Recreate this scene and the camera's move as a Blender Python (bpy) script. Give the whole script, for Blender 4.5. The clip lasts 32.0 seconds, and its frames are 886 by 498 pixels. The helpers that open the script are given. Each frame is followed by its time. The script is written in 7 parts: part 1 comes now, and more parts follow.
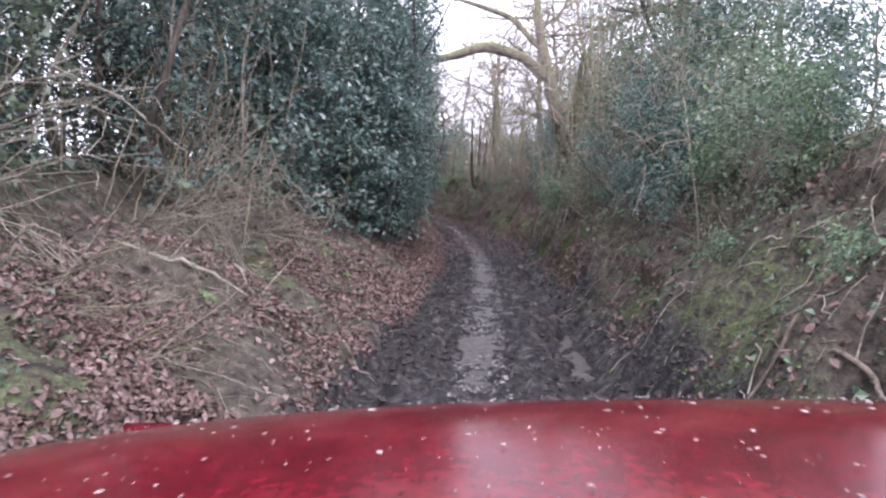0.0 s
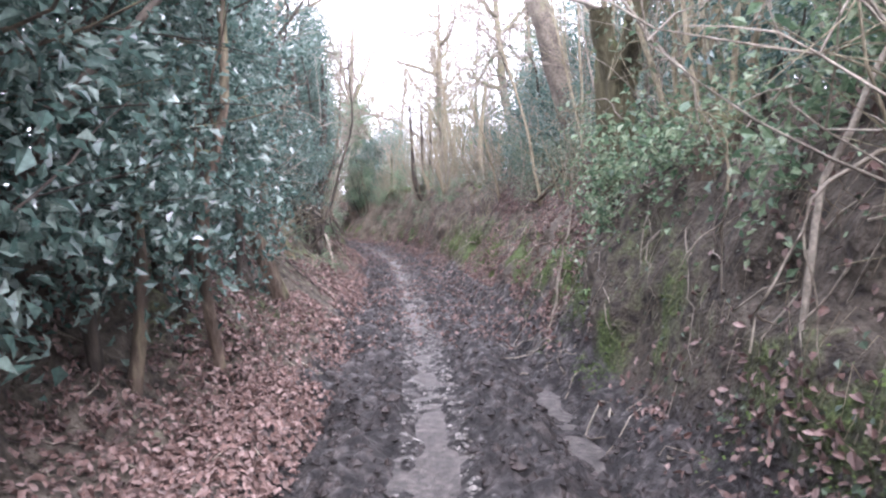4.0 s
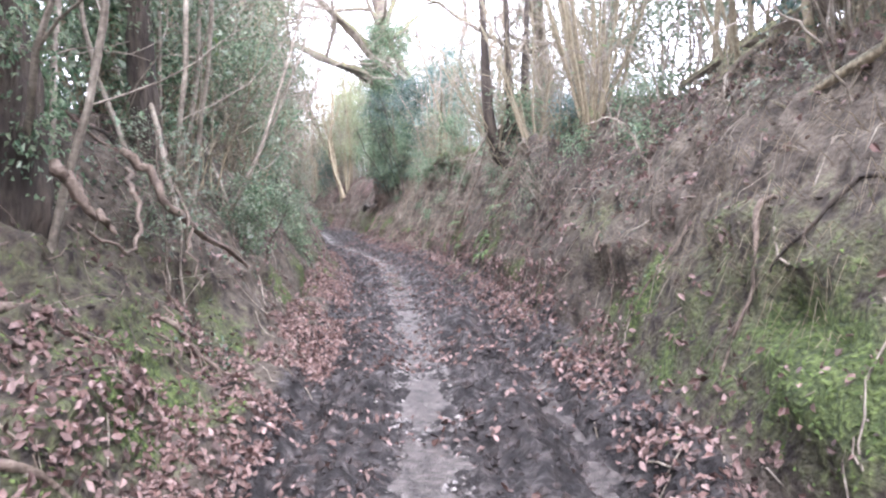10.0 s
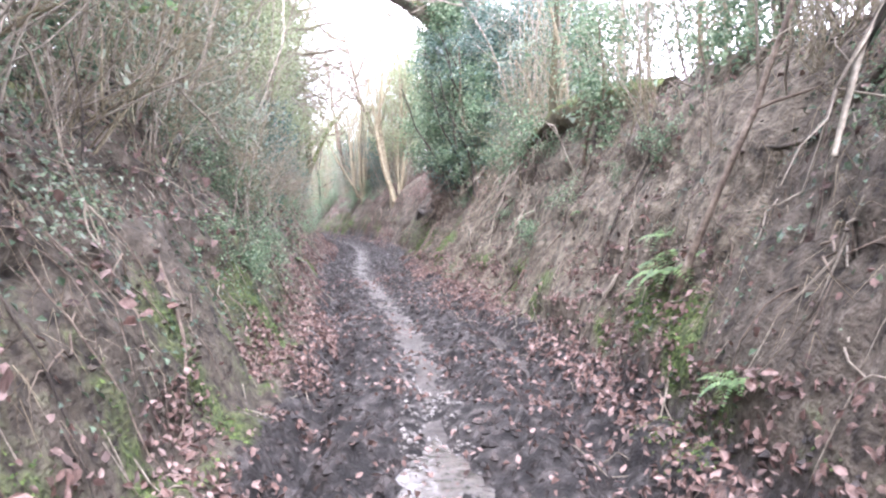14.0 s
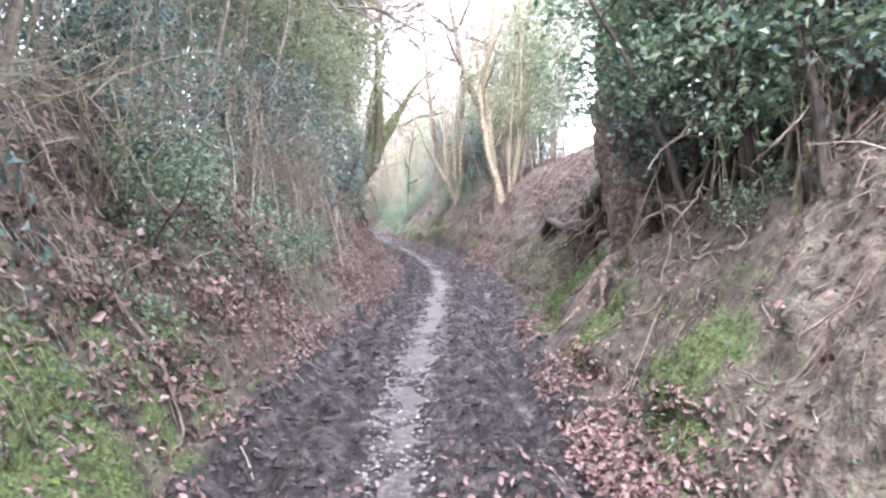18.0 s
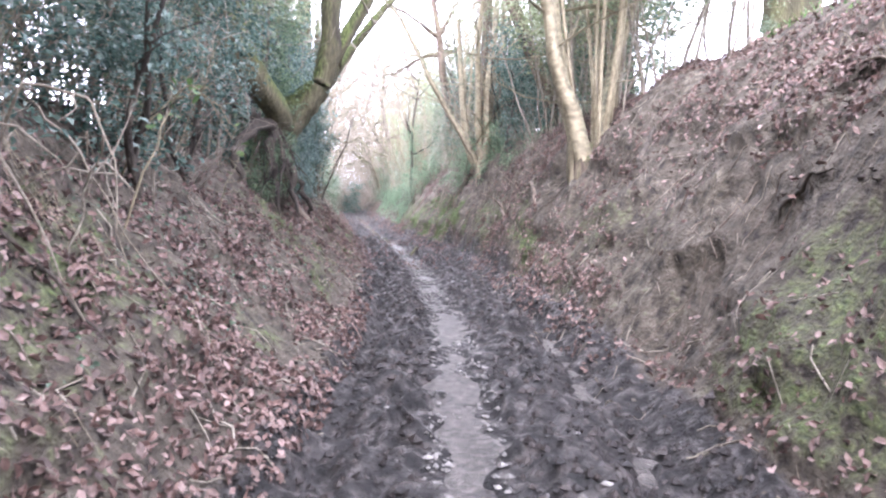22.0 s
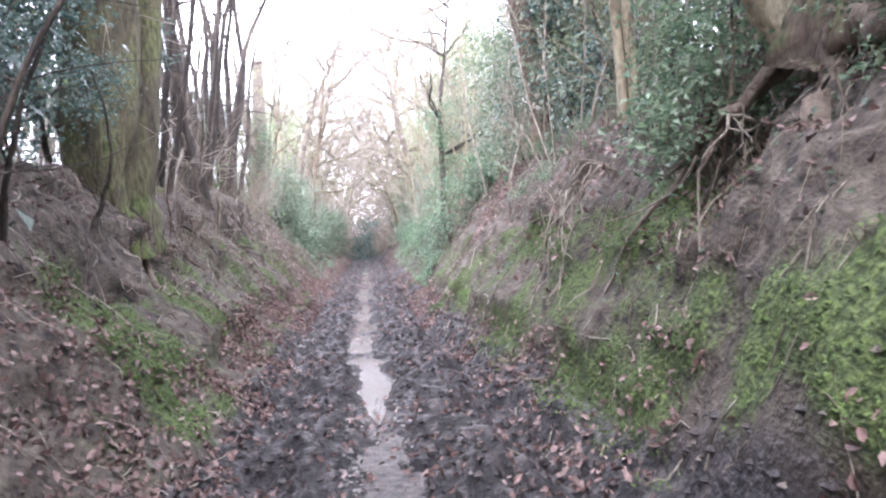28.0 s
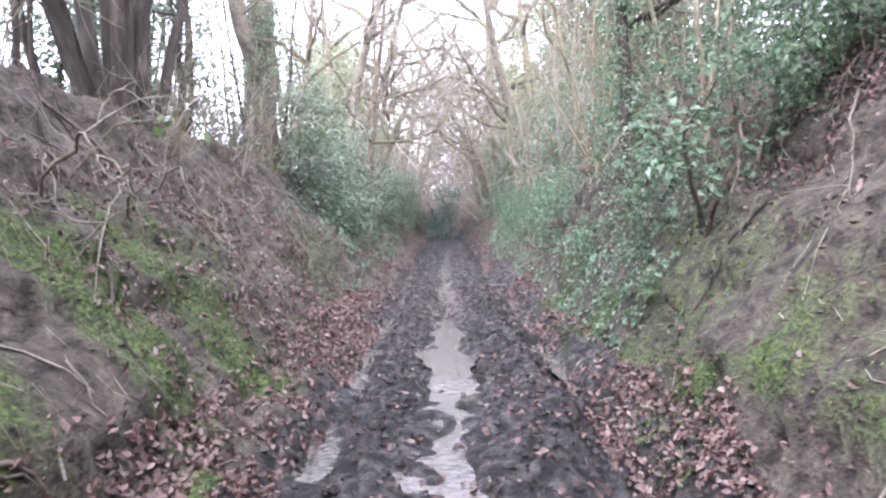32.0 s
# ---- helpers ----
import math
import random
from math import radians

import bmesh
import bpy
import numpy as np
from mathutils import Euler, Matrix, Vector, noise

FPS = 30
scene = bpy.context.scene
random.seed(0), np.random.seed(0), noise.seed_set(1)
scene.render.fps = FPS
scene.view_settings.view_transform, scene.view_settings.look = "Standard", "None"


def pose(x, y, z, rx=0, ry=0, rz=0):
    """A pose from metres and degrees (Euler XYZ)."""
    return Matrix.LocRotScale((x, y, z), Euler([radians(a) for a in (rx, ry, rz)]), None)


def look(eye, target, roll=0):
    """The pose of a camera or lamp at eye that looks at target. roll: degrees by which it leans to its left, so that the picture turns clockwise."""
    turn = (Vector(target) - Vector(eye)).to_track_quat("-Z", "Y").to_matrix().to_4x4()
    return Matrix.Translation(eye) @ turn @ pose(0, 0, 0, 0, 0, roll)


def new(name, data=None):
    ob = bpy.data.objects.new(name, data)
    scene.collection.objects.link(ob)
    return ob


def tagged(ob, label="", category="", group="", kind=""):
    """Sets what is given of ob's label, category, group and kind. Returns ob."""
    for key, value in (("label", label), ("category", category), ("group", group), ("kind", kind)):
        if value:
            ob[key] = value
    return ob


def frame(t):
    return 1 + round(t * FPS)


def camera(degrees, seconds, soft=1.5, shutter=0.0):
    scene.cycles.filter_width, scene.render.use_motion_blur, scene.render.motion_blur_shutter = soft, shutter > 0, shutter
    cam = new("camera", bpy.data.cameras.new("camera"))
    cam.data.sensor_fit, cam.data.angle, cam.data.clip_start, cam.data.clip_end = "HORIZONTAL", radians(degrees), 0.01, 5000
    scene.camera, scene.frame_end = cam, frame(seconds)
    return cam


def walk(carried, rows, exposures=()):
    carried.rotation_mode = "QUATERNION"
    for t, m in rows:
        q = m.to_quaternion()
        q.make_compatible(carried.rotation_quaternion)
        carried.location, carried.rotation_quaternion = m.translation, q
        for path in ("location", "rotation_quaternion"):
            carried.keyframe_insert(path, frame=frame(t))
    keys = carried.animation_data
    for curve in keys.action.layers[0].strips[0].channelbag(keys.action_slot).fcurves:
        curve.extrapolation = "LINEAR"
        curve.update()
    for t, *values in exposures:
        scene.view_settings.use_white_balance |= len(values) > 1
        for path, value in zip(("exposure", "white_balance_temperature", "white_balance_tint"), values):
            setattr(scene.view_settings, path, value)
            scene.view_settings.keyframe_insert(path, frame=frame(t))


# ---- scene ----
cam = camera(62.9, 32.0, soft=2.3, shutter=0.08)
PATH = [
    (0, (0.0, 0.0, 1.5), (0.0, 1.995, 1.364), 2.5),
    (0.5, (0.085, 1.456, 1.508), (0.164, 3.452, 1.41), 2.1),
    (1, (0.16, 3.072, 1.515), (0.247, 5.068, 1.421), 0.8),
    (1.5, (0.256, 4.569, 1.499), (0.412, 6.56, 1.395), 1.5),
    (2, (0.374, 6.186, 1.517), (0.51, 8.178, 1.416), -0.9),
    (2.5, (0.438, 7.673, 1.512), (0.55, 9.669, 1.453), -0.6),
    (3, (0.587, 9.277, 1.499), (0.751, 11.265, 1.353), -2.4),
    (3.5, (0.651, 10.657, 1.501), (0.796, 12.649, 1.4), -2.6),
    (5.5, (0.947, 16.75, 1.501), (1.016, 18.747, 1.417), 0.0),
    (6, (0.982, 18.458, 1.478), (1.051, 20.454, 1.377), -0.3),
    (6.5, (0.941, 20.073, 1.484), (0.968, 22.071, 1.404), 0.5),
    (7, (0.981, 21.929, 1.504), (1.044, 23.926, 1.41), 0.7),
    (7.5, (0.941, 23.569, 1.533), (0.989, 25.567, 1.446), 0.6),
    (8, (0.947, 25.157, 1.515), (0.972, 27.155, 1.428), 0.1),
    (8.5, (0.895, 26.454, 1.534), (0.916, 28.451, 1.423), 0.9),
    (9, (0.897, 27.919, 1.497), (0.876, 29.915, 1.382), -0.8),
    (9.5, (0.799, 29.315, 1.488), (0.78, 31.31, 1.352), 1.2),
    (10, (0.825, 30.755, 1.476), (0.796, 32.751, 1.354), -1.6),
    (10.5, (0.7, 32.056, 1.52), (0.668, 34.056, 1.471), 0.1),
    (11, (0.632, 33.597, 1.48), (0.552, 35.594, 1.414), -2.1),
    (11.5, (0.66, 35.112, 1.514), (0.651, 37.106, 1.364), -1.8),
    (12, (0.59, 36.604, 1.476), (0.547, 38.6, 1.361), -2.7),
    (12.5, (0.492, 38.0, 1.491), (0.404, 39.996, 1.39), -2.4),
    (13, (0.28, 39.621, 1.496), (0.075, 41.609, 1.414), -1.7),
    (13.5, (0.088, 41.093, 1.484), (-0.119, 43.08, 1.373), -1.5),
    (15.5, (-0.634, 47.15, 1.484), (-0.884, 49.134, 1.449), 1.5),
    (16, (-0.9, 48.851, 1.504), (-1.165, 50.831, 1.417), 2.1),
    (16.5, (-1.221, 50.187, 1.531), (-1.532, 52.162, 1.472), 4.0),
    (17, (-1.531, 51.831, 1.553), (-1.92, 53.793, 1.525), 2.2),
    (17.5, (-1.966, 53.255, 1.578), (-2.422, 55.202, 1.536), 3.9),
    (18, (-2.369, 54.836, 1.6), (-2.851, 56.775, 1.51), 1.9),
    (18.5, (-2.854, 56.254, 1.625), (-3.314, 58.199, 1.552), 5.3),
    (19, (-3.34, 57.673, 1.7), (-3.816, 59.615, 1.707), 9.3),
    (19.5, (-3.78, 59.145, 1.573), (-4.304, 61.07, 1.435), 7.4),
    (20, (-4.278, 60.664, 1.647), (-4.602, 62.631, 1.486), 13.4),
    (20.5, (-4.475, 62.218, 1.569), (-4.808, 64.187, 1.465), 8.2),
    (21, (-4.696, 63.974, 1.538), (-5.113, 65.921, 1.35), 4.0),
    (21.5, (-5.125, 65.346, 1.463), (-5.641, 67.273, 1.316), 2.0),
    (22, (-5.484, 66.983, 1.433), (-6.002, 68.91, 1.298), 1.2),
    (22.5, (-5.825, 68.469, 1.407), (-6.258, 70.418, 1.295), -0.4),
    (23, (-6.16, 69.908, 1.533), (-6.572, 71.864, 1.474), -1.4),
    (23.5, (-6.437, 71.299, 1.458), (-6.861, 73.253, 1.409), -3.3),
    (24, (-6.904, 72.975, 1.529), (-7.398, 74.909, 1.414), -3.1),
    (24.5, (-7.351, 74.497, 1.451), (-7.897, 76.418, 1.34), -4.2),
    (25, (-7.918, 76.159, 1.421), (-8.503, 78.062, 1.227), -4.8),
    (25.5, (-8.397, 77.526, 1.396), (-8.974, 79.435, 1.243), -3.7),
    (27.5, (-10.543, 82.812, 1.401), (-11.228, 84.69, 1.343), -3.3),
    (28, (-11.084, 84.274, 1.425), (-11.689, 86.18, 1.391), -2.5),
    (28.5, (-11.557, 85.591, 1.452), (-12.195, 87.487, 1.414), -3.9),
    (29, (-12.198, 87.039, 1.425), (-12.949, 88.887, 1.277), -1.7),
    (29.5, (-12.758, 88.243, 1.403), (-13.561, 90.068, 1.241), -3.6),
    (30, (-13.375, 89.491, 1.431), (-14.215, 91.305, 1.359), -2.2),
    (30.5, (-14.048, 90.783, 1.458), (-14.852, 92.614, 1.403), -0.7),
    (31, (-14.602, 92.345, 1.48), (-15.333, 94.206, 1.415), -2.3),
    (31.5, (-15.275, 93.638, 1.507), (-16.048, 95.481, 1.435), -2.0),
    (32, (-15.917, 95.086, 1.48), (-16.722, 96.914, 1.381), -1.8),
]
walk(cam, [(t, look(eye, target, roll)) for t, eye, target, roll in PATH], [(0, 0.75, 5800, 25), (1.0, 1.55, 5800, 25), (3, 1.85, 5800, 25), (6, 1.93, 5800, 25), (9, 2.15, 5800, 24), (13, 2.6, 5800, 24), (17, 2.65, 5750, 24), (18.7, 2.6, 5750, 24), (20.5, 2.5, 5750, 24), (22, 2.6, 5700, 24), (24, 2.65, 5700, 24), (27.5, 2.5, 5700, 24), (30, 2.05, 5650, 24), (32, 2.05, 5650, 24)])

# ---- light ----
world = bpy.data.worlds.new("overcast_sky")
world.use_nodes = True
scene.world = world
wn, wl = world.node_tree.nodes, world.node_tree.links
sky = wn.new("ShaderNodeTexSky")
sky.sky_type, sky.sun_disc = "NISHITA", False
sky.sun_elevation, sky.sun_rotation = radians(46), radians(170)
sky.air_density, sky.dust_density = 1.0, 6.0
grey = wn.new("ShaderNodeHueSaturation")
grey.inputs["Saturation"].default_value = 0.12
cloud = wn.new("ShaderNodeMixRGB")
cloud.inputs[0].default_value = 0.7
cloud.inputs[2].default_value = (14.0, 14.0, 14.3, 1)
wl.new(sky.outputs[0], grey.inputs["Color"])
wl.new(grey.outputs[0], cloud.inputs[1])
wl.new(cloud.outputs[0], wn["Background"].inputs[0])
wn["Background"].inputs[1].default_value = 0.15
sun = new("sun", bpy.data.lights.new("sun", "SUN"))
sun.data.energy, sun.data.angle, sun.data.color = 1.5, radians(30), (1.0, 0.97, 0.92)
sun.matrix_world = look((9, 14, 48), (0, 60, 0))

# ---- materials ----


def material(name, stops, scale=6.0, rough=0.8, bump=0.3, island=False, spec=0.4, fine=40.0, metal=0.0, mossy=None, stretch=None, thin=0.0):
    """A surface with two scales of colour, one of them per piece where island is set, and fine relief. mossy: colour on upward faces."""
    m = bpy.data.materials.new(name)
    m.use_nodes = True
    n, l = m.node_tree.nodes, m.node_tree.links
    b = n["Principled BSDF"]
    co = n.new("ShaderNodeTexCoord")
    src = co.outputs["Object"]
    if stretch:
        mp = n.new("ShaderNodeMapping")
        mp.inputs["Scale"].default_value = stretch
        l.new(src, mp.inputs["Vector"])
        src = mp.outputs[0]
    big = n.new("ShaderNodeTexNoise")
    big.inputs["Scale"].default_value, big.inputs["Detail"].default_value = scale, 5
    small = n.new("ShaderNodeTexNoise")
    small.inputs["Scale"].default_value, small.inputs["Detail"].default_value = fine, 3
    l.new(src, big.inputs["Vector"])
    l.new(src, small.inputs["Vector"])
    ramp = n.new("ShaderNodeValToRGB")
    while len(ramp.color_ramp.elements) < len(stops):
        ramp.color_ramp.elements.new(0.5)
    for k, c in enumerate(stops):
        e = ramp.color_ramp.elements[k]
        e.position, e.color = (0.28 + 0.44 * k / (len(stops) - 1)) if not island else k / (len(stops) - 1), (*c, 1)
    if island:
        g = n.new("ShaderNodeNewGeometry")
        l.new(g.outputs["Random Per Island"], ramp.inputs[0])
    else:
        l.new(big.outputs[0], ramp.inputs[0])
    mix = n.new("ShaderNodeMixRGB")
    mix.blend_type, mix.inputs[0].default_value = "OVERLAY", 0.8
    l.new(ramp.outputs[0], mix.inputs[1])
    l.new(small.outputs[0], mix.inputs[2])
    out = mix.outputs[0]
    if mossy:
        g = n.new("ShaderNodeNewGeometry")
        sep = n.new("ShaderNodeSeparateXYZ")
        l.new(g.outputs["Normal"], sep.inputs[0])
        add = n.new("ShaderNodeMath")
        add.operation = "MULTIPLY_ADD"
        l.new(big.outputs[0], add.inputs[0])
        add.inputs[1].default_value = 1.6
        l.new(sep.outputs[2], add.inputs[2])
        mr = n.new("ShaderNodeMapRange")
        mr.inputs[1].default_value, mr.inputs[2].default_value = 0.75, 1.25
        l.new(add.outputs[0], mr.inputs[0])
        tuft = n.new("ShaderNodeValToRGB")
        for k, (at, gain) in enumerate(((0.36, 0.35), (0.64, 1.7))):
            tuft.color_ramp.elements[k].position, tuft.color_ramp.elements[k].color = at, (*(c * gain for c in mossy), 1)
        l.new(small.outputs[0], tuft.inputs[0])
        mm = n.new("ShaderNodeMixRGB")
        l.new(mr.outputs[0], mm.inputs[0])
        l.new(out, mm.inputs[1])
        l.new(tuft.outputs[0], mm.inputs[2])
        out = mm.outputs[0]
    l.new(out, b.inputs["Base Color"])
    b.inputs["Roughness"].default_value, b.inputs["Metallic"].default_value = rough, metal
    b.inputs["Specular IOR Level"].default_value = spec
    if bump:
        bp = n.new("ShaderNodeBump")
        bp.inputs["Strength"].default_value, bp.inputs["Distance"].default_value = bump, 0.035
        l.new(small.outputs[0], bp.inputs["Height"])
        l.new(bp.outputs[0], b.inputs["Normal"])
    if thin:
        tr, ms = n.new("ShaderNodeBsdfTranslucent"), n.new("ShaderNodeMixShader")
        ms.inputs[0].default_value = thin
        l.new(out, tr.inputs["Color"])
        l.new(b.outputs[0], ms.inputs[1])
        l.new(tr.outputs[0], ms.inputs[2])
        l.new(ms.outputs[0], n["Material Output"].inputs["Surface"])
    return m


M_HOLLY = material("holly_leaf", [(0.046, 0.088, 0.074), (0.094, 0.152, 0.128), (0.155, 0.225, 0.19), (0.28, 0.345, 0.3)], island=True, rough=0.27, bump=0, spec=0.9, thin=0.45)
M_IVY = material("ivy_leaf", [(0.055, 0.105, 0.06), (0.118, 0.19, 0.11), (0.19, 0.275, 0.16), (0.32, 0.385, 0.25)], island=True, rough=0.36, bump=0, spec=0.7, thin=0.45)
M_CREEP = material("creeping_ivy", [(0.025, 0.047, 0.026), (0.05, 0.085, 0.047), (0.1, 0.14, 0.085)], island=True, rough=0.4, bump=0, spec=0.5, thin=0.2)
M_HEDGE = material("hedge_leaf", [(0.066, 0.096, 0.058), (0.122, 0.165, 0.1), (0.21, 0.258, 0.168)], island=True, rough=0.38, bump=0, spec=0.8, thin=0.4)
# Crown leaves coloured paler than life to imitate haze over the far trees.
M_CROWN = material("hazed_crown_leaf", [(0.15, 0.18, 0.09), (0.25, 0.29, 0.16), (0.38, 0.41, 0.27)], island=True, rough=0.5, bump=0, spec=0.5, thin=0.55)
M_FRESH = material("fresh_leaf", [(0.05, 0.1, 0.032), (0.098, 0.175, 0.055), (0.17, 0.255, 0.09)], island=True, rough=0.45, bump=0, spec=0.4, thin=0.3)
M_BRAMBLE = material("bramble_leaf", [(0.07, 0.13, 0.075), (0.14, 0.225, 0.13), (0.25, 0.34, 0.22)], island=True, rough=0.4, bump=0, spec=0.6, thin=0.35)
M_YEW = material("yew_leaf", [(0.07, 0.12, 0.105), (0.135, 0.205, 0.18), (0.23, 0.31, 0.275)], island=True, rough=0.4, bump=0, spec=0.6, thin=0.45)
M_DEAD = material("fallen_leaf", [(0.045, 0.031, 0.027), (0.11, 0.068, 0.057), (0.185, 0.12, 0.103), (0.255, 0.185, 0.166), (0.15, 0.09, 0.075), (0.08, 0.056, 0.048), (0.215, 0.152, 0.135)], island=True, rough=0.6, bump=0.2, spec=0.35)
M_MOSS = material("moss", [(0.036, 0.058, 0.02), (0.07, 0.104, 0.032), (0.122, 0.17, 0.052)], island=True, rough=0.9, bump=0, spec=0.2)
M_BARK = material("brown_bark", [(0.06, 0.045, 0.035), (0.14, 0.105, 0.078), (0.24, 0.19, 0.14)], 7, 0.9, 0.9, fine=30, stretch=(1, 1, 0.25), mossy=(0.085, 0.086, 0.042))
M_BARK_DARK = material("dark_bark", [(0.022, 0.018, 0.015), (0.055, 0.045, 0.036), (0.11, 0.09, 0.07)], 7, 0.9, 0.9, fine=30, stretch=(1, 1, 0.25))
M_BARK_MOSS = material("mossy_bark", [(0.05, 0.043, 0.03), (0.105, 0.095, 0.055), (0.17, 0.15, 0.1)], 4, 0.95, 1.0, fine=26, stretch=(1, 1, 0.3), mossy=(0.072, 0.088, 0.028))
M_BARK_RED = material("reddish_bark", [(0.07, 0.05, 0.04), (0.16, 0.118, 0.095), (0.34, 0.275, 0.225)], 16, 0.9, 1.0, fine=34, stretch=(1, 1, 0.8))
M_HAZEL = material("hazel_bark", [(0.15, 0.122, 0.078), (0.28, 0.238, 0.158), (0.38, 0.33, 0.235)], 5, 0.75, 0.5, fine=40, stretch=(1, 1, 0.4), mossy=(0.13, 0.122, 0.078))
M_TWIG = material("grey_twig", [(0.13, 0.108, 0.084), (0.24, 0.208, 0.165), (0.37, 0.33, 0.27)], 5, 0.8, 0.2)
M_STRAW = material("dead_straw", [(0.13, 0.1, 0.066), (0.22, 0.18, 0.122), (0.33, 0.285, 0.205)], island=True, rough=0.8, bump=0, spec=0.3, thin=0.25)
M_PALE = material("pale_stem", [(0.12, 0.098, 0.072), (0.195, 0.166, 0.126), (0.27, 0.236, 0.19)], 5, 0.75, 0.2)
M_ROOT = material("root_bark", [(0.075, 0.056, 0.044), (0.15, 0.116, 0.09), (0.232, 0.191, 0.15)], 6, 0.85, 0.6, fine=30)
M_OAK = material("oak_bark", [(0.096, 0.08, 0.064), (0.176, 0.148, 0.12), (0.256, 0.224, 0.176)], 4, 0.9, 0.7, fine=22, mossy=(0.14, 0.14, 0.07))
M_CLOD = material("wet_clod", [(0.009, 0.0066, 0.006), (0.02, 0.015, 0.0135), (0.047, 0.0365, 0.0325)], island=True, rough=0.55, bump=0.6, spec=0.4)
M_CRUMB = material("earth_crumb", [(0.035, 0.029, 0.024), (0.08, 0.068, 0.055), (0.14, 0.12, 0.1)], island=True, rough=0.9, bump=0.5, spec=0.2)
M_STONE = material("wet_stone", [(0.05, 0.045, 0.041), (0.11, 0.101, 0.093), (0.2, 0.184, 0.168)], island=True, rough=0.42, bump=0.3, spec=0.5)


def ground_material():
    """Lane and banks: soil, moss and wet mud mixed by the masks on the mesh (red moss, green mud, blue bare dry soil)."""
    m = bpy.data.materials.new("lane_earth")
    m.use_nodes = True
    n, l = m.node_tree.nodes, m.node_tree.links
    b = n["Principled BSDF"]
    co = n.new("ShaderNodeTexCoord")
    at = n.new("ShaderNodeVertexColor")
    at.layer_name = "mask"
    sep = n.new("ShaderNodeSeparateColor")
    l.new(at.outputs[0], sep.inputs[0])

    def noise_tex(scale, detail=6):
        t = n.new("ShaderNodeTexNoise")
        t.inputs["Scale"].default_value, t.inputs["Detail"].default_value = scale, detail
        l.new(co.outputs["Object"], t.inputs["Vector"])
        return t.outputs[0]

    def ramp(src, stops):
        r = n.new("ShaderNodeValToRGB")
        while len(r.color_ramp.elements) < len(stops):
            r.color_ramp.elements.new(0.5)
        for k, (p, c) in enumerate(stops):
            r.color_ramp.elements[k].position, r.color_ramp.elements[k].color = p, (*c, 1)
        l.new(src, r.inputs[0])
        return r.outputs[0]

    def blend(f, a, c, kind="MIX"):
        x = n.new("ShaderNodeMixRGB")
        x.blend_type = kind
        for k, v in enumerate((f, a, c)):
            if isinstance(v, float):
                x.inputs[k].default_value = v
            else:
                l.new(v, x.inputs[k])
        return x.outputs[0]

    def rough_edge(mask, src, lo, hi):
        a = n.new("ShaderNodeMath")
        a.operation = "ADD"
        l.new(mask, a.inputs[0])
        l.new(src, a.inputs[1])
        r = n.new("ShaderNodeMapRange")
        r.inputs[1].default_value, r.inputs[2].default_value = lo, hi
        l.new(a.outputs[0], r.inputs[0])
        return r.outputs[0]

    coarse, mid, fine, grit = noise_tex(1.3), noise_tex(9, 9), noise_tex(32), noise_tex(120, 3)
    # Dark stops paint shade into the soil's pits; mud follows the same noise.
    soil = ramp(mid, [(0.33, (0.02, 0.016, 0.012)), (0.43, (0.056, 0.0455, 0.034)), (0.55, (0.08, 0.066, 0.05)), (0.68, (0.135, 0.113, 0.089))])
    bare = ramp(mid, [(0.34, (0.038, 0.031, 0.022)), (0.5, (0.116, 0.097, 0.071)), (0.66, (0.208, 0.177, 0.134))])
    moss = ramp(fine, [(0.3, (0.026, 0.038, 0.014)), (0.5, (0.062, 0.086, 0.027)), (0.72, (0.112, 0.15, 0.045))])
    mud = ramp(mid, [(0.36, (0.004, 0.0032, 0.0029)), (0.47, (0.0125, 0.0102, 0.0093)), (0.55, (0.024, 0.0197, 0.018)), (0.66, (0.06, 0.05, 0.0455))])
    col = blend(rough_edge(sep.outputs[2], coarse, 0.8, 1.2), soil, bare)
    col = blend(rough_edge(sep.outputs[0], mid, 0.78, 1.12), col, moss)
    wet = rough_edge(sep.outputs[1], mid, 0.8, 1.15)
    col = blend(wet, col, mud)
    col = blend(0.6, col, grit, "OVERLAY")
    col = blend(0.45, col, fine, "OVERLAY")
    l.new(col, b.inputs["Base Color"])
    rg = n.new("ShaderNodeMapRange")
    rg.inputs[3].default_value = 0.9
    sheen = n.new("ShaderNodeMapRange")
    sheen.inputs[1].default_value, sheen.inputs[2].default_value, sheen.inputs[3].default_value, sheen.inputs[4].default_value = 0.42, 0.62, 0.8, 0.4
    l.new(mid, sheen.inputs[0])
    l.new(sheen.outputs[0], rg.inputs[4])
    l.new(wet, rg.inputs[0])
    l.new(rg.outputs[0], b.inputs["Roughness"])
    b.inputs["Specular IOR Level"].default_value = 0.4
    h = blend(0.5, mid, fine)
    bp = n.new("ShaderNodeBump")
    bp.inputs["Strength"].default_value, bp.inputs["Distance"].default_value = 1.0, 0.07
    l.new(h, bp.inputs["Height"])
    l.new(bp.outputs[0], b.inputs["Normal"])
    return m


def water_material():
    m = material("muddy_water", [(0.075, 0.066, 0.06), (0.12, 0.106, 0.096)], 3, 0.1, 0.3, spec=0.6, fine=14)
    return m


M_EARTH, M_WATER = ground_material(), water_material()
M_TRICKLE = material("wet_gravel", [(0.016, 0.0135, 0.012), (0.058, 0.05, 0.045), (0.1, 0.088, 0.078), (0.185, 0.165, 0.15)], 16, 0.42, 1.0, spec=0.45, fine=55)

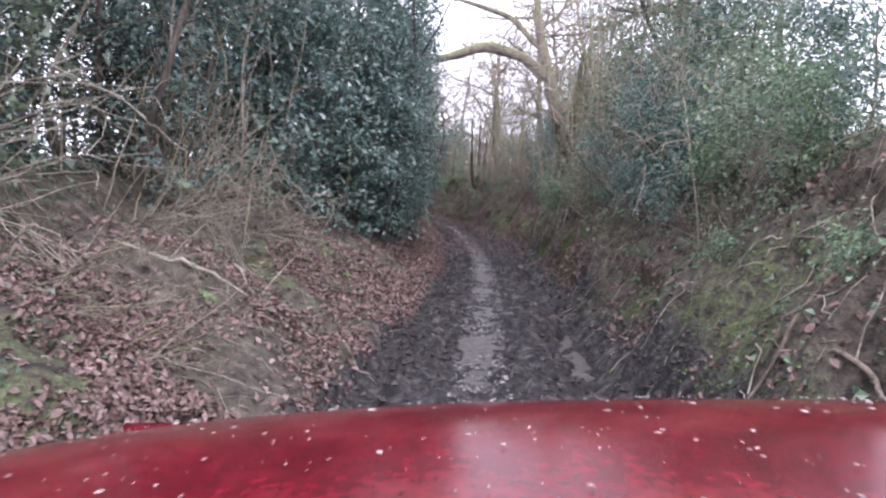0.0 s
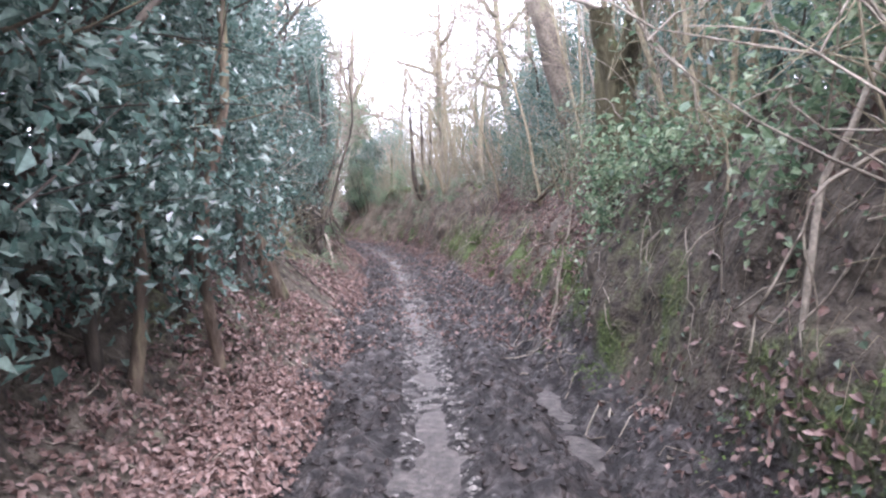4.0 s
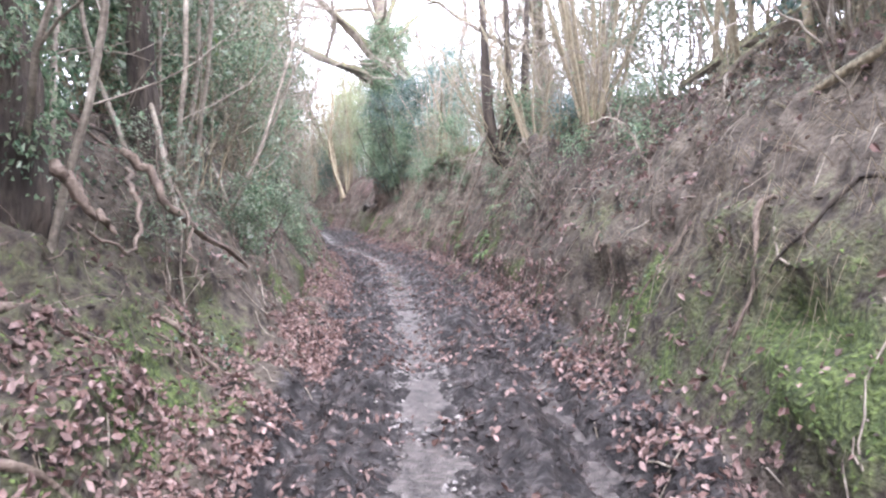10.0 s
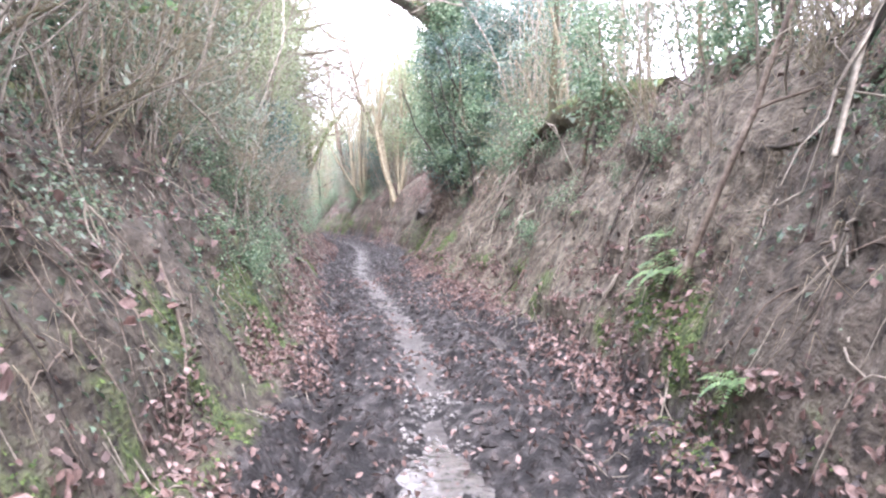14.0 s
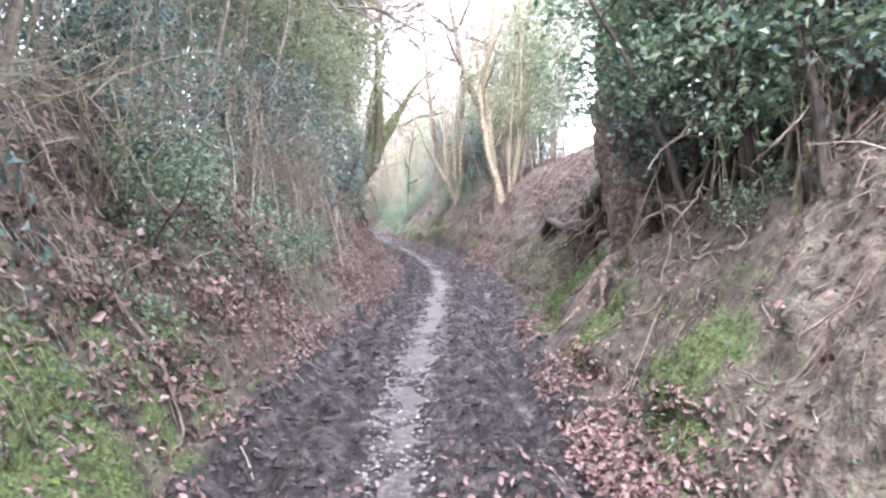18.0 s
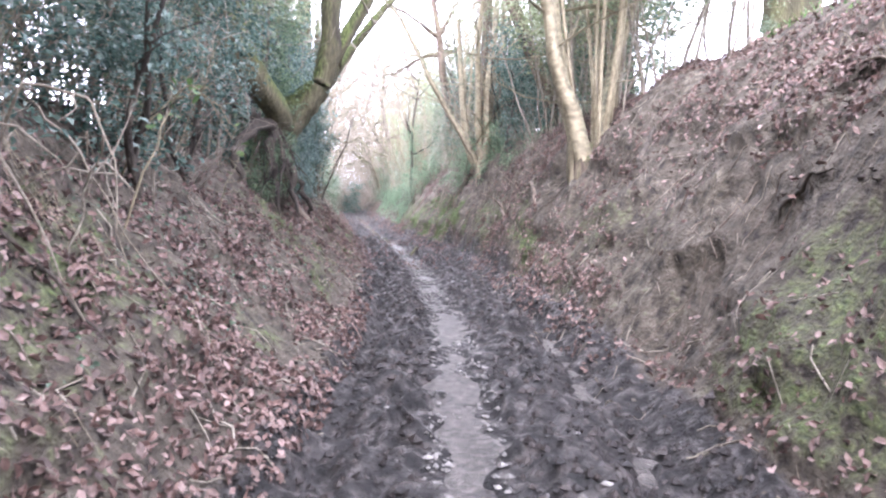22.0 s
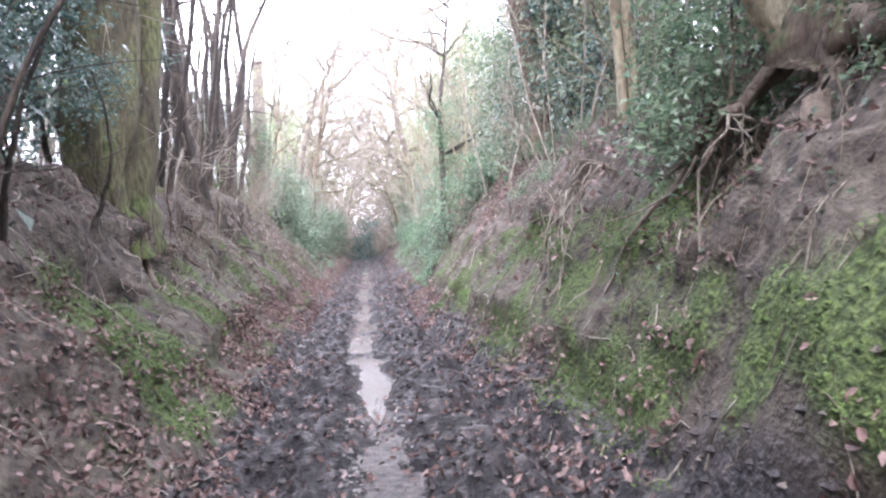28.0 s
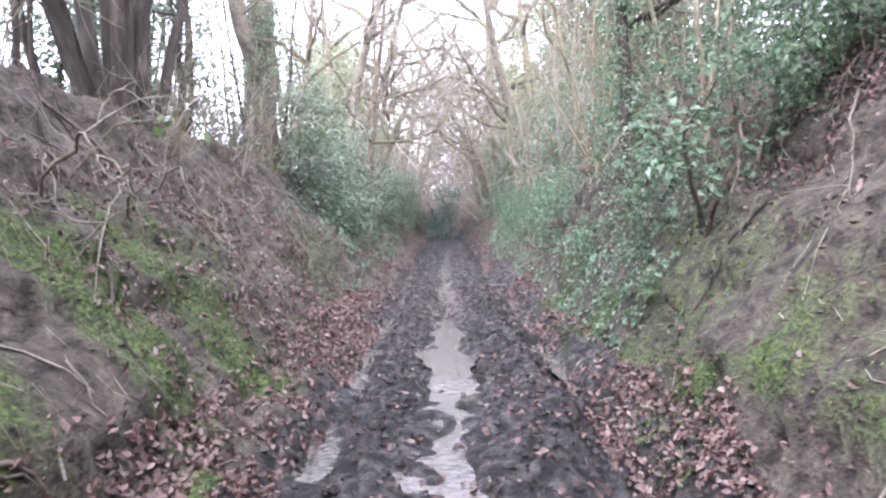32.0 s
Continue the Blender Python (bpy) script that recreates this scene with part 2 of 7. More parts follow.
# ---- plan of the lane: along it s, across it u (right positive) ----
KNOTS = [(-3.59, -59.93), (-1.2, -20.0), (-0.49, -8.03), (-0.01, -0.04), (0.36, 6.15), (0.74, 12.17), (0.95, 18.51), (0.93, 25.0), (0.79, 30.76), (0.54, 36.55),
         (-0.04, 42.61), (-0.92, 48.74), (-2.41, 54.75), (-4.13, 60.73), (-5.46, 66.9), (-6.93, 73.0), (-8.92, 78.84), (-11.07, 84.24), (-13.38, 89.56),
         (-15.92, 95.07), (-19.11, 102.41), (-23.89, 113.41), (-31.87, 131.75), (-39.84, 150.09), (-55.79, 186.78), (-79.72, 241.8)]


def spline():
    k, out = np.array(KNOTS, float), []
    for i in range(1, len(k) - 2):
        p0, p1, p2, p3 = k[i - 1:i + 3]
        for f in np.linspace(0, 1, 24, endpoint=False):
            out.append(0.5 * (2 * p1 + (p2 - p0) * f + (2 * p0 - 5 * p1 + 4 * p2 - p3) * f * f + (3 * p1 - p0 - 3 * p2 + p3) * f ** 3))
    return np.array(out)


LINE = spline()
ARC = np.r_[0, np.cumsum(np.hypot(*np.diff(LINE, axis=0).T))]
ARC -= ARC[np.argmin(np.hypot(*LINE.T))]


def lane(s):
    """Centre of the lane at s and the unit way to the right."""
    def at(v, k):
        inside = np.interp(v, ARC, LINE[:, k])
        first, last = LINE[1, k] - LINE[0, k], LINE[-1, k] - LINE[-2, k]
        a, z = ARC[1] - ARC[0], ARC[-1] - ARC[-2]
        return inside + np.minimum(v - ARC[0], 0) * first / a + np.maximum(v - ARC[-1], 0) * last / z
    dx, dy = at(s + 0.6, 0) - at(s - 0.6, 0), at(s + 0.6, 1) - at(s - 0.6, 1)
    ln = np.hypot(dx, dy)
    return at(s, 0), at(s, 1), dy / ln, -dx / ln


def vnoise(x, y, seed=0):
    """Smooth lattice noise, -1 to 1."""
    x, y = np.asarray(x, float), np.asarray(y, float)
    i, j = np.floor(x).astype(np.int64), np.floor(y).astype(np.int64)
    f, g = x - i, y - j
    f, g = f * f * (3 - 2 * f), g * g * (3 - 2 * g)

    def h(a, b):
        v = (a * 374761393 + b * 668265263 + seed * 144665) & 0x7FFFFFFF
        v = ((v ^ (v >> 13)) * 1274126177) & 0x7FFFFFFF
        return ((v ^ (v >> 16)) & 0xFFFF) / 32767.5 - 1
    return (h(i, j) * (1 - f) + h(i + 1, j) * f) * (1 - g) + (h(i, j + 1) * (1 - f) + h(i + 1, j + 1) * f) * g


# along s: foot of the bank, its top edge, the height of that edge
LEFT = [(-60, 1.4, 4.0, 1.3), (0, 1.35, 4.4, 1.35), (11, 1.35, 4.0, 1.45), (15, 1.3, 3.2, 1.5), (24, 1.3, 2.9, 1.65), (30, 1.3, 2.8, 1.8), (36, 1.35, 3.0, 2.05), (42, 1.35, 2.7, 2.2),
        (50, 1.3, 2.5, 2.35), (60, 1.3, 2.5, 2.3), (66, 1.25, 2.7, 1.9), (74, 1.3, 3.1, 1.8), (82, 1.3, 3.1, 1.75), (90, 1.35, 3.1, 1.85), (98, 1.35, 3.2, 2.2), (106, 1.4, 3.4, 2.5),
        (116, 1.4, 3.3, 2.1), (130, 1.4, 3.0, 1.6), (240, 1.4, 3.0, 1.6)]
RIGHT = [(-60, 1.4, 3.0, 2.2), (0, 1.25, 2.9, 1.95), (10, 1.3, 2.7, 1.95), (15, 1.3, 2.6, 1.95), (18, 1.35, 2.5, 2.15), (21, 1.35, 2.7, 2.2), (25, 1.6, 3.4, 2.4), (31, 1.5, 3.3, 2.5), (38, 1.4, 3.0, 2.5), (44, 1.35, 2.8, 2.55),
         (52, 1.5, 2.9, 2.7), (56, 1.75, 3.1, 2.6), (59, 1.65, 3.3, 2.6), (65, 1.6, 3.5, 2.5), (68, 1.7, 3.6, 2.7), (71, 1.6, 3.7, 3.0), (76, 1.4, 4.1, 3.45), (82, 1.4, 3.6, 3.1), (88, 1.4, 3.1, 2.8), (95, 1.45, 3.5, 2.9),
         (102, 1.5, 3.8, 2.95), (108, 1.5, 3.2, 2.8), (118, 1.5, 3.0, 2.0), (240, 1.5, 3.0, 1.7)]
LEFT_T, RIGHT_T = np.array(LEFT), np.array(RIGHT)
# how much steeper the foot of a bank is than its top: s, power
LEFT_STEEP = np.array([(0, 1.0), (40, 1.0), (45, 1.3), (50, 1.0), (240, 1.0)])
RIGHT_STEEP = np.array([(0, 1.2), (8, 1.5), (11, 1.9), (16, 1.8), (20, 1.0), (31, 1.0), (35, 1.6), (48, 1.6), (53, 1.05), (67.5, 1.0), (70, 1.3), (75, 1.3), (78, 1.65), (91, 1.6), (97, 1.2), (240, 1.2)])


def ease(a):
    a = np.clip(a, 0, 1)
    return a * a * (3 - 2 * a)


# hollows washed out under roots: s, u, half length, half width, depth
PITS = [(14.0, 2.3, 0.7, 0.36, 0.65), (6.4, 2.2, 0.4, 0.25, 0.3), (27.2, 3.2, 0.7, 0.4, 0.5), (28.0, -2.15, 0.35, 0.25, 0.3), (45.2, 2.6, 0.4, 0.32, 0.55), (44.3, -2.2, 0.6, 0.28, 0.4), (47.6, -2.2, 0.5, 0.25, 0.35),
        (79.4, -2.65, 0.7, 0.32, 0.6), (66.7, 2.45, 1.0, 0.4, 0.34), (90.3, 2.45, 0.5, 0.32, 0.5), (100.5, -2.6, 0.8, 0.25, 0.4), (96.2, 2.5, 0.5, 0.25, 0.3), (34.5, -2.35, 0.5, 0.25, 0.35), (103.4, 2.7, 0.6, 0.2, 0.3), (92.6, -2.35, 0.6, 0.25, 0.4), (94.3, -2.3, 0.4, 0.22, 0.35), (55.0, 2.75, 0.5, 0.2, 0.3), (63.2, 2.6, 0.55, 0.3, 0.5)]


def height(s, u):
    s, u = np.broadcast_arrays(np.asarray(s, float), np.asarray(u, float))
    z = np.zeros(s.shape)
    wob = 0.16 * vnoise(s * 0.45, u * 0 + 3, 5) + 0.1 * vnoise(s * 1.3, u * 0 + 9, 6)
    a = np.abs(u)
    for table, side, steep in ((LEFT_T, u < 0, LEFT_STEEP), (RIGHT_T, u >= 0, RIGHT_STEEP)):
        foot, top, rise = (np.interp(s, table[:, 0], table[:, k]) for k in (1, 2, 3))
        foot = foot + wob
        x = np.clip((a - foot) / (top - foot), 0, 1)
        bank = rise * (1 - (1 - x) ** np.interp(s, steep[:, 0], steep[:, 1])) + 0.16 * ease((a - foot + 0.5) / 0.5) + np.maximum(a - top, 0) * 0.05 * np.exp(-np.maximum(a - top, 0) / 40)
        z = np.where(side, bank, z)
    on = ease((a - 1.2) / 0.5) * (1 - 0.75 * ease((a - 5) / 4))
    # washed-out ledges and lumps of the earth faces
    q = z / 0.33 + 1.1 * vnoise(s * 0.8, u * 0.8, 15) + 0.5 * vnoise(s * 2.1, u * 2.1, 16)
    q = q - np.floor(q)
    z = z + on * 0.2 * np.clip(0.55 + 0.9 * vnoise(s * 0.7, u * 0.9, 17), 0, 1) * (ease(q * 2.2 - 0.7) - q)
    z = z + on * (0.17 * vnoise(s * 0.9, u * 1.1, 1) + 0.07 * vnoise(s * 2.3, u * 2.7, 2) - 0.05 * np.abs(vnoise(s * 3.4, u * 4, 3)) + 0.03 * np.abs(vnoise(s * 6.5, u * 7, 4)) + 0.015 * vnoise(s * 11, u * 12, 7))
    for s0, u0, ls, lu, deep in PITS:
        z = z - deep * np.exp(-((s - s0) / ls) ** 4 - ((u - u0) / lu) ** 4)
    # ruts, channel and churned mud
    mud = 1 - ease((a - 1.2) / 0.5)
    drift = 0.05 * vnoise(s * 0.5, s * 0 + 1, 8)
    z = z - 0.075 * np.exp(-(((u - drift) / 0.24) ** 2)) - 0.12 * mud * np.exp(-(((u - 1.02 - drift) / 0.17) ** 2)) + 0.05 * mud * np.exp(-(((u - 0.62 - drift) / 0.2) ** 2)) - 0.12 * mud * np.exp(-(((u + 0.85 - drift) / 0.17) ** 2))
    z = z + mud * (0.06 * vnoise(s * 1.8, u * 3.5, 11) + 0.1 * np.abs(vnoise(s * 3.5, u * 6.5, 12)) + 0.05 * vnoise(s * 8, u * 10, 13)) * (1 - 0.55 * np.exp(-(u / 0.2) ** 2))
    return z


def face(s, u, z):
    """How far the earth face bulges out or is hollowed at a height: lumps, washed-out ledges and small undercuts."""
    a = np.abs(u)
    on = ease((a - 1.35) / 0.4) * (1 - ease((a - 3.4) / 1.2))
    out = 0.1 * vnoise(s * 1.1, z * 1.7 + 4, 71) + 0.06 * vnoise(s * 0.6 + z * 0.5, z * 4.6, 72) + 0.07 * np.abs(vnoise(s * 2.9, z * 3.6, 73)) + 0.05 * vnoise(s * 5.5, z * 6.5, 74) + 0.03 * vnoise(s * 10, z * 12, 75)
    return -np.sign(u) * on * out


def place(s, u, up=0.0):
    s, u = np.asarray(s, float), np.asarray(u, float)
    x, y, rx, ry = lane(s)
    z = height(s, u)
    u = u + face(s, u, z)
    return np.stack([x + u * rx, y + u * ry, z + up], -1)


def point(s, u, z):
    """A world point from lane coordinates and a height over the lane's floor."""
    x, y, rx, ry = lane(np.float64(s))
    return np.array([x + u * rx, y + u * ry, z])


def spot(s, u, up=0.0):
    return Vector(place(s, u, up).tolist())


# moss on the banks: from s, to s, side, from height, to height, strength
MOSS = [(2, 9, 1, 0.05, 0.85, 0.6), (6, 11, 1, 0.1, 0.9, 0.6), (9, 16, 1, 0.2, 1.0, 0.5), (11.2, 14.6, 1, 0.25, 1.1, 1.5), (17, 22.5, 1, 0.1, 1.35, 0.9), (22, 29, 1, 0.3, 1.25, 0.95), (27, 37, 1, 0.2, 1.1, 0.75), (36, 47, 1, 0.1, 0.75, 0.65), (42.9, 45.0, 1, 0.05, 0.95, 1.7), (47, 48.8, 1, 0.3, 0.9, 1.3), (50, 59, 1, 0.1, 0.8, 0.6),
        (59, 63.5, 1, 0.15, 1.0, 0.95), (63.4, 67.1, 1, 0.15, 1.2, 1.2), (67, 69, 1, 0.15, 0.7, 0.35), (72, 80, 1, 0.1, 0.7, 0.3), (78, 88, 1, 0.1, 0.95, 0.5), (78, 88, 1, 0.9, 2.0, 0.33), (87.5, 96, 1, 0.15, 1.7, 0.95), (96, 101, 1, 0.15, 0.9, 1.1), (96, 103, 1, 0.8, 1.6, 0.5), (101, 109, 1, 0.05, 0.8, 0.7), (106, 126, 1, 0.2, 1.6, 0.45),
        (-4, 3, -1, 0.2, 0.9, 0.2), (28, 32, -1, 0.1, 0.5, 0.4), (33, 43, -1, 0.2, 0.9, 0.6), (43, 51, -1, 0.1, 1.15, 0.7), (54, 61, -1, 0.1, 1.15, 0.65), (76, 88, -1, 0.3, 0.8, 0.5), (90, 97, -1, 0.1, 1.3, 1.15), (97, 108, -1, 0.15, 1.7, 0.8), (105, 112, -1, 0.2, 1.0, 0.4)]
# fallen leaves: from s, to s, from u, to u, leaves to the square metre
LITTER = [(2, 22, -2.6, -1.0, 60), (-3, 5, -4.2, -1.3, 160), (1, 112, -3.4, -1.3, 18), (1, 112, 1.4, 3.6, 18), (66, 84, 1.6, 4.2, 30), (0, 14, -3.8, -1.1, 130), (8, 22, -2.5, -0.95, 210), (22, 37, -1.95, -0.95, 190), (14, 30, -1.5, -0.85, 120), (37, 52, -1.55, -0.85, 260), (52, 66, -2.3, -1.0, 95), (66, 84, -2.7, -0.95, 140), (84, 92, -2.3, -0.95, 70), (84.5, 88.6, -2.3, -1.3, 240), (92, 112, -1.6, -0.9, 240), (94, 110, -2.8, -1.5, 45),
          (3, 20, 1.3, 2.3, 20), (10, 22, 1.2, 1.6, 90), (20, 31, 1.4, 3.5, 210), (31, 47, 1.15, 1.65, 120), (30, 44, 1.7, 3.2, 60), (47, 60, 1.2, 1.9, 120), (58, 66, 1.2, 1.75, 200), (66, 85, 1.5, 4.6, 30), (74, 92, 1.1, 1.75, 65), (68, 84, 2.7, 4.6, 80),
          (84, 96, 1.8, 3.6, 18), (92, 112, 1.0, 1.6, 120), (99, 108, 2.2, 4.2, 150), (20, 60, -1.0, 1.3, 20), (82, 118, -1.2, 1.2, 14), (112, 135, -2.2, -1.0, 60), (112, 135, 1.0, 2.0, 70)]


def moss_at(s, u, z):
    out = np.zeros(np.shape(s))
    for s0, s1, side, z0, z1, k in MOSS:
        edge = np.minimum(s - s0, s1 - s)
        out = np.maximum(out, np.where((u * side > 1.0), k, 0) * ease((edge + 0.8) / 1.6) * ease((z - z0 + 0.2) / 0.3) * ease((z1 - z + 0.25) / 0.5))
    film = 0.4 * (np.abs(u) > 1.3) * ease((z - 0.1) / 0.2) * ease((2.0 - z) / 0.8)
    return np.maximum(out * np.clip(0.42 + 0.8 * vnoise(s * 0.9, u * 1.2 + z, 21) + 0.65 * vnoise(s * 2.7, u * 2.9 + z, 23), 0, 1.15), film * np.clip(0.52 + 0.95 * vnoise(s * 0.6, u * 0.9, 22), 0, 1))


def np_mesh(name, v, f, mat, smooth=False):
    """A mesh from arrays of vertices and of equal-sided faces."""
    me = bpy.data.meshes.new(name)
    v, f = np.ascontiguousarray(v, np.float32), np.ascontiguousarray(f, np.int32)
    k = f.shape[1]
    me.vertices.add(len(v))
    me.vertices.foreach_set("co", v.ravel())
    me.loops.add(f.size)
    me.loops.foreach_set("vertex_index", f.ravel())
    me.polygons.add(len(f))
    me.polygons.foreach_set("loop_start", np.arange(0, f.size, k, dtype=np.int32))
    me.polygons.foreach_set("use_smooth", np.full(len(f), smooth, bool))
    me.materials.append(mat)
    me.update(calc_edges=True)
    me.validate()
    return me


def build_ground():
    s = np.r_[np.arange(-60, -14, 3.0), np.arange(-14, 0, 0.4), np.arange(0, 112, 0.08), np.arange(112, 140, 0.25), np.arange(140, 240, 2.0), np.arange(240, 700, 25.0)]
    side = np.r_[np.arange(1.74, 4.0, 0.065), 4.1, 4.3, 4.6, 4.9, 5.2, 5.6, 6.2, 7, 8.5, 11, 15, 22, 35, 60, 110, 180]
    u = np.r_[-side[::-1], np.arange(-1.68, 1.69, 0.06), side]
    ss, uu = np.meshgrid(s, u, indexing="ij")
    z = height(ss, uu)
    moss = moss_at(ss, uu, z)
    z = z + ease(moss * 1.6) * 0.06 * np.abs(vnoise(ss * 5, uu * 6, 51))
    x, y, rx, ry = lane(ss)
    out = uu + face(ss, uu, height(ss, uu))
    v = np.stack([x + out * rx, y + out * ry, z], -1).reshape(-1, 3)
    n = len(u)
    i, j = np.meshgrid(np.arange(len(s) - 1), np.arange(n - 1), indexing="ij")
    q = (i * n + j).ravel()
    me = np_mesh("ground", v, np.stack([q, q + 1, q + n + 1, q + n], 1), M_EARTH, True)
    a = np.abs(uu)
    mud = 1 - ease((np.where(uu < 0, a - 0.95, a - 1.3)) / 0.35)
    bare = ((ss > 47) & (ss < 60) & (uu > 1.3)) * 0.62 + ((ss > 66) & (ss < 86) & (uu > 1.4)) * 0.27 + ((ss > 33) & (ss < 40) & (uu > 1.8)) * 0.4
    bare = bare * (a < 4.6)
    moss = np.where(a > 4.8, np.clip(0.75 + 0.5 * vnoise(ss * 0.5, uu * 0.5, 25), 0, 1) * ease((a - 4.8) / 1.5), moss)
    mask = np.stack([moss, mud, bare * 1.0, np.ones_like(moss)], -1).reshape(-1, 4).astype(np.float32)
    layer = me.color_attributes.new("mask", "FLOAT_COLOR", "POINT")
    layer.data.foreach_set("color", mask.ravel())
    ob = new("ground", me)
    return tagged(ob, "muddy sunken lane between high earth banks", "ground", "", "structure")


GROUND = build_ground()


def build_water():
    """Puddles and wet trickle in the channel down the middle and in the ruts."""
    for (s0, s1, u0, half, level) in ((0.5, 44.6, 0.0, 0.29, -0.042), (43.6, 47.6, 0.0, 0.3, -0.028), (46.2, 93, 0.0, 0.29, -0.042), (91.5, 126, 0.0, 0.3, -0.025), (94, 118, -0.86, 0.21, -0.062), (104, 122, 1.0, 0.22, -0.06), (24, 62, 1.02, 0.2, -0.085), (64, 90, 1.02, 0.2, -0.085),
                                      (2, 9, 1.02, 0.2, -0.075), (11, 24, 1.0, 0.2, -0.08)):
        s = np.arange(s0, s1, 0.12)
        half_w = half * (0.9 + 0.5 * vnoise(s * 1.7, s * 0, 31) + 0.3 * vnoise(s * 4.1, s * 0, 32))
        half_w = half_w * np.clip(np.minimum(s - s0, s1 - s) / 1.2, 0.02, 1)
        c = u0 + 0.05 * vnoise(s * 0.5, s * 0 + 1, 8)
        zl = level + 0.02 * vnoise(s * 0.9, s * 0 + 5, 33)
        rows = []
        for k in (-1, -0.4, 0.4, 1):
            x, y, rx, ry = lane(s)
            uu = c + k * half_w
            rows.append(np.stack([x + uu * rx, y + uu * ry, zl], -1))
        v = np.stack(rows, 1).reshape(-1, 3)
        i, j = np.meshgrid(np.arange(len(s) - 1), np.arange(3), indexing="ij")
        q = (i * 4 + j).ravel()
        ob = new("water", np_mesh("water", v, np.stack([q, q + 1, q + 5, q + 4], 1), M_TRICKLE if half in (0.29, 0.2) else M_WATER, True))
        tagged(ob, "thin muddy water lying along the channel of the lane", "water", "", "structure")


build_water()

# ---- shapes ----


def tubes(runs, sides=6, wild=0.0, seed=0):
    """Arrays of one mesh of tapered tubes: runs of (points, radii); closed at the far end by a small radius."""
    rng = np.random.RandomState(seed)
    vs, fs, base = [], [], 0
    ang = np.arange(sides) * 2 * np.pi / sides
    for pts, rad in runs:
        pts, rad = np.asarray(pts, float), np.asarray(rad, float)
        d = np.gradient(pts, axis=0)
        d /= np.linalg.norm(d, axis=1)[:, None] + 1e-9
        ref = np.where(np.abs(d[:, 2:3]) > 0.9, [[1.0, 0, 0]], [[0, 0, 1.0]])
        a = np.cross(d, ref)
        a /= np.linalg.norm(a, axis=1)[:, None] + 1e-9
        b = np.cross(d, a)
        r = rad[:, None] * (1 + wild * rng.uniform(-1, 1, (len(pts), sides)))
        ring = pts[:, None] + r[..., None] * (np.cos(ang)[None, :, None] * a[:, None] + np.sin(ang)[None, :, None] * b[:, None])
        n = len(pts)
        vs.append(ring.reshape(-1, 3))
        i, j = np.meshgrid(np.arange(n - 1), np.arange(sides), indexing="ij")
        i, j = i.ravel(), j.ravel()
        k = (j + 1) % sides
        fs.append(base + np.stack([i * sides + j, i * sides + k, (i + 1) * sides + k, (i + 1) * sides + j], 1))
        base += n * sides
    return np.concatenate(vs), np.concatenate(fs)


def tube_mesh(name, runs, mat, sides=6, wild=0.0, seed=0):
    v, f = tubes(runs, sides, wild, seed)
    return np_mesh(name, v, f, mat, True)


def wander(p, way, length, n, turn, rng, lift=0.0):
    """Points of a crooked line."""
    out, p, way = [np.array(p, float)], np.array(p, float), np.array(way, float)
    for _ in range(n):
        way = way + rng.normal(0, turn, 3) + [0, 0, lift]
        way /= np.linalg.norm(way)
        p = p + way * length / n
        out.append(p)
    return np.array(out)


def leaves(centres, normals, size, rng, fold=0.25, shape=0.5):
    """Arrays of folded four-cornered leaves, two faces each."""
    n = len(centres)
    nn = normals / (np.linalg.norm(normals, axis=1)[:, None] + 1e-9)
    t = np.cross(nn, rng.normal(0, 1, (n, 3)))
    t /= np.linalg.norm(t, axis=1)[:, None] + 1e-9
    w = np.cross(nn, t)
    sz = (size * rng.uniform(0.6, 1.3, n))[:, None]
    lift = nn * sz * fold
    base, tip = centres - t * sz * 0.5, centres + t * sz * 0.5
    left, right = centres + w * sz * shape * 0.5 + lift, centres - w * sz * shape * 0.5 + lift
    v = np.stack([base, right, tip, left], 1).reshape(-1, 3)
    q = np.arange(n)[:, None] * 4
    return v, np.concatenate([q + [[0, 1, 2]], q + [[0, 2, 3]]], 0)


def leaf_tips(centres, normals, size, rng):
    """Arrays of small pointed leaves, one face each."""
    n = len(centres)
    nn = normals / (np.linalg.norm(normals, axis=1)[:, None] + 1e-9)
    t = np.cross(nn, rng.normal(0, 1, (n, 3)))
    t /= np.linalg.norm(t, axis=1)[:, None] + 1e-9
    w = np.cross(nn, t)
    sz = (size * rng.uniform(0.6, 1.3, n))[:, None]
    v = np.stack([centres - t * sz * 0.5 + w * sz * 0.3, centres - t * sz * 0.35 - w * sz * 0.32, centres + t * sz * 0.6], 1).reshape(-1, 3)
    return v, np.arange(n * 3).reshape(-1, 3)


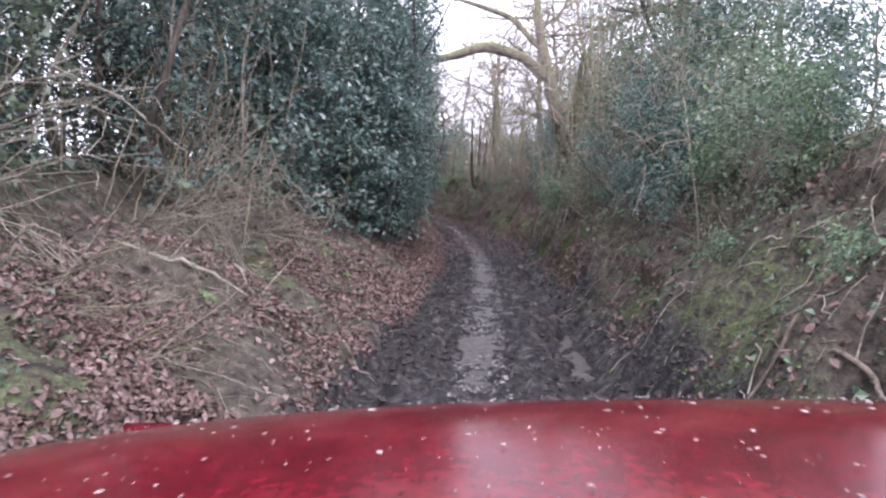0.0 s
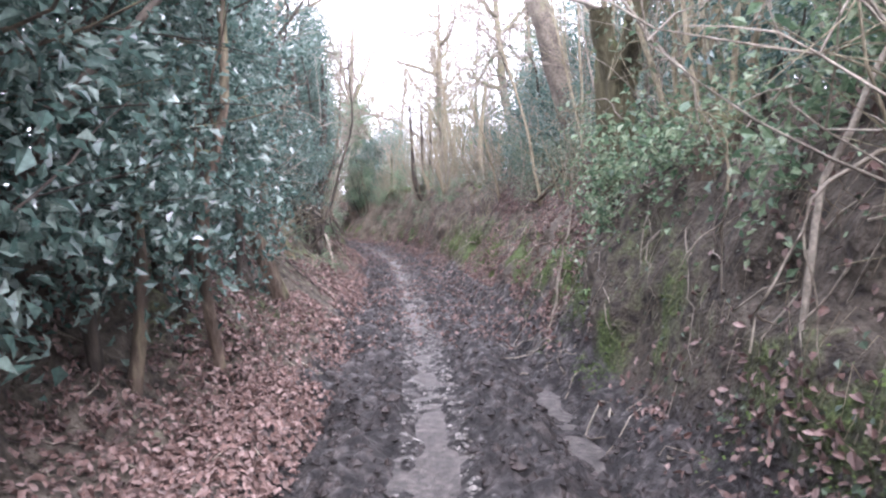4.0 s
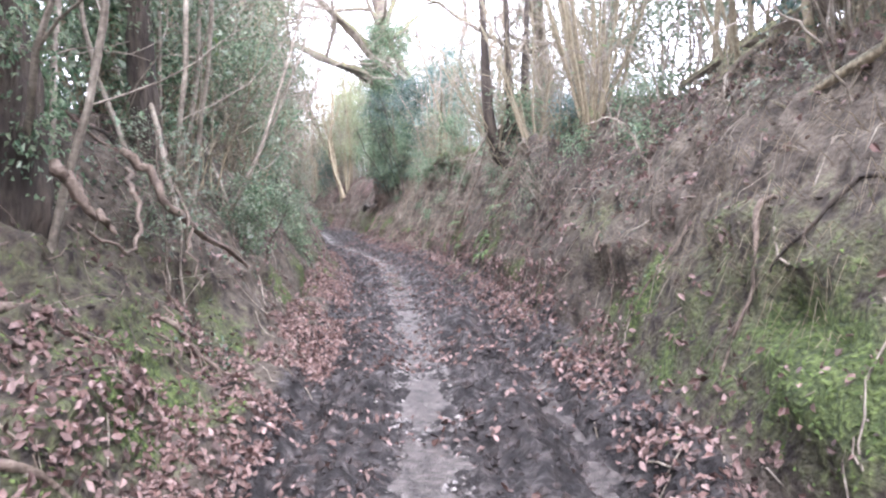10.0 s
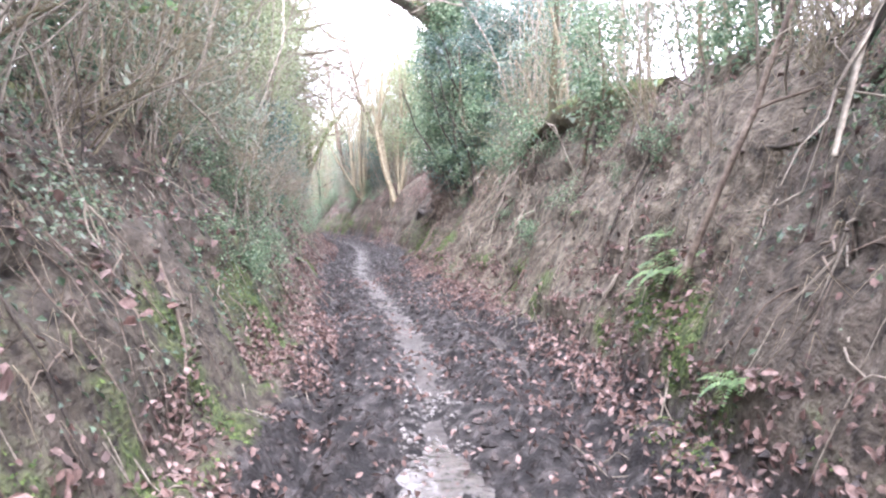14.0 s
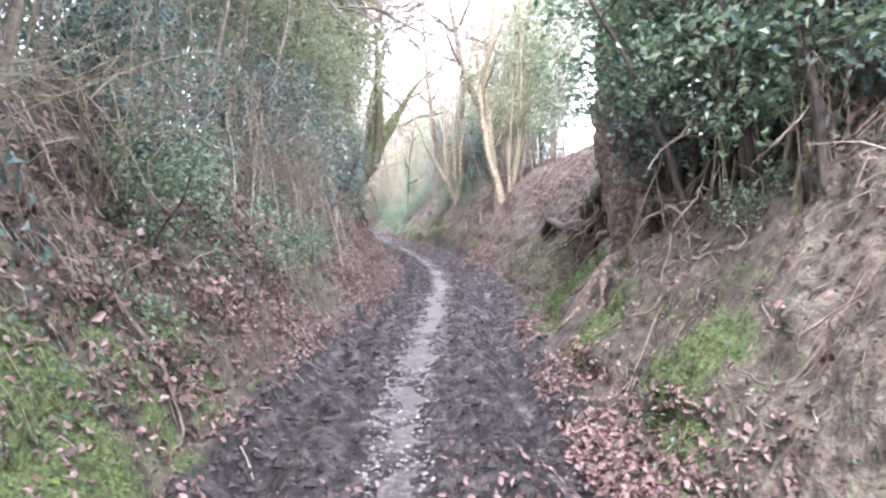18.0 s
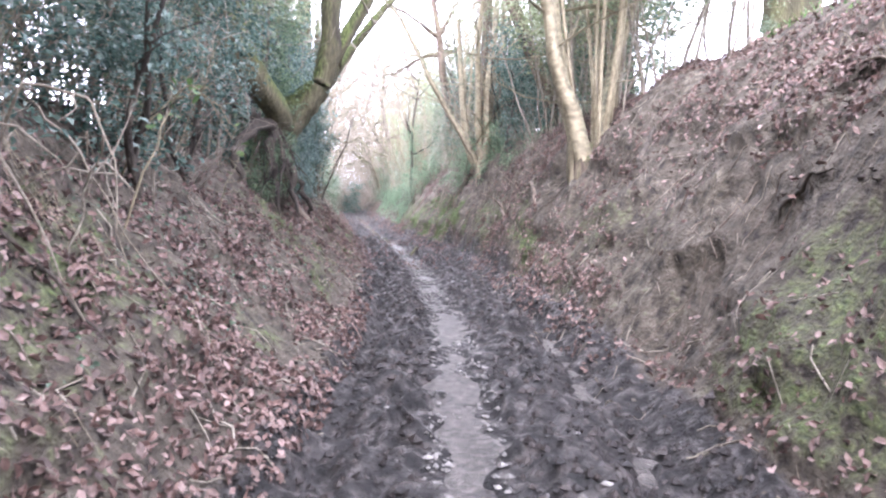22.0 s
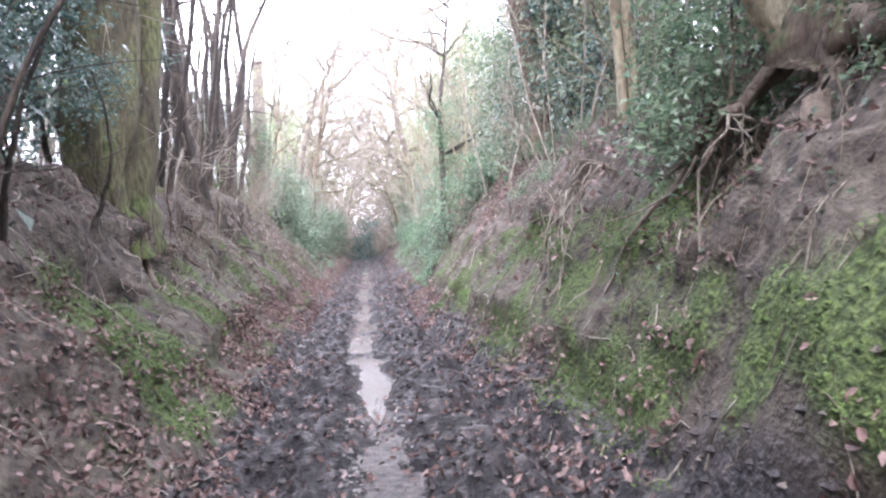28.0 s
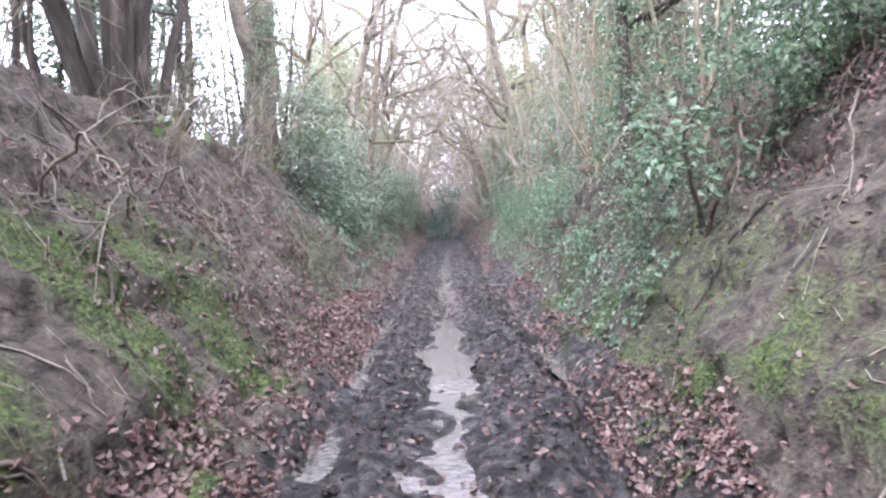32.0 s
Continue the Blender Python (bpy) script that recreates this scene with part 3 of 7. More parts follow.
def long_leaves(centres, normals, size, rng, curl=0.3, shape=0.55):
    """Arrays of six-cornered curled leaves in two halves folded on the rib."""
    n = len(centres)
    nn = normals / (np.linalg.norm(normals, axis=1)[:, None] + 1e-9)
    t = np.cross(nn, rng.normal(0, 1, (n, 3)))
    t /= np.linalg.norm(t, axis=1)[:, None] + 1e-9
    w = np.cross(nn, t)
    sz = (size * rng.uniform(0.6, 1.35, n))[:, None]
    cu = rng.uniform(0, curl, n)[:, None] * sz * nn
    l1, l2 = centres - t * sz * 0.2 + w * sz * shape * 0.5 + cu, centres + t * sz * 0.22 + w * sz * shape * 0.42 + cu * 1.2
    r1, r2 = centres - t * sz * 0.2 - w * sz * shape * 0.5 + cu, centres + t * sz * 0.22 - w * sz * shape * 0.42 + cu * 0.7
    v = np.stack([centres - t * sz * 0.5, l1, l2, centres + t * sz * 0.5 + cu * rng.uniform(0, 2, n)[:, None], r2, r1], 1).reshape(-1, 3)
    q = np.arange(n)[:, None] * 6
    return v, np.concatenate([q + [[0, 3, 2, 1]], q + [[0, 5, 4, 3]]], 0)


def part(name, data, parent, m=None, label=""):
    ob = new(name, data)
    ob.parent = parent
    if m is not None:
        ob.matrix_basis = m
    if label:
        tagged(ob, label)
    return ob


def clump(name, seed, wide, tall, count, size, mat, shells=26, droop=0.2, spread=0.22, fine=False):
    """Foliage about a lumpy volume: leaves gathered round many branch ends, with gaps between them."""
    rng = np.random.RandomState(seed)
    d = rng.normal(0, 1, (shells, 3))
    d /= np.linalg.norm(d, axis=1)[:, None]
    ends = d * rng.uniform(0.35, 1.0, shells)[:, None] ** 0.6 * [wide / 2, wide / 2, tall / 2] * rng.uniform(0.75, 1.15, shells)[:, None]
    pick = rng.randint(0, shells, count)
    axis = ends / (np.linalg.norm(ends, axis=1)[:, None] + 1e-6) + rng.normal(0, 0.5, (shells, 3))
    off = rng.normal(0, 1, (count, 3)) * spread * wide * rng.uniform(0.25, 0.8, shells)[pick][:, None] * [1, 1, 0.75]
    off = off + axis[pick] * (rng.uniform(-0.5, 1, count) * spread * wide * 1.1)[:, None]
    c = ends[pick] + off
    nrm = off * 0.5 + c * 0.5 + rng.normal(0, 0.45, (count, 3)) + [0, 0, 0.85 - droop]
    if fine:
        v, f = leaf_tips(c, nrm, size, rng)
    else:
        v, f = leaves(c, nrm, size, rng, 0.22, 0.58)
    return np_mesh(name, v, f, mat)


CLUMPS = [clump("holly_foliage", 10 + k, 1.4, 1.5, 1500, 0.082, M_HOLLY, 34, 0.2, 0.17) for k in range(4)]
CLUMPS_AIRY = [clump("airy_foliage", 15 + k, 1.7, 1.8, 950, 0.075, M_HEDGE, 34, 0.2, 0.17, True) for k in range(3)]
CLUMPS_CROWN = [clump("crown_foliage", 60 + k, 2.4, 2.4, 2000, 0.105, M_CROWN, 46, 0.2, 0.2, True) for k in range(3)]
CLUMPS_BIG = [clump("holly_crown", 20 + k, 2.8, 3.0, 3000, 0.14, M_HOLLY, 52, 0.2, 0.15, True) for k in range(3)]
CLUMPS_IVY = [clump("ivy_foliage", 30 + k, 1.0, 1.1, 750, 0.08, M_IVY, 22) for k in range(2)]
CLUMPS_HEDGE = [clump("hedge_foliage", 40 + k, 2.0, 1.9, 2200, 0.1, M_HEDGE, 38, fine=True) for k in range(2)]
CLUMPS_YEW = [clump("yew_foliage", 50 + k, 1.6, 1.2, 3000, 0.085, M_YEW, 34, 0.4, fine=True) for k in range(2)]

CLUMPS_BRAMBLE = [clump("bramble_leaves", 55 + k, 1.5, 1.1, 300, 0.12, M_BRAMBLE, 30) for k in range(2)]


def turned(x, y, z, yaw=0.0, size=(1, 1, 1), lean=0.0, tip=0.0):
    return Matrix.LocRotScale(Vector((x, y, z)), Euler((lean, tip, yaw)), Vector(size))


def yaw_of(s):
    _, _, rx, ry = lane(np.float64(s))
    return math.atan2(ry, rx)


def across(s, du, ds=0.0):
    """A world offset from one across and along the lane at s."""
    _, _, rx, ry = lane(np.float64(s))
    return np.array([rx * du - ry * ds, ry * du + rx * ds, 0.0])


STEM_RNG = np.random.RandomState(4)


def stem_mesh(seed, tall, r, mat, twigs=10, bend=0.05, sides=5):
    """A slender stem from the ground up with its side twigs."""
    rng = np.random.RandomState(seed)
    pts = wander((0, 0, -0.5), (rng.normal(0, 0.04), rng.normal(0, 0.04), 1), tall + 0.4, 13, bend, rng, 0.05)
    runs = []
    for _ in range(twigs):
        i = rng.randint(3, len(pts) - 1)
        t = wander(pts[i], (rng.normal(), rng.normal(), rng.uniform(0.3, 1.4)), rng.uniform(0.4, 1.3), 5, 0.18, rng, 0.05)
        runs.append((t, np.linspace(r * 0.3, 0.003, len(t))))
        if rng.rand() < 0.7:
            j = rng.randint(1, 5)
            w = wander(t[j], t[j] - t[j - 1] + rng.normal(0, 0.12, 3), rng.uniform(0.2, 0.6), 3, 0.2, rng)
            runs.append((w, np.linspace(r * 0.14, 0.002, len(w))))
    return tube_mesh("stem", [(pts, np.linspace(r, r * 0.3, len(pts)))], mat, sides, 0.06, seed), tube_mesh("twigs", runs, mat, 3, 0, seed)


def stem_part(pair, parent, m):
    """A stem with its twigs as a part of a tree."""
    st = part("stem", pair[0], parent, m)
    tagged(part("twig_spray", pair[1], st), kind="stuff")
    return st


STEMS_HAZEL = [stem_mesh(60 + k, 5.0, 0.035, M_HAZEL, 8) for k in range(5)]
STEMS_GREY = [stem_mesh(70 + k, 4.5, 0.022, M_TWIG, 12, 0.07, 4) for k in range(5)]
STEMS_EVER = [stem_mesh(90 + k, 5.0, 0.036, M_BARK if k == 3 else M_BARK_DARK, 12, 0.06, 5) for k in range(4)]
STEMS_DARK = [stem_mesh(80 + k, 6.0, 0.06, M_BARK_DARK, 9, 0.06) for k in range(4)]


def holly(s, u, low, high, wide=1.5, big=False, kind="holly", seed=0):
    """An evergreen tree or bush rooted in the bank, its foliage between two heights over the lane."""
    rng = np.random.RandomState(int(seed + s * 37 + u * 101 + low * 11) % 99991)
    base = spot(s, u, -0.05)
    mats = {"holly": (CLUMPS_BIG if big else CLUMPS, "holly_tree" if high - low > 2.2 else "holly_bush", "dark glossy evergreen holly on top of the bank"),
            "ivy": (CLUMPS_IVY, "ivy_bush", "ivy growing in a thick mass on the bank"),
            "hedge": (CLUMPS_HEDGE, "hedge_shrub", "dense green hedge shrub beside the lane"),
            "airy": (CLUMPS_AIRY, "leafy_shrub", "thin twiggy shrub with sparse small leaves"),
            "crown": (CLUMPS_CROWN, "tall_shrub", "tall slender shrub, lichen-green crown paled in place of haze"),
            "bramble": (CLUMPS_BRAMBLE, "bramble_bush", "sprawling bramble with broad pale green leaves"),
            "yew": (CLUMPS_YEW, "yew_tree", "blue-green feathery yew leaning from the bank")}
    meshes, name, label = mats[kind]
    unit = {"holly": 3.0 if big else 1.5, "ivy": 1.0, "hedge": 2.0, "yew": 1.4, "airy": 1.7, "bramble": 1.4, "crown": 2.4}[kind]
    ob = tagged(new(name), label, "tree" if "tree" in name else "bush", "evergreens on the banks")
    ob.location = base
    tall = high - base.z
    stems = STEMS_GREY if kind in ("airy", "crown") else STEMS_EVER
    for _ in range(1 + int(tall > 1.2) + int(tall > 3 and kind != "crown")):
        k = max(tall, 0.6) / (4.5 if stems is STEMS_GREY else 5.0)
        w = min(0.7 + 0.25 * tall, 1.5) * min(1.0, wide / 1.2)
        stem_part(stems[rng.randint(len(stems))], ob, turned(rng.normal(0, 0.12), rng.normal(0, 0.12), 0, rng.uniform(0, 6.3), (w, w, k), rng.normal(0, 0.1), rng.normal(0, 0.1)))
    z = low
    size = wide / unit
    step = unit * size * (0.8 if kind == "crown" else 0.62)
    while z < high:
        for _ in range(1):
            off = rng.normal(0, wide * 0.14, 2)
            k = size * rng.uniform(0.85, 1.15)
            part("foliage", meshes[rng.randint(len(meshes))], ob, turned(off[0], off[1], z - base.z + step * 0.4, rng.uniform(0, 6.3), (k, k, k * rng.uniform(0.85, 1.15)), rng.normal(0, 0.2), rng.normal(0, 0.2)))
        z += step
    return ob


def lump_mesh(r, tall, mat, seed):
    """A knobbly stump: rings that bulge and close at the top."""
    n, sides = 11, 14
    t = np.linspace(0, 1, n)
    ring = np.interp(t, [0, 0.4, 0.75, 0.9, 1], [1.1, 0.85, 0.9, 0.65, 0.05]) * r
    a = np.arange(sides) * 2 * np.pi / sides
    k = 1 + 0.28 * vnoise(t[:, None] * 4 + seed, a[None] * 1.6 + seed, seed) + 0.15 * vnoise(t[:, None] * 9, a[None] * 4, seed + 1)
    v = np.stack([ring[:, None] * np.cos(a) * k, ring[:, None] * np.sin(a) * k, (t[:, None] * (tall + 0.7) - 0.7) + 0 * a], -1).reshape(-1, 3)
    i, j = np.meshgrid(np.arange(n - 1), np.arange(sides), indexing="ij")
    i, j = i.ravel(), j.ravel()
    m = (j + 1) % sides
    return np_mesh("stool", v, np.stack([i * sides + j, i * sides + m, (i + 1) * sides + m, (i + 1) * sides + j], 1), mat, True)


def coppice(s, u, count, meshes, tall=1.0, thick=1.0, lean=0.0, stool=0.28, up=0.0, mat=None, name="coppice_stool", label="coppiced hazel stool with many upright bare stems", wide=0.16, side=0.12):
    """Several stems out of one stool."""
    rng = np.random.RandomState(int(s * 53 + u * 17) % 99991)
    ob = tagged(new(name), label, "tree", "coppiced trees")
    ob.location = spot(s, u, up)
    if stool:
        part("stool", lump_mesh(stool, 0.22, mat or M_BARK, int(s * 7) % 991), ob, None, "knobbly mossy stool")
    drift = across(s, lean)
    for k in range(count):
        a = rng.uniform(0, 6.3)
        r = wide * rng.uniform(0.3, 1.2)
        h = tall * rng.uniform(0.75, 1.15)
        w = thick * rng.uniform(0.7, 1.25)
        m = turned(r * math.cos(a), r * math.sin(a), -0.05, rng.uniform(0, 6.3), (w, w, h))
        tilt = Matrix.Rotation(math.atan(side * rng.uniform(0.2, 1.4)), 4, Vector((-math.sin(a), math.cos(a), 0)))
        way = Matrix.Rotation(math.atan(abs(lean)), 4, Vector((-drift[1], drift[0], 0))) if lean else Matrix.Identity(4)
        loc = Matrix.Translation(m.translation)
        stem_part(meshes[rng.randint(len(meshes))], ob, loc @ way @ tilt @ Matrix.Translation(-m.translation) @ m)
    return ob


def sapling(s, u, meshes, tall, thick):
    rng = np.random.RandomState(int(s * 91 + u * 29) % 99991)
    pair = meshes[rng.randint(len(meshes))]
    ob = new("sapling", pair[0])
    tagged(part("twig_spray", pair[1], ob), kind="stuff")
    ob.matrix_basis = Matrix.Translation(spot(s, u)) @ turned(0, 0, 0, rng.uniform(0, 6.3), (thick, thick, tall), rng.normal(0, 0.05), rng.normal(0, 0.05))
    return tagged(ob, "slender bare sapling growing on the bank", "sapling", "saplings on the banks")


def trunk_runs(path, radii, flare=1.0, n=18):
    """A smooth trunk line through a few lane points (s, u, z)."""
    k = np.array([point(*p) for p in path])
    t = np.linspace(0, len(k) - 1, n)
    i = np.arange(len(k))
    pts = np.stack([np.interp(t, i, k[:, c]) for c in range(3)], 1)
    for _ in range(2):
        pts[1:-1] = (pts[:-2] + 2 * pts[1:-1] + pts[2:]) / 4
    return pts, np.interp(t, i, radii)


def twig_runs(starts, rng, length, count, r, levels=2, lift=0.02, turn=0.16):
    """Boughs that fork into twigs from the given points."""
    runs, tips = [], []
    for p, way in starts:
        line = wander(p, way, length * rng.uniform(0.7, 1.2), 3 + levels, turn, rng, lift)
        runs.append((line, np.linspace(r, r * 0.35, len(line))))
        tips.append(line)
    if levels > 0:
        more = []
        for line in tips:
            for _ in range(count):
                i = rng.randint(1, len(line))
                d = line[i] - line[i - 1]
                d /= np.linalg.norm(d)
                more.append((line[i], d + rng.normal(0, 0.75, 3)))
        runs += twig_runs(more, rng, length * 0.55, count, r * 0.42, levels - 1, lift, turn)
    return runs


def hero_tree(name, label, path, radii, mat, limbs=(), roots=(), twigs=0, ivy=(), group="trees on the banks", sides=12, wild=0.13, seed=1, hang=(), hang_mat=None, bough=1.6, limb_mat=None):
    """A tree from its trunk line (s, u, z), limbs as (path, radii), roots as ((s, u) ..., radius)."""
    rng = np.random.RandomState(seed)
    base = Vector(point(*path[0]).tolist())
    ob = tagged(new(name), label, "tree", group)
    ob.location = base
    b = np.array(base)
    pts, rad = trunk_runs(path, radii, n=46)
    v, f = tubes([(pts - b, rad)], 20, 0)
    c = np.repeat(pts - b, 20, 0)
    k, a = np.repeat(np.arange(46), 20), np.tile(np.arange(20), 46) * 0.314
    k = k * min(1.0, np.linalg.norm(np.diff(pts, axis=0), axis=1).sum() / 4.5)
    ridge = 1 + wild * (0.9 * np.sin(5 * a + 0.1 * k + 2 * vnoise(k * 0.1, a * 0, seed)) * np.clip(1.3 - k / 24, 0.25, 1) + 1.5 * vnoise(k * 0.12 + seed, 2.2 * np.cos(a) + 9, seed) + 0.8 * vnoise(k * 0.1 + 2.0 * np.sin(a), 4.5 * np.cos(a), seed + 1) + 0.7 * vnoise(k * 0.9, a * 3.5, seed + 2))
    part("trunk", np_mesh("trunk", c + (v - c) * ridge[:, None], f, mat, True), ob)
    for lp, lr in limbs:
        q, r = trunk_runs(lp, lr, n=24)
        r[0] *= 0.05
        bend = wild * min(1.0, np.linalg.norm(q[-1] - q[0]) / 1.6)
        v, f = tubes([(q - b, r)], 12)
        c = np.repeat(q - b, 12, 0)
        k, a = np.repeat(np.arange(24), 12), np.tile(np.arange(12), 24) * 0.5236
        ridge = 1 + bend * (0.6 * np.sin(4 * a + 0.2 * k + seed) + 1.3 * vnoise(k * 0.25 + seed, 2.2 * np.cos(a) + 5, seed + 3) + 0.7 * vnoise(k * 0.8, a * 3, seed + 4))
        part("limb", np_mesh("limb", c + (v - c) * ridge[:, None], f, limb_mat or mat, True), ob)
    for lp, lr in hang:
        q, r = trunk_runs(lp, lr, n=16)
        q[1:-1] += rng.normal(0, min(0.028, max(lr) * 0.3), (14, 3))
        r = r * np.r_[np.full(12, 1.0), 0.8, 0.6, 0.35, 0.08] * 0.8
        part("root", tube_mesh("root", [(q - b, r)], hang_mat or M_ROOT, 7, 0.18, seed + 7), ob)
    for path_r, r0 in roots:
        rs = np.array(path_r, float)
        t = np.linspace(0, len(rs) - 1, 12)
        i = np.arange(len(rs))
        s, u = np.interp(t, i, rs[:, 0]) + rng.normal(0, 0.03, 12), np.interp(t, i, rs[:, 1]) + rng.normal(0, 0.03, 12)
        q = place(s, u)
        for _ in range(3):
            q[1:-1] = (q[:-2] + 2 * q[1:-1] + q[2:]) / 4
        q[:, 2] += r0 * 0.35
        part("root", tube_mesh("root", [(q - b, r0 * np.r_[1, np.linspace(0.9, 0.2, 10), 0.03])], M_ROOT if mat is M_BARK_MOSS else mat, 7, 0.15, seed + 5), ob)
    if twigs:
        starts = []
        for q, _ in [trunk_runs(lp, lr, n=12) for lp, lr in limbs] or [(pts, rad)]:
            for _ in range(twigs):
                k = rng.randint(4, len(q))
                starts.append((q[k] - b, rng.normal(0, 1, 3) + [0, 0, 0.5]))
        tagged(part("twig_spray", tube_mesh("twigs", twig_runs(starts, rng, bough, 3, 0.02 * bough, 2), M_TWIG, 3, 0, seed), ob), kind="stuff")
    for q, size, meshes in ivy:
        p = Vector(point(*q).tolist()) - base
        part("ivy", meshes[rng.randint(len(meshes))], ob, turned(p.x, p.y, p.z, rng.uniform(0, 6.3), size))
    return ob


def bare_tree_mesh(seed, tall, r, mat):
    """Trunk, boughs and twigs of a leafless tree: two meshes."""
    rng = np.random.RandomState(seed)
    trunk = wander((0, 0, -0.2), (rng.normal(0, 0.08), rng.normal(0, 0.08), 1), tall, 14, 0.06, rng, 0.04)
    main = [(trunk, np.linspace(r, r * 0.25, len(trunk)))]
    boughs, starts = [], []
    for k in range(9):
        i = rng.randint(4, len(trunk) - 1)
        a = k * 2.4 + rng.uniform(-0.4, 0.4)
        line = wander(trunk[i], (math.cos(a), math.sin(a), rng.uniform(0.1, 0.8)), tall * rng.uniform(0.25, 0.45), 9, 0.2, rng, 0.04)
        main.append((line, np.linspace(r * 0.42, r * 0.09, len(line))))
        for _ in range(6):
            j = rng.randint(2, len(line))
            d = line[j] - line[j - 1]
            starts.append((line[j], d / np.linalg.norm(d) + rng.normal(0, 0.6, 3)))
    twigs = twig_runs(starts, rng, 2.0, 3, max(r * 0.15, 0.024), 2, 0.0, 0.17)
    return tube_mesh("trunk", main, mat, 8, 0.1, seed), tube_mesh("twigs", twigs, M_TWIG, 3, 0, seed)


BARE = [bare_tree_mesh(100 + k, 9.5, 0.22, m) for k, m in enumerate((M_OAK, M_OAK, M_BARK))]
BARE_SLIM = [bare_tree_mesh(110 + k, 8.0, 0.11, m) for k, m in enumerate((M_BARK, M_BARK_DARK, M_HAZEL))]


def bare_tree(s, u, k=0, slim=False, size=1.0, lean=0.0, ivy=0.0, up=0.0):
    rng = np.random.RandomState(int(s * 71 + u * 13) % 99991)
    trunk, twigs = (BARE_SLIM if slim else BARE)[k % 3]
    ob = tagged(new("bare_tree"), "leafless winter tree standing on top of the bank" if not ivy else "leafless tree with its trunk wrapped in ivy", "tree", "leafless trees")
    tilt = Matrix.Rotation(lean, 4, Vector((*(across(s, 0, 1)[:2]), 0)))
    ob.matrix_basis = Matrix.Translation(spot(s, u, up)) @ tilt @ turned(0, 0, 0, rng.uniform(0, 6.3), (size,) * 3)
    part("trunk", trunk, ob)
    tagged(part("twig_spray", twigs, ob), kind="stuff")
    z = 0.5
    while z < ivy:
        part("ivy", CLUMPS_IVY[rng.randint(2)], ob, turned(rng.normal(0, 0.08), rng.normal(0, 0.08), z / size, rng.uniform(0, 6), (0.85, 0.85, 1.1)))
        z += 0.65
    return ob


def shrub_mesh(seed, tall, wide, count, mat):
    """A thicket of thin bare shoots."""
    rng = np.random.RandomState(seed)
    runs = []
    for _ in range(count):
        a, lean = rng.uniform(0, 6.3), rng.uniform(0.05, 0.7)
        p = wander((rng.normal(0, wide * 0.12), rng.normal(0, wide * 0.12), -0.1), (math.cos(a) * lean, math.sin(a) * lean, 1), tall * rng.uniform(0.5, 1.1), 6, 0.16, rng, rng.uniform(-0.05, 0.05))
        runs.append((p, np.linspace(0.012, 0.003, len(p))))
        for _ in range(3):
            i = rng.randint(2, len(p))
            w = wander(p[i], p[i] - p[i - 1] + rng.normal(0, 0.2, 3), rng.uniform(0.3, 0.9), 3, 0.22, rng)
            runs.append((w, np.linspace(0.006, 0.002, len(w))))
    return tube_mesh("brush", runs, mat, 3, 0, seed)


SHRUBS = [shrub_mesh(120 + k, 2.2, 1.4, 18, M_TWIG if k % 2 else M_HAZEL) for k in range(5)]


def bare_shrub(s, u, size=1.0, lean=0.0):
    rng = np.random.RandomState(int(s * 83 + u * 43) % 99991)
    ob = tagged(new("bare_shrub"), "tangle of thin bare winter shoots on the bank", "shrub", "bare shrubs")
    ob.matrix_basis = Matrix.Translation(spot(s, u)) @ Matrix.Rotation(lean, 4, Vector((*(across(s, 0, 1)[:2]), 0))) @ turned(0, 0, 0, rng.uniform(0, 6.3), (size, size, size * rng.uniform(0.8, 1.2)))
    for _ in range(2):
        part("shoot", STEMS_GREY[rng.randint(5)][0], ob, turned(rng.normal(0, 0.1), rng.normal(0, 0.1), 0, rng.uniform(0, 6), (0.6, 0.6, 0.5), rng.normal(0, 0.25), rng.normal(0, 0.25)))
    tagged(part("brush", SHRUBS[rng.randint(len(SHRUBS))], ob), kind="stuff")
    return ob

# ---- the red car's front, standing where the drive begins ----
M_PAINT = material("red_paint", [(0.07, 0.0035, 0.008), (0.105, 0.006, 0.012), (0.13, 0.016, 0.02)], 7, 0.14, 0, spec=0.13, fine=60)
M_RUBBER = material("tyre_rubber", [(0.015, 0.015, 0.015), (0.03, 0.028, 0.026)], 9, 0.8, 0.4)
M_DARK = material("dark_trim", [(0.02, 0.02, 0.02), (0.035, 0.035, 0.035)], 8, 0.5, 0.1)
M_CHROME = material("dull_chrome", [(0.5, 0.5, 0.5), (0.6, 0.6, 0.6)], 4, 0.25, 0.05, metal=1.0)
M_FLECK = material("pale_fleck", [(0.2, 0.17, 0.15), (0.42, 0.38, 0.35)], island=True, rough=0.6, bump=0)


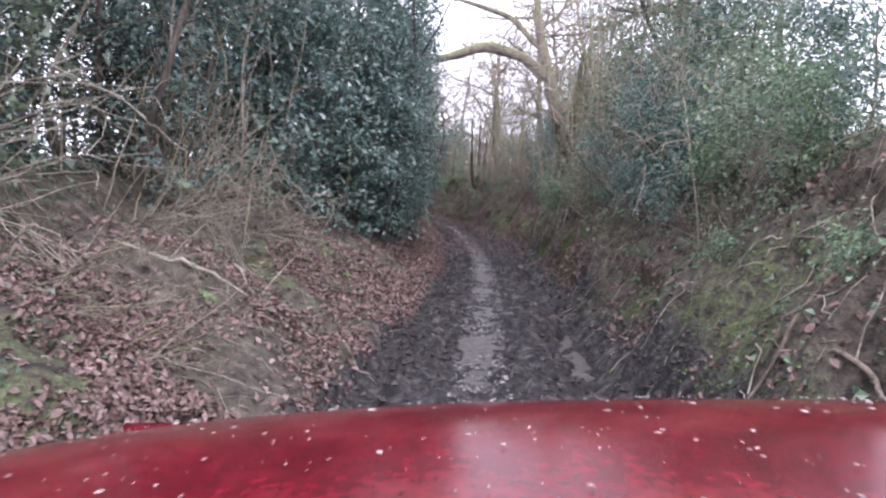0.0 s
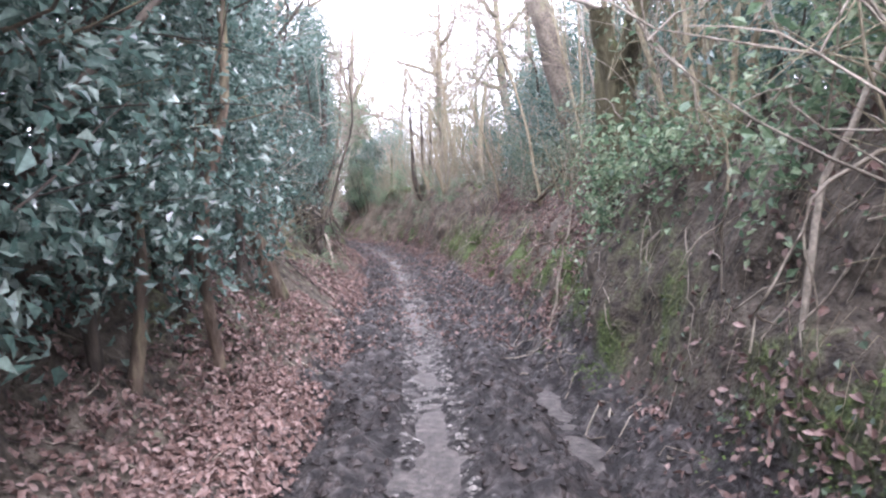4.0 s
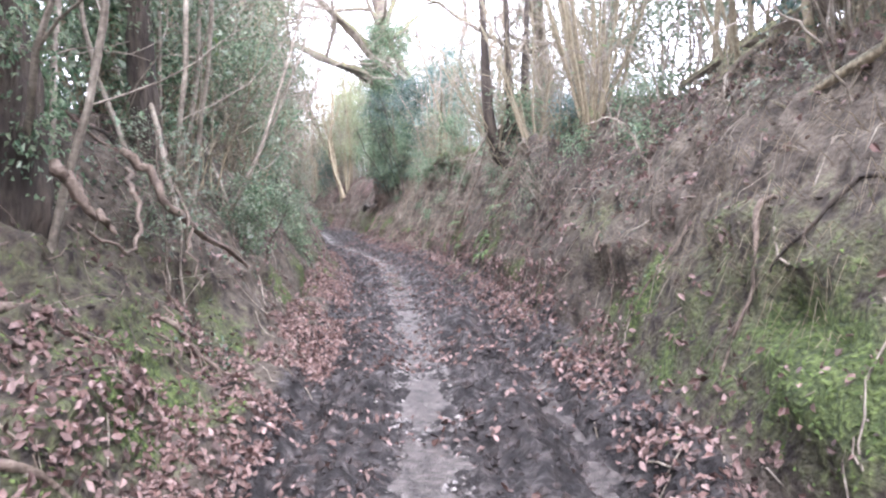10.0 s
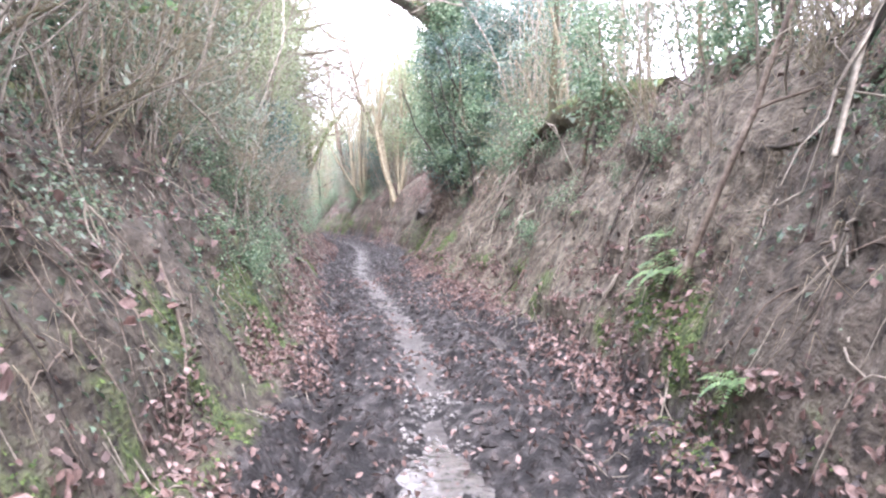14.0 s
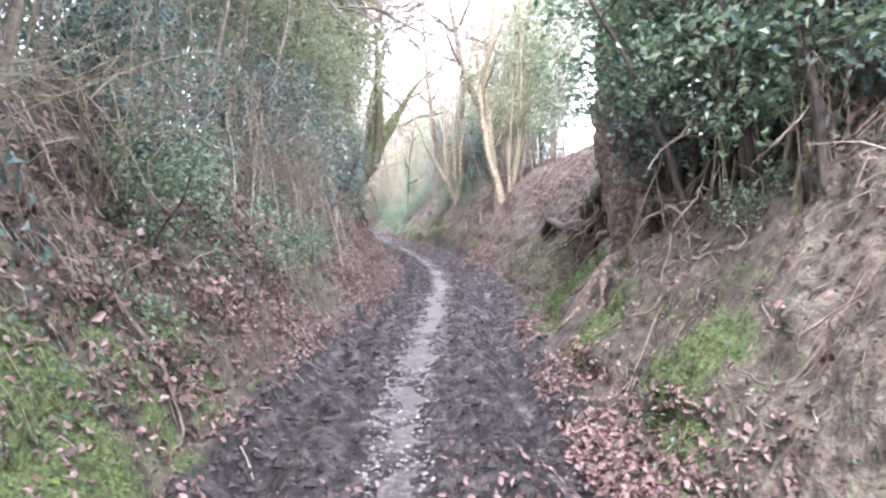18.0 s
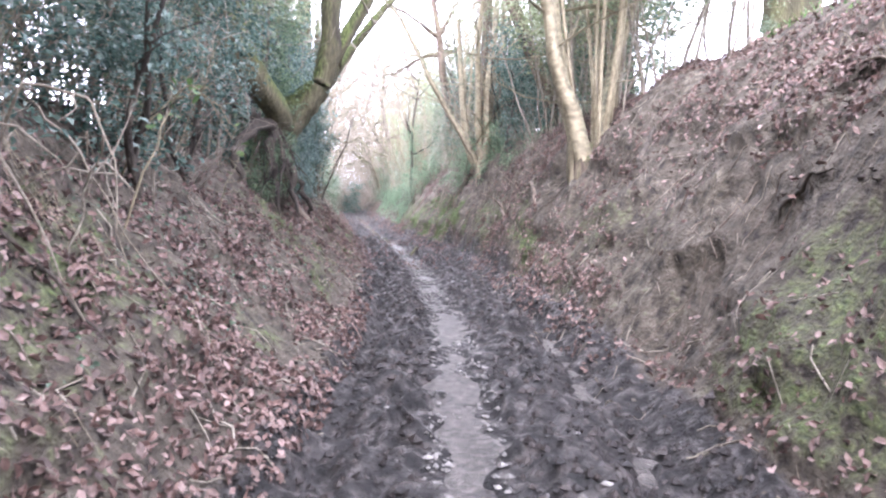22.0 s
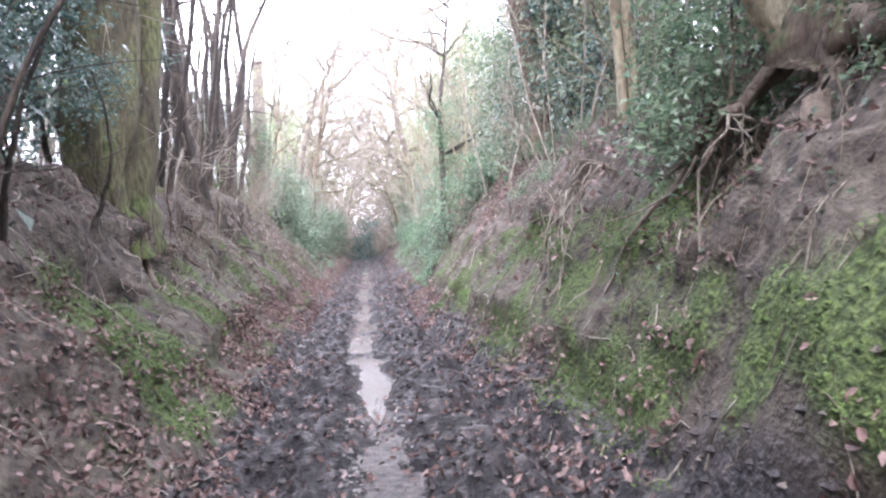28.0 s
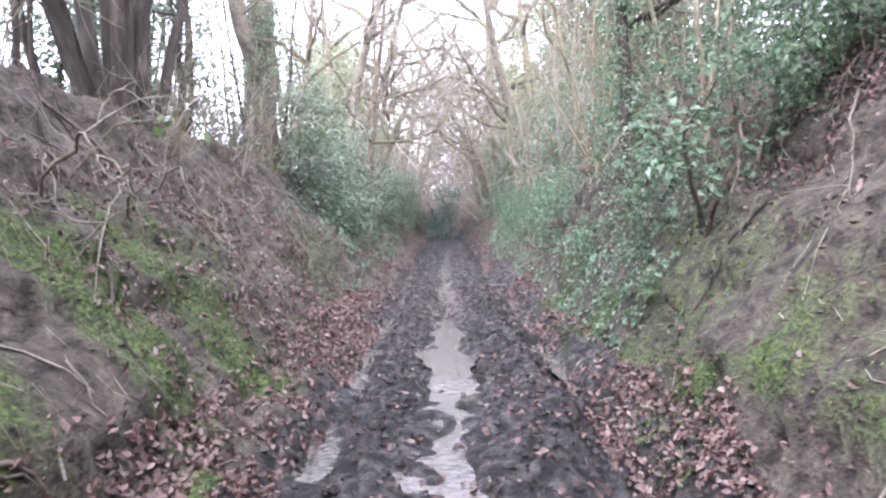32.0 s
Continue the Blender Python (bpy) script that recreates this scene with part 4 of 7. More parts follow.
def build_car():
    car = tagged(new("car"), "front of a red car with a wet speckled bonnet", "car")
    car.location = (0.3, 0.0, 0.075)
    car.rotation_euler = (0, radians(-2.5), 0)

    def sheet(name, f, nu, nv, mat, thick, parent=car, label=""):
        bm = bmesh.new()
        g = [[bm.verts.new(f(i / (nu - 1), j / (nv - 1))) for j in range(nv)] for i in range(nu)]
        for i in range(nu - 1):
            for j in range(nv - 1):
                bm.faces.new((g[i][j], g[i + 1][j], g[i + 1][j + 1], g[i][j + 1]))
        bmesh.ops.recalc_face_normals(bm, faces=bm.faces)
        bmesh.ops.solidify(bm, geom=bm.faces[:], thickness=thick)
        for q in bm.faces:
            q.smooth = True
        me = bpy.data.meshes.new(name)
        bm.to_mesh(me)
        bm.free()
        me.materials.append(mat)
        return part(name, me, parent, None, label)

    def top(x, y):
        return 1.195 - 0.035 * max(y - 0.5, 0) - 0.09 * max((y - 0.75) / 0.5, 0) ** 2 - 0.055 * min(abs(x - 0.15) / 0.9, 1.2) ** 2.4 - 0.10 * max(abs(x) - 0.84, 0) ** 2 / 0.05

    bonnet = sheet("bonnet", lambda a, b: ((a - 0.5) * 2.0, 0.4 + 0.95 * b, top((a - 0.5) * 2.0, 0.4 + 0.95 * b)), 45, 25, M_PAINT, 0.012, label="glossy wet red bonnet")
    for d in (-1, 1):
        sheet("wing", lambda a, b, d=d: (d * (1.005 + 0.04 * math.sin(a * 1.57)), 0.4 + 0.95 * b, top(d * 1.0, 0.4 + 0.95 * b) - 0.01 - 0.62 * (1 - math.cos(a * 1.57))), 14, 18, M_PAINT, 0.01)
        for nm, mt, r in (("wheel", M_RUBBER, 0.33),):
            bm = bmesh.new()
            bmesh.ops.create_cone(bm, cap_ends=True, segments=28, radius1=r, radius2=r, depth=0.2, matrix=Matrix.Rotation(radians(90), 4, "Y"))
            bmesh.ops.bevel(bm, geom=[e for e in bm.edges if len(e.link_faces) == 2 and e.calc_face_angle(0) > 1], offset=0.04, segments=2, affect="EDGES")
            me = bpy.data.meshes.new(nm)
            bm.to_mesh(me)
            bm.free()
            me.materials.append(mt)
            w = part(nm, me, car, Matrix.Translation((d * 0.8, 0.8, 0.33)), "muddy black tyre")
            bm = bmesh.new()
            bmesh.ops.create_cone(bm, cap_ends=True, segments=20, radius1=0.19, radius2=0.15, depth=0.06, matrix=Matrix.Translation((d * 0.09, 0, 0)) @ Matrix.Rotation(radians(90 * d), 4, "Y"))
            me = bpy.data.meshes.new("rim")
            bm.to_mesh(me)
            bm.free()
            me.materials.append(M_CHROME)
            part("rim", me, w)
    sheet("front_panel", lambda a, b: ((a - 0.5) * 1.7, 1.36 + 0.03 * math.sin(b * 3.1), 0.45 + 0.56 * b), 12, 6, M_PAINT, 0.015)
    sheet("grille", lambda a, b: ((a - 0.5) * 0.9, 1.405, 0.6 + 0.25 * b), 10, 4, M_DARK, 0.01)
    sheet("bumper", lambda a, b: ((a - 0.5) * 1.74, 1.42 + 0.05 * math.sin(b * 3.1), 0.35 + 0.14 * b), 12, 6, M_DARK, 0.03)
    for d in (-1, 1):
        bm = bmesh.new()
        bmesh.ops.create_uvsphere(bm, u_segments=16, v_segments=8, radius=0.09)
        me = bpy.data.meshes.new("headlight")
        bm.to_mesh(me)
        bm.free()
        me.materials.append(M_CHROME)
        part("headlight", me, car, Matrix.Translation((d * 0.62, 1.37, 0.78)) @ Matrix.Diagonal((1, 0.4, 1, 1)))
    rng = np.random.RandomState(3)
    n = 650
    x, y = rng.uniform(-0.95, 0.95, n), rng.uniform(0.45, 1.3, n)
    c = np.stack([x, y, [top(a, b) + 0.004 for a, b in zip(x, y)]], 1)
    v, f = leaves(c, np.tile([0.0, 0.05, 1.0], (n, 1)) + rng.normal(0, 0.05, (n, 3)), 0.003 + 0.009 * rng.rand(n) ** 2.5, rng, 0.05, 0.6)
    part("fleck", np_mesh("fleck", v, f, M_FLECK), bonnet, None, "pale specks stuck to the wet paint")
    bpy.data.objects["fleck"]["kind"] = "stuff"
    return car


build_car()

# ---- first stretch, from the start to the pollard ----
R = np.random.RandomState(11)


def row(s0, s1, step, u0, u1, low, high, wide, big=False, kind="holly"):
    s = s0
    while s < s1:
        holly(s, R.uniform(u0, u1), low + R.uniform(-0.25, 0.25), high + R.uniform(-0.7, 0.7), wide * R.uniform(0.85, 1.2), big, kind)
        s += step * R.uniform(0.75, 1.25)


# left: hollies hang to the leaf-covered slope
row(12.3, 22.5, 1.15, -2.9, -2.35, 1.25, 4.6, 1.5)
row(11.5, 24, 2.9, -4.8, -4.0, 1.8, 5.0, 2.5, True)
row(2, 11, 2.2, -6.8, -5.6, 1.6, 5.5, 2.8, True)
row(5, 12, 1.6, -5.4, -4.4, 1.5, 4.5, 1.7, False, "airy")
row(4, 11, 2.4, -4.9, -4.2, 1.6, 3.4, 1.2)
row(13.5, 19.2, 1.2, -2.2, -1.85, 1.35, 5.4, 1.35)
# left: above the bare roots
row(28.5, 32.5, 1.4, -2.35, -2.0, 2.8, 5.6, 1.1)
row(40, 55, 2.4, -2.7, -2.3, 2.8, 5.4, 1.3, False, "airy")
row(23, 32.5, 1.35, -3.4, -2.8, 2.5, 5.4, 1.45)
row(23, 34, 3.0, -5.6, -4.6, 3.0, 5.2, 2.5, True)
# right
row(6.5, 12, 1.6, 3.3, 4.0, 2.1, 3.2, 1.4, False, "airy")
row(4.5, 8.5, 1.6, 2.5, 3.0, 1.75, 2.6, 0.75)
row(2, 9, 1.7, 2.7, 3.3, 1.9, 2.7, 1.0, False, "bramble")
row(9.5, 12, 1.5, 2.6, 3.0, 1.7, 2.3, 0.9, False, "ivy")
row(14.8, 20, 1.2, 2.0, 2.5, 1.2, 2.2, 0.8, False, "ivy")
row(10, 18, 2.2, 2.7, 3.1, 1.9, 3.2, 1.2)
row(8.2, 12.6, 1.2, 2.05, 2.5, 1.45, 2.5, 0.85)
row(6.5, 11.5, 1.4, 2.3, 2.8, 1.7, 2.7, 0.9, False, "airy")
row(10, 20, 1.8, 2.9, 3.6, 2.2, 5.4, 1.6, False, "airy")
row(11, 20, 2.2, 3.8, 4.8, 2.2, 4.6, 1.8, False, "airy")
row(21.5, 34, 1.9, 4.0, 4.9, 2.4, 5.0, 1.7)
row(22, 40, 3.4, 5.5, 6.8, 2.4, 5.0, 2.5, True)
row(26, 38, 1.6, 3.3, 3.9, 2.45, 4.0, 1.25)

# ---- middle: mossy trunk, coppice and roots ----
row(33, 42, 2.8, -6.6, -5.4, 2.4, 5.5, 2.4, True)
row(36, 52, 2.0, -3.2, -2.6, 2.2, 3.6, 1.0, False, "ivy")
row(37, 54, 1.5, -4.6, -3.4, 2.6, 5.0, 1.8, False, "airy")
row(38, 58, 1.7, 3.4, 5.0, 2.8, 4.6, 1.8, False, "airy")
row(45, 60, 3.0, 2.5, 3.0, 2.5, 3.3, 0.8, False, "ivy")
row(58.5, 66, 2.4, -2.8, -2.4, 1.5, 2.8, 1.1)
row(53, 68, 1.5, -4.2, -2.9, 2.8, 5.6, 1.8, False, "airy")
row(60, 68, 3.6, -6.0, -5.2, 2.4, 4.4, 2.3, True)
row(60.2, 64.2, 0.9, 2.8, 3.4, 2.6, 5.6, 1.3)
holly(26.6, -2.2, 1.9, 3.2, 0.9)
holly(28.1, -2.1, 2.3, 3.4, 0.9)
holly(25.9, -2.4, 1.8, 2.6, 0.8)
row(60, 65.5, 2.4, 4.4, 5.2, 2.6, 7.0, 2.4, True)
row(66, 76, 1.7, -3.2, -2.6, 2.0, 3.6, 1.2)
row(66, 80, 1.6, -4.4, -3.2, 2.4, 5.6, 1.8, False, "airy")
row(69, 80, 4, -6.2, -5.2, 2.0, 4.6, 2.3, True)

row(35, 80, 3.0, -5.4, -4.4, 4.8, 8.0, 2.4, False, "airy")
row(36, 62, 3.4, 4.4, 5.4, 4.4, 6.8, 2.2, False, "airy")
row(8, 34, 4.0, -5.6, -4.8, 4.8, 7.0, 2.4, False, "airy")
row(16, 36, 4.0, 5.0, 6.0, 4.6, 7.4, 2.4, False, "airy")

row(8, 13, 1.4, -4.4, -3.7, 1.7, 5.2, 1.7)
row(33.5, 40.5, 1.7, -2.6, -2.2, 3.5, 7.0, 1.3, False, "airy")
row(87.5, 91.6, 1.2, 2.2, 2.7, 1.9, 2.8, 0.7, False, "ivy")
row(90, 94, 1.3, -2.8, -2.4, 2.7, 3.6, 0.8)
row(60, 62, 1.1, 2.7, 3.2, 2.8, 4.6, 1.0, False, "ivy")
# crowns that close the view where the lane bends, pale to imitate haze
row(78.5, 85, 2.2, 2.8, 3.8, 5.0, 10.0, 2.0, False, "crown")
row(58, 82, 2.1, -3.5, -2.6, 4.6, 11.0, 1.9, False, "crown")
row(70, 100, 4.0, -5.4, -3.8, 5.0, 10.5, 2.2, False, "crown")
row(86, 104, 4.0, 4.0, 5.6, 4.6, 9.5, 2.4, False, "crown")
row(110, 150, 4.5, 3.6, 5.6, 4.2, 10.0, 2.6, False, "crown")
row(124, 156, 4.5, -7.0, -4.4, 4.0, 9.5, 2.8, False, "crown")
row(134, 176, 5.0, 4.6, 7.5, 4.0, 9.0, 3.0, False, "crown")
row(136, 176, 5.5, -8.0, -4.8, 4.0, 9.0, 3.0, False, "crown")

# ---- last stretch ----
row(80, 87, 1.6, -4.4, -3.7, 1.9, 4.6, 1.5)
row(82, 85.5, 1.4, -3.0, -2.7, 1.5, 2.2, 0.8, False, "yew")
row(82.5, 88, 1.4, -3.5, -3.0, 1.7, 3.8, 1.3, False, "yew")
row(88.5, 91.5, 1.3, -3.4, -2.9, 2.4, 3.4, 0.9)
row(82, 95, 2.8, -5.0, -4.0, 2.0, 5.5, 2.4, True)
row(91, 97, 1.8, -3.7, -3.3, 3.0, 4.8, 1.1)
row(98, 112, 3.0, -6.5, -5.2, 2.6, 5.2, 2.0, False, "hedge")
row(113, 150, 1.5, -3.3, -2.7, 0.9, 2.6, 1.7, False, "hedge")
row(85.5, 91, 2.1, 4.4, 5.4, 3.0, 6.5, 2.4, True)
row(87, 92.5, 1.4, 3.0, 3.7, 2.8, 5.2, 1.3)
row(93, 103, 2.0, 4.2, 5.2, 3.2, 6.0, 1.8)
row(103.5, 112, 1.7, 3.2, 3.8, 2.4, 2.9, 0.8, False, "ivy")
row(106, 118, 2.6, 4.2, 5.0, 2.8, 5.0, 1.7, False, "airy")
row(106, 114, 2.5, 4.2, 4.8, 2.6, 4.0, 1.2, False, "airy")
row(114, 150, 2.2, 2.9, 3.6, 1.3, 3.0, 1.4, False, "hedge")
holly(138.5, 0.3, 0.2, 2.3, 1.4)
holly(139.5, -0.6, 0.1, 1.3, 1.2)
row(77, 90, 2.4, 3.2, 4.4, 4.5, 8.0, 1.8, False, "airy")
row(99, 125, 2.6, 4.2, 5.4, 4.0, 7.5, 2.0, False, "airy")

# saplings and coppice
for s in np.arange(8.5, 12, 0.45):
    sapling(s, R.uniform(-4.2, -3.1), STEMS_GREY, R.uniform(0.7, 1.1), R.uniform(0.8, 1.3))
for s in np.arange(13, 33, 0.33):
    sapling(s, R.uniform(2.7, 4.6), STEMS_HAZEL if R.rand() < 0.4 else STEMS_GREY, R.uniform(0.7, 1.1), R.uniform(0.7, 1.3))
for s in np.arange(33, 62, 0.42):
    sapling(s, R.uniform(2.7, 4.4), STEMS_GREY if R.rand() < 0.7 else STEMS_HAZEL, R.uniform(0.6, 1.0), R.uniform(0.7, 1.3))
for s in np.arange(24, 68, 0.4):
    sapling(s, R.uniform(-4.4, -2.7), STEMS_GREY if R.rand() < 0.7 else STEMS_HAZEL, R.uniform(0.7, 1.1), R.uniform(0.7, 1.4))
for s in np.arange(78, 104, 0.6):
    sapling(s, R.uniform(2.8, 4.6), STEMS_GREY, R.uniform(0.7, 1.1), R.uniform(0.8, 1.3))
for s in np.arange(96, 122, 0.5):
    sapling(s, R.uniform(-5.2, -3.6), STEMS_DARK if R.rand() < 0.6 else STEMS_GREY, R.uniform(0.7, 1.1), R.uniform(0.6, 1.2))
for s in np.arange(104, 126, 0.5):
    sapling(s, R.uniform(2.4, 4.0), STEMS_HAZEL if R.rand() < 0.5 else STEMS_GREY, R.uniform(0.7, 1.0), R.uniform(0.7, 1.2))

coppice(17.5, 2.35, 7, STEMS_HAZEL, 1.0, 1.0)
coppice(19.2, 2.6, 6, STEMS_HAZEL, 1.0, 1.2)
coppice(13.0, 3.3, 6, STEMS_DARK, 1.0, 1.2, name="ivy_clad_tree", label="ivy-clad many-stemmed tree on the bank")
coppice(29.5, -3.3, 5, STEMS_DARK, 1.0, 1.2)
coppice(88.6, 2.5, 4, STEMS_HAZEL, 1.6, 3.4, lean=-0.08, stool=0.36, side=0.05, wide=0.3, up=-0.4, label="old coppice stool with thick pale stems")
coppice(40.0, 2.55, 14, STEMS_HAZEL, 0.9, 0.8, side=0.3, stool=0.16)
coppice(43.9, 2.6, 8, STEMS_HAZEL, 0.8, 0.7, side=0.4, stool=0.2, mat=M_BARK_DARK)
coppice(37.2, 3.0, 8, STEMS_HAZEL, 0.9, 0.7, side=0.3)
coppice(38.5, -3.2, 7, STEMS_HAZEL, 1.1, 1.0)
coppice(42.0, -3.3, 8, STEMS_HAZEL, 1.1, 1.1)
coppice(46.5, -3.0, 8, STEMS_HAZEL, 1.1, 1.0)
coppice(52.5, -3.0, 10, STEMS_HAZEL, 1.2, 1.3, name="coppice_stool", label="coppiced stool of rust-brown upright stems")
coppice(51.6, -2.8, 7, STEMS_HAZEL, 1.0, 1.0)
coppice(57.5, 3.2, 6, STEMS_GREY, 1.0, 1.3)
coppice(79.2, 2.45, 3, STEMS_HAZEL, 1.6, 4.6, lean=-0.17, stool=0.26, side=0.03, wide=0.2, name="twin_stemmed_tree", label="pale smooth-barked tree with leaning twin stems")
coppice(80.4, 3.1, 4, STEMS_HAZEL, 1.0, 0.9)
coppice(79.5, 2.6, 9, STEMS_HAZEL, 1.7, 1.5, lean=-0.1, stool=0.24, side=0.14, wide=0.3, label="tall clump of pale coppiced stems")
coppice(93.5, 3.0, 3, STEMS_HAZEL, 1.3, 2.2, side=0.06, mat=M_BARK, stool=0.16, name="twin_stemmed_tree", label="tree with two orange-brown stems on the bank")
coppice(106.0, -3.6, 9, STEMS_DARK, 1.3, 1.9, stool=0.4, side=0.18, mat=M_BARK_DARK, wide=0.3, label="old many-stemmed tree on top of the bank")
coppice(102.3, -3.7, 6, STEMS_DARK, 1.2, 1.5, stool=0.3, side=0.15, wide=0.25, label="old many-stemmed tree on top of the bank")
coppice(98.8, -3.5, 5, STEMS_DARK, 1.2, 1.4, stool=0.3, side=0.2, wide=0.25, label="old many-stemmed tree on top of the bank")
coppice(99.0, 4.3, 8, STEMS_DARK, 1.1, 1.2, stool=0.3, side=0.2, wide=0.25, label="dark many-stemmed shrub on the bank")

# trees by name
hero_tree("oak_tree", "leaning oak with a mossy limb over the lane", [(26.9, 3.9, 2.2), (26.6, 3.2, 4.2), (26.2, 2.7, 5.6), (26.4, 2.2, 7.6), (27, 2.0, 10)], [0.3, 0.24, 0.2, 0.15, 0.06], M_OAK,
          [([(26.3, 2.6, 5.9), (26.0, 1.7, 6.6), (25.6, 0.3, 6.9), (25.8, -1.2, 6.4), (25.5, -2.6, 6.2)], [0.22, 0.2, 0.18, 0.14, 0.04]), ([(26.4, 2.3, 7.0), (26.8, 1.2, 8.2), (26.6, -0.4, 8.6), (27.4, -2.2, 9.2)], [0.12, 0.10, 0.07, 0.02])],
          twigs=5, seed=5)
hero_tree("pollard_stump", "pollarded trunk with cut knobbly heads on the bank", [(20.5, 2.45, 1.3), (20.4, 2.35, 2.1), (20.3, 2.3, 2.9), (20.2, 2.35, 3.2)], [0.27, 0.2, 0.22, 0.26], M_BARK_MOSS,
          [([(20.2, 2.3, 3.0), (20.1, 2.1, 3.4), (20.0, 2.05, 3.7)], [0.14, 0.12, 0.13]), ([(20.3, 2.4, 3.0), (20.6, 2.7, 4.0), (20.5, 2.9, 6.0)], [0.15, 0.12, 0.07]), ([(20.2, 2.3, 2.9), (19.7, 2.35, 3.5), (19.5, 2.5, 5.5)], [0.12, 0.1, 0.05])],
          [(((20.4, 2.3), (20.0, 1.9), (19.6, 1.6)), 0.06), (((20.5, 2.3), (20.9, 1.9), (21.3, 1.7)), 0.05)], twigs=2, seed=8)
hero_tree("leaning_tree", "grey leaning trunk rooted low in the bank", [(21.4, -1.7, 0.35), (21.2, -1.85, 0.9), (20.9, -2.1, 1.7), (20.4, -2.5, 3.0), (20.2, -2.7, 4.5)], [0.13, 0.1, 0.09, 0.07, 0.03], M_BARK, twigs=3, seed=9)
hero_tree("leaning_tree", "thin leaning stem against the leafy bank", [(24.1, -1.75, 0.3), (23.85, -2.05, 1.1), (23.65, -2.3, 1.8), (24.0, -2.4, 3.0), (24.0, -2.5, 5.0)], [0.1, 0.085, 0.08, 0.06, 0.02], M_BARK, [([(23.65, -2.3, 1.8), (23.5, -2.5, 2.6), (23.4, -2.6, 4.0)], [0.06, 0.05, 0.02])], twigs=3, seed=10)
hero_tree("gnarled_tree", "gnarled fluted trunk gripping the bank with bare roots", [(27.70, -1.75, 0.0), (27.70, -1.85, 0.8), (27.80, -2.0, 1.6), (27.90, -2.1, 2.3), (28.10, -2.1, 3.0), (28.10, -2.3, 5.0)], [0.1, 0.1, 0.13, 0.11, 0.1, 0.04], M_BARK_DARK,
          [([(27.90, -2.1, 2.2), (28.30, -1.85, 2.6), (28.70, -1.7, 3.4), (28.90, -1.7, 5)], [0.1, 0.08, 0.07, 0.03]), ([(27.30, -2.1, 0.2), (27.35, -2.2, 1.5), (27.40, -2.4, 2.6), (27.40, -2.5, 5)], [0.12, 0.09, 0.08, 0.04]), ([(26.80, -2.3, 0.3), (26.80, -2.4, 1.6), (26.70, -2.5, 2.8), (26.60, -2.6, 5)], [0.1, 0.08, 0.07, 0.04]), ([(27.50, -2.0, 0.2), (27.55, -2.05, 1.3), (27.70, -2.15, 2.2)], [0.08, 0.07, 0.05])],
          [(((27.70, -1.8), (27.50, -1.5), (27.30, -1.3)), 0.06), (((27.70, -1.8), (28.00, -1.5), (28.10, -1.3)), 0.05)],
          hang=[([(27.40, -2.0, 0.9), (27.00, -1.7, 1.2), (26.70, -1.6, 1.2), (26.40, -1.5, 0.8), (26.30, -1.4, 0.4)], [0.03, 0.03, 0.025, 0.02, 0.01]), ([(27.00, -2.2, 1.8), (26.50, -1.9, 1.6), (26.00, -1.8, 1.75), (25.60, -1.9, 1.7)], [0.025, 0.025, 0.02, 0.01]), ([(27.60, -1.9, 1.7), (27.10, -1.7, 1.55), (26.60, -1.7, 1.75), (26.20, -1.9, 1.8)], [0.025, 0.025, 0.02, 0.01])], hang_mat=M_TWIG, wild=0.25, seed=279)
hero_tree("mossy_tree", "old dark leaning tree with a mossy cut limb and hanging roots", [(33.00, -2.3, 0.7), (32.90, -2.25, 1.3), (32.80, -2.2, 1.8), (32.75, -2.15, 2.25), (32.75, -2.05, 2.8), (32.80, -2.0, 3.6), (32.90, -2.05, 6.0)], [0.22, 0.15, 0.12, 0.13, 0.1, 0.085, 0.04], M_BARK_MOSS,
          [([(32.75, -2.15, 2.2), (32.60, -2.35, 2.5), (32.40, -2.6, 2.85), (32.25, -2.75, 3.1)], [0.11, 0.1, 0.09, 0.085]), ([(32.80, -2.1, 2.3), (33.10, -2.0, 2.9), (33.30, -2.0, 4.5)], [0.11, 0.09, 0.04]), ([(33.15, -2.5, 1.0), (33.15, -2.5, 1.8), (33.00, -2.5, 2.6), (33.00, -2.6, 4.5)], [0.11, 0.08, 0.07, 0.03])],
          [(((32.90, -2.1), (32.50, -1.9), (32.00, -1.6)), 0.06), (((33.00, -2.1), (33.40, -1.8), (33.80, -1.5)), 0.06), (((33.00, -2.2), (33.90, -2.1), (34.90, -1.9)), 0.07), (((32.90, -2.2), (32.00, -2.2), (31.20, -2.0)), 0.06)], twigs=3, wild=0.14, seed=12,
          ivy=[((33.1 + 0.2 * k, -2.25, 2.5 + 0.45 * k), (0.55, 0.55, 0.7), CLUMPS_IVY) for k in range(4)])
hero_tree("gnarled_tree", "curved pale stems bending up from the bank edge", [(34.8, 2.75, 2.25), (34.6, 2.9, 2.6), (34.4, 2.7, 3.1), (34.6, 2.75, 3.8), (34.8, 3.0, 5.5)], [0.13, 0.1, 0.09, 0.08, 0.04], M_HAZEL, roots=[(((34.8, 2.7), (34.2, 2.6), (33.6, 2.5)), 0.06), (((34.8, 2.7), (35.4, 2.5), (35.9, 2.4)), 0.05)], seed=14)
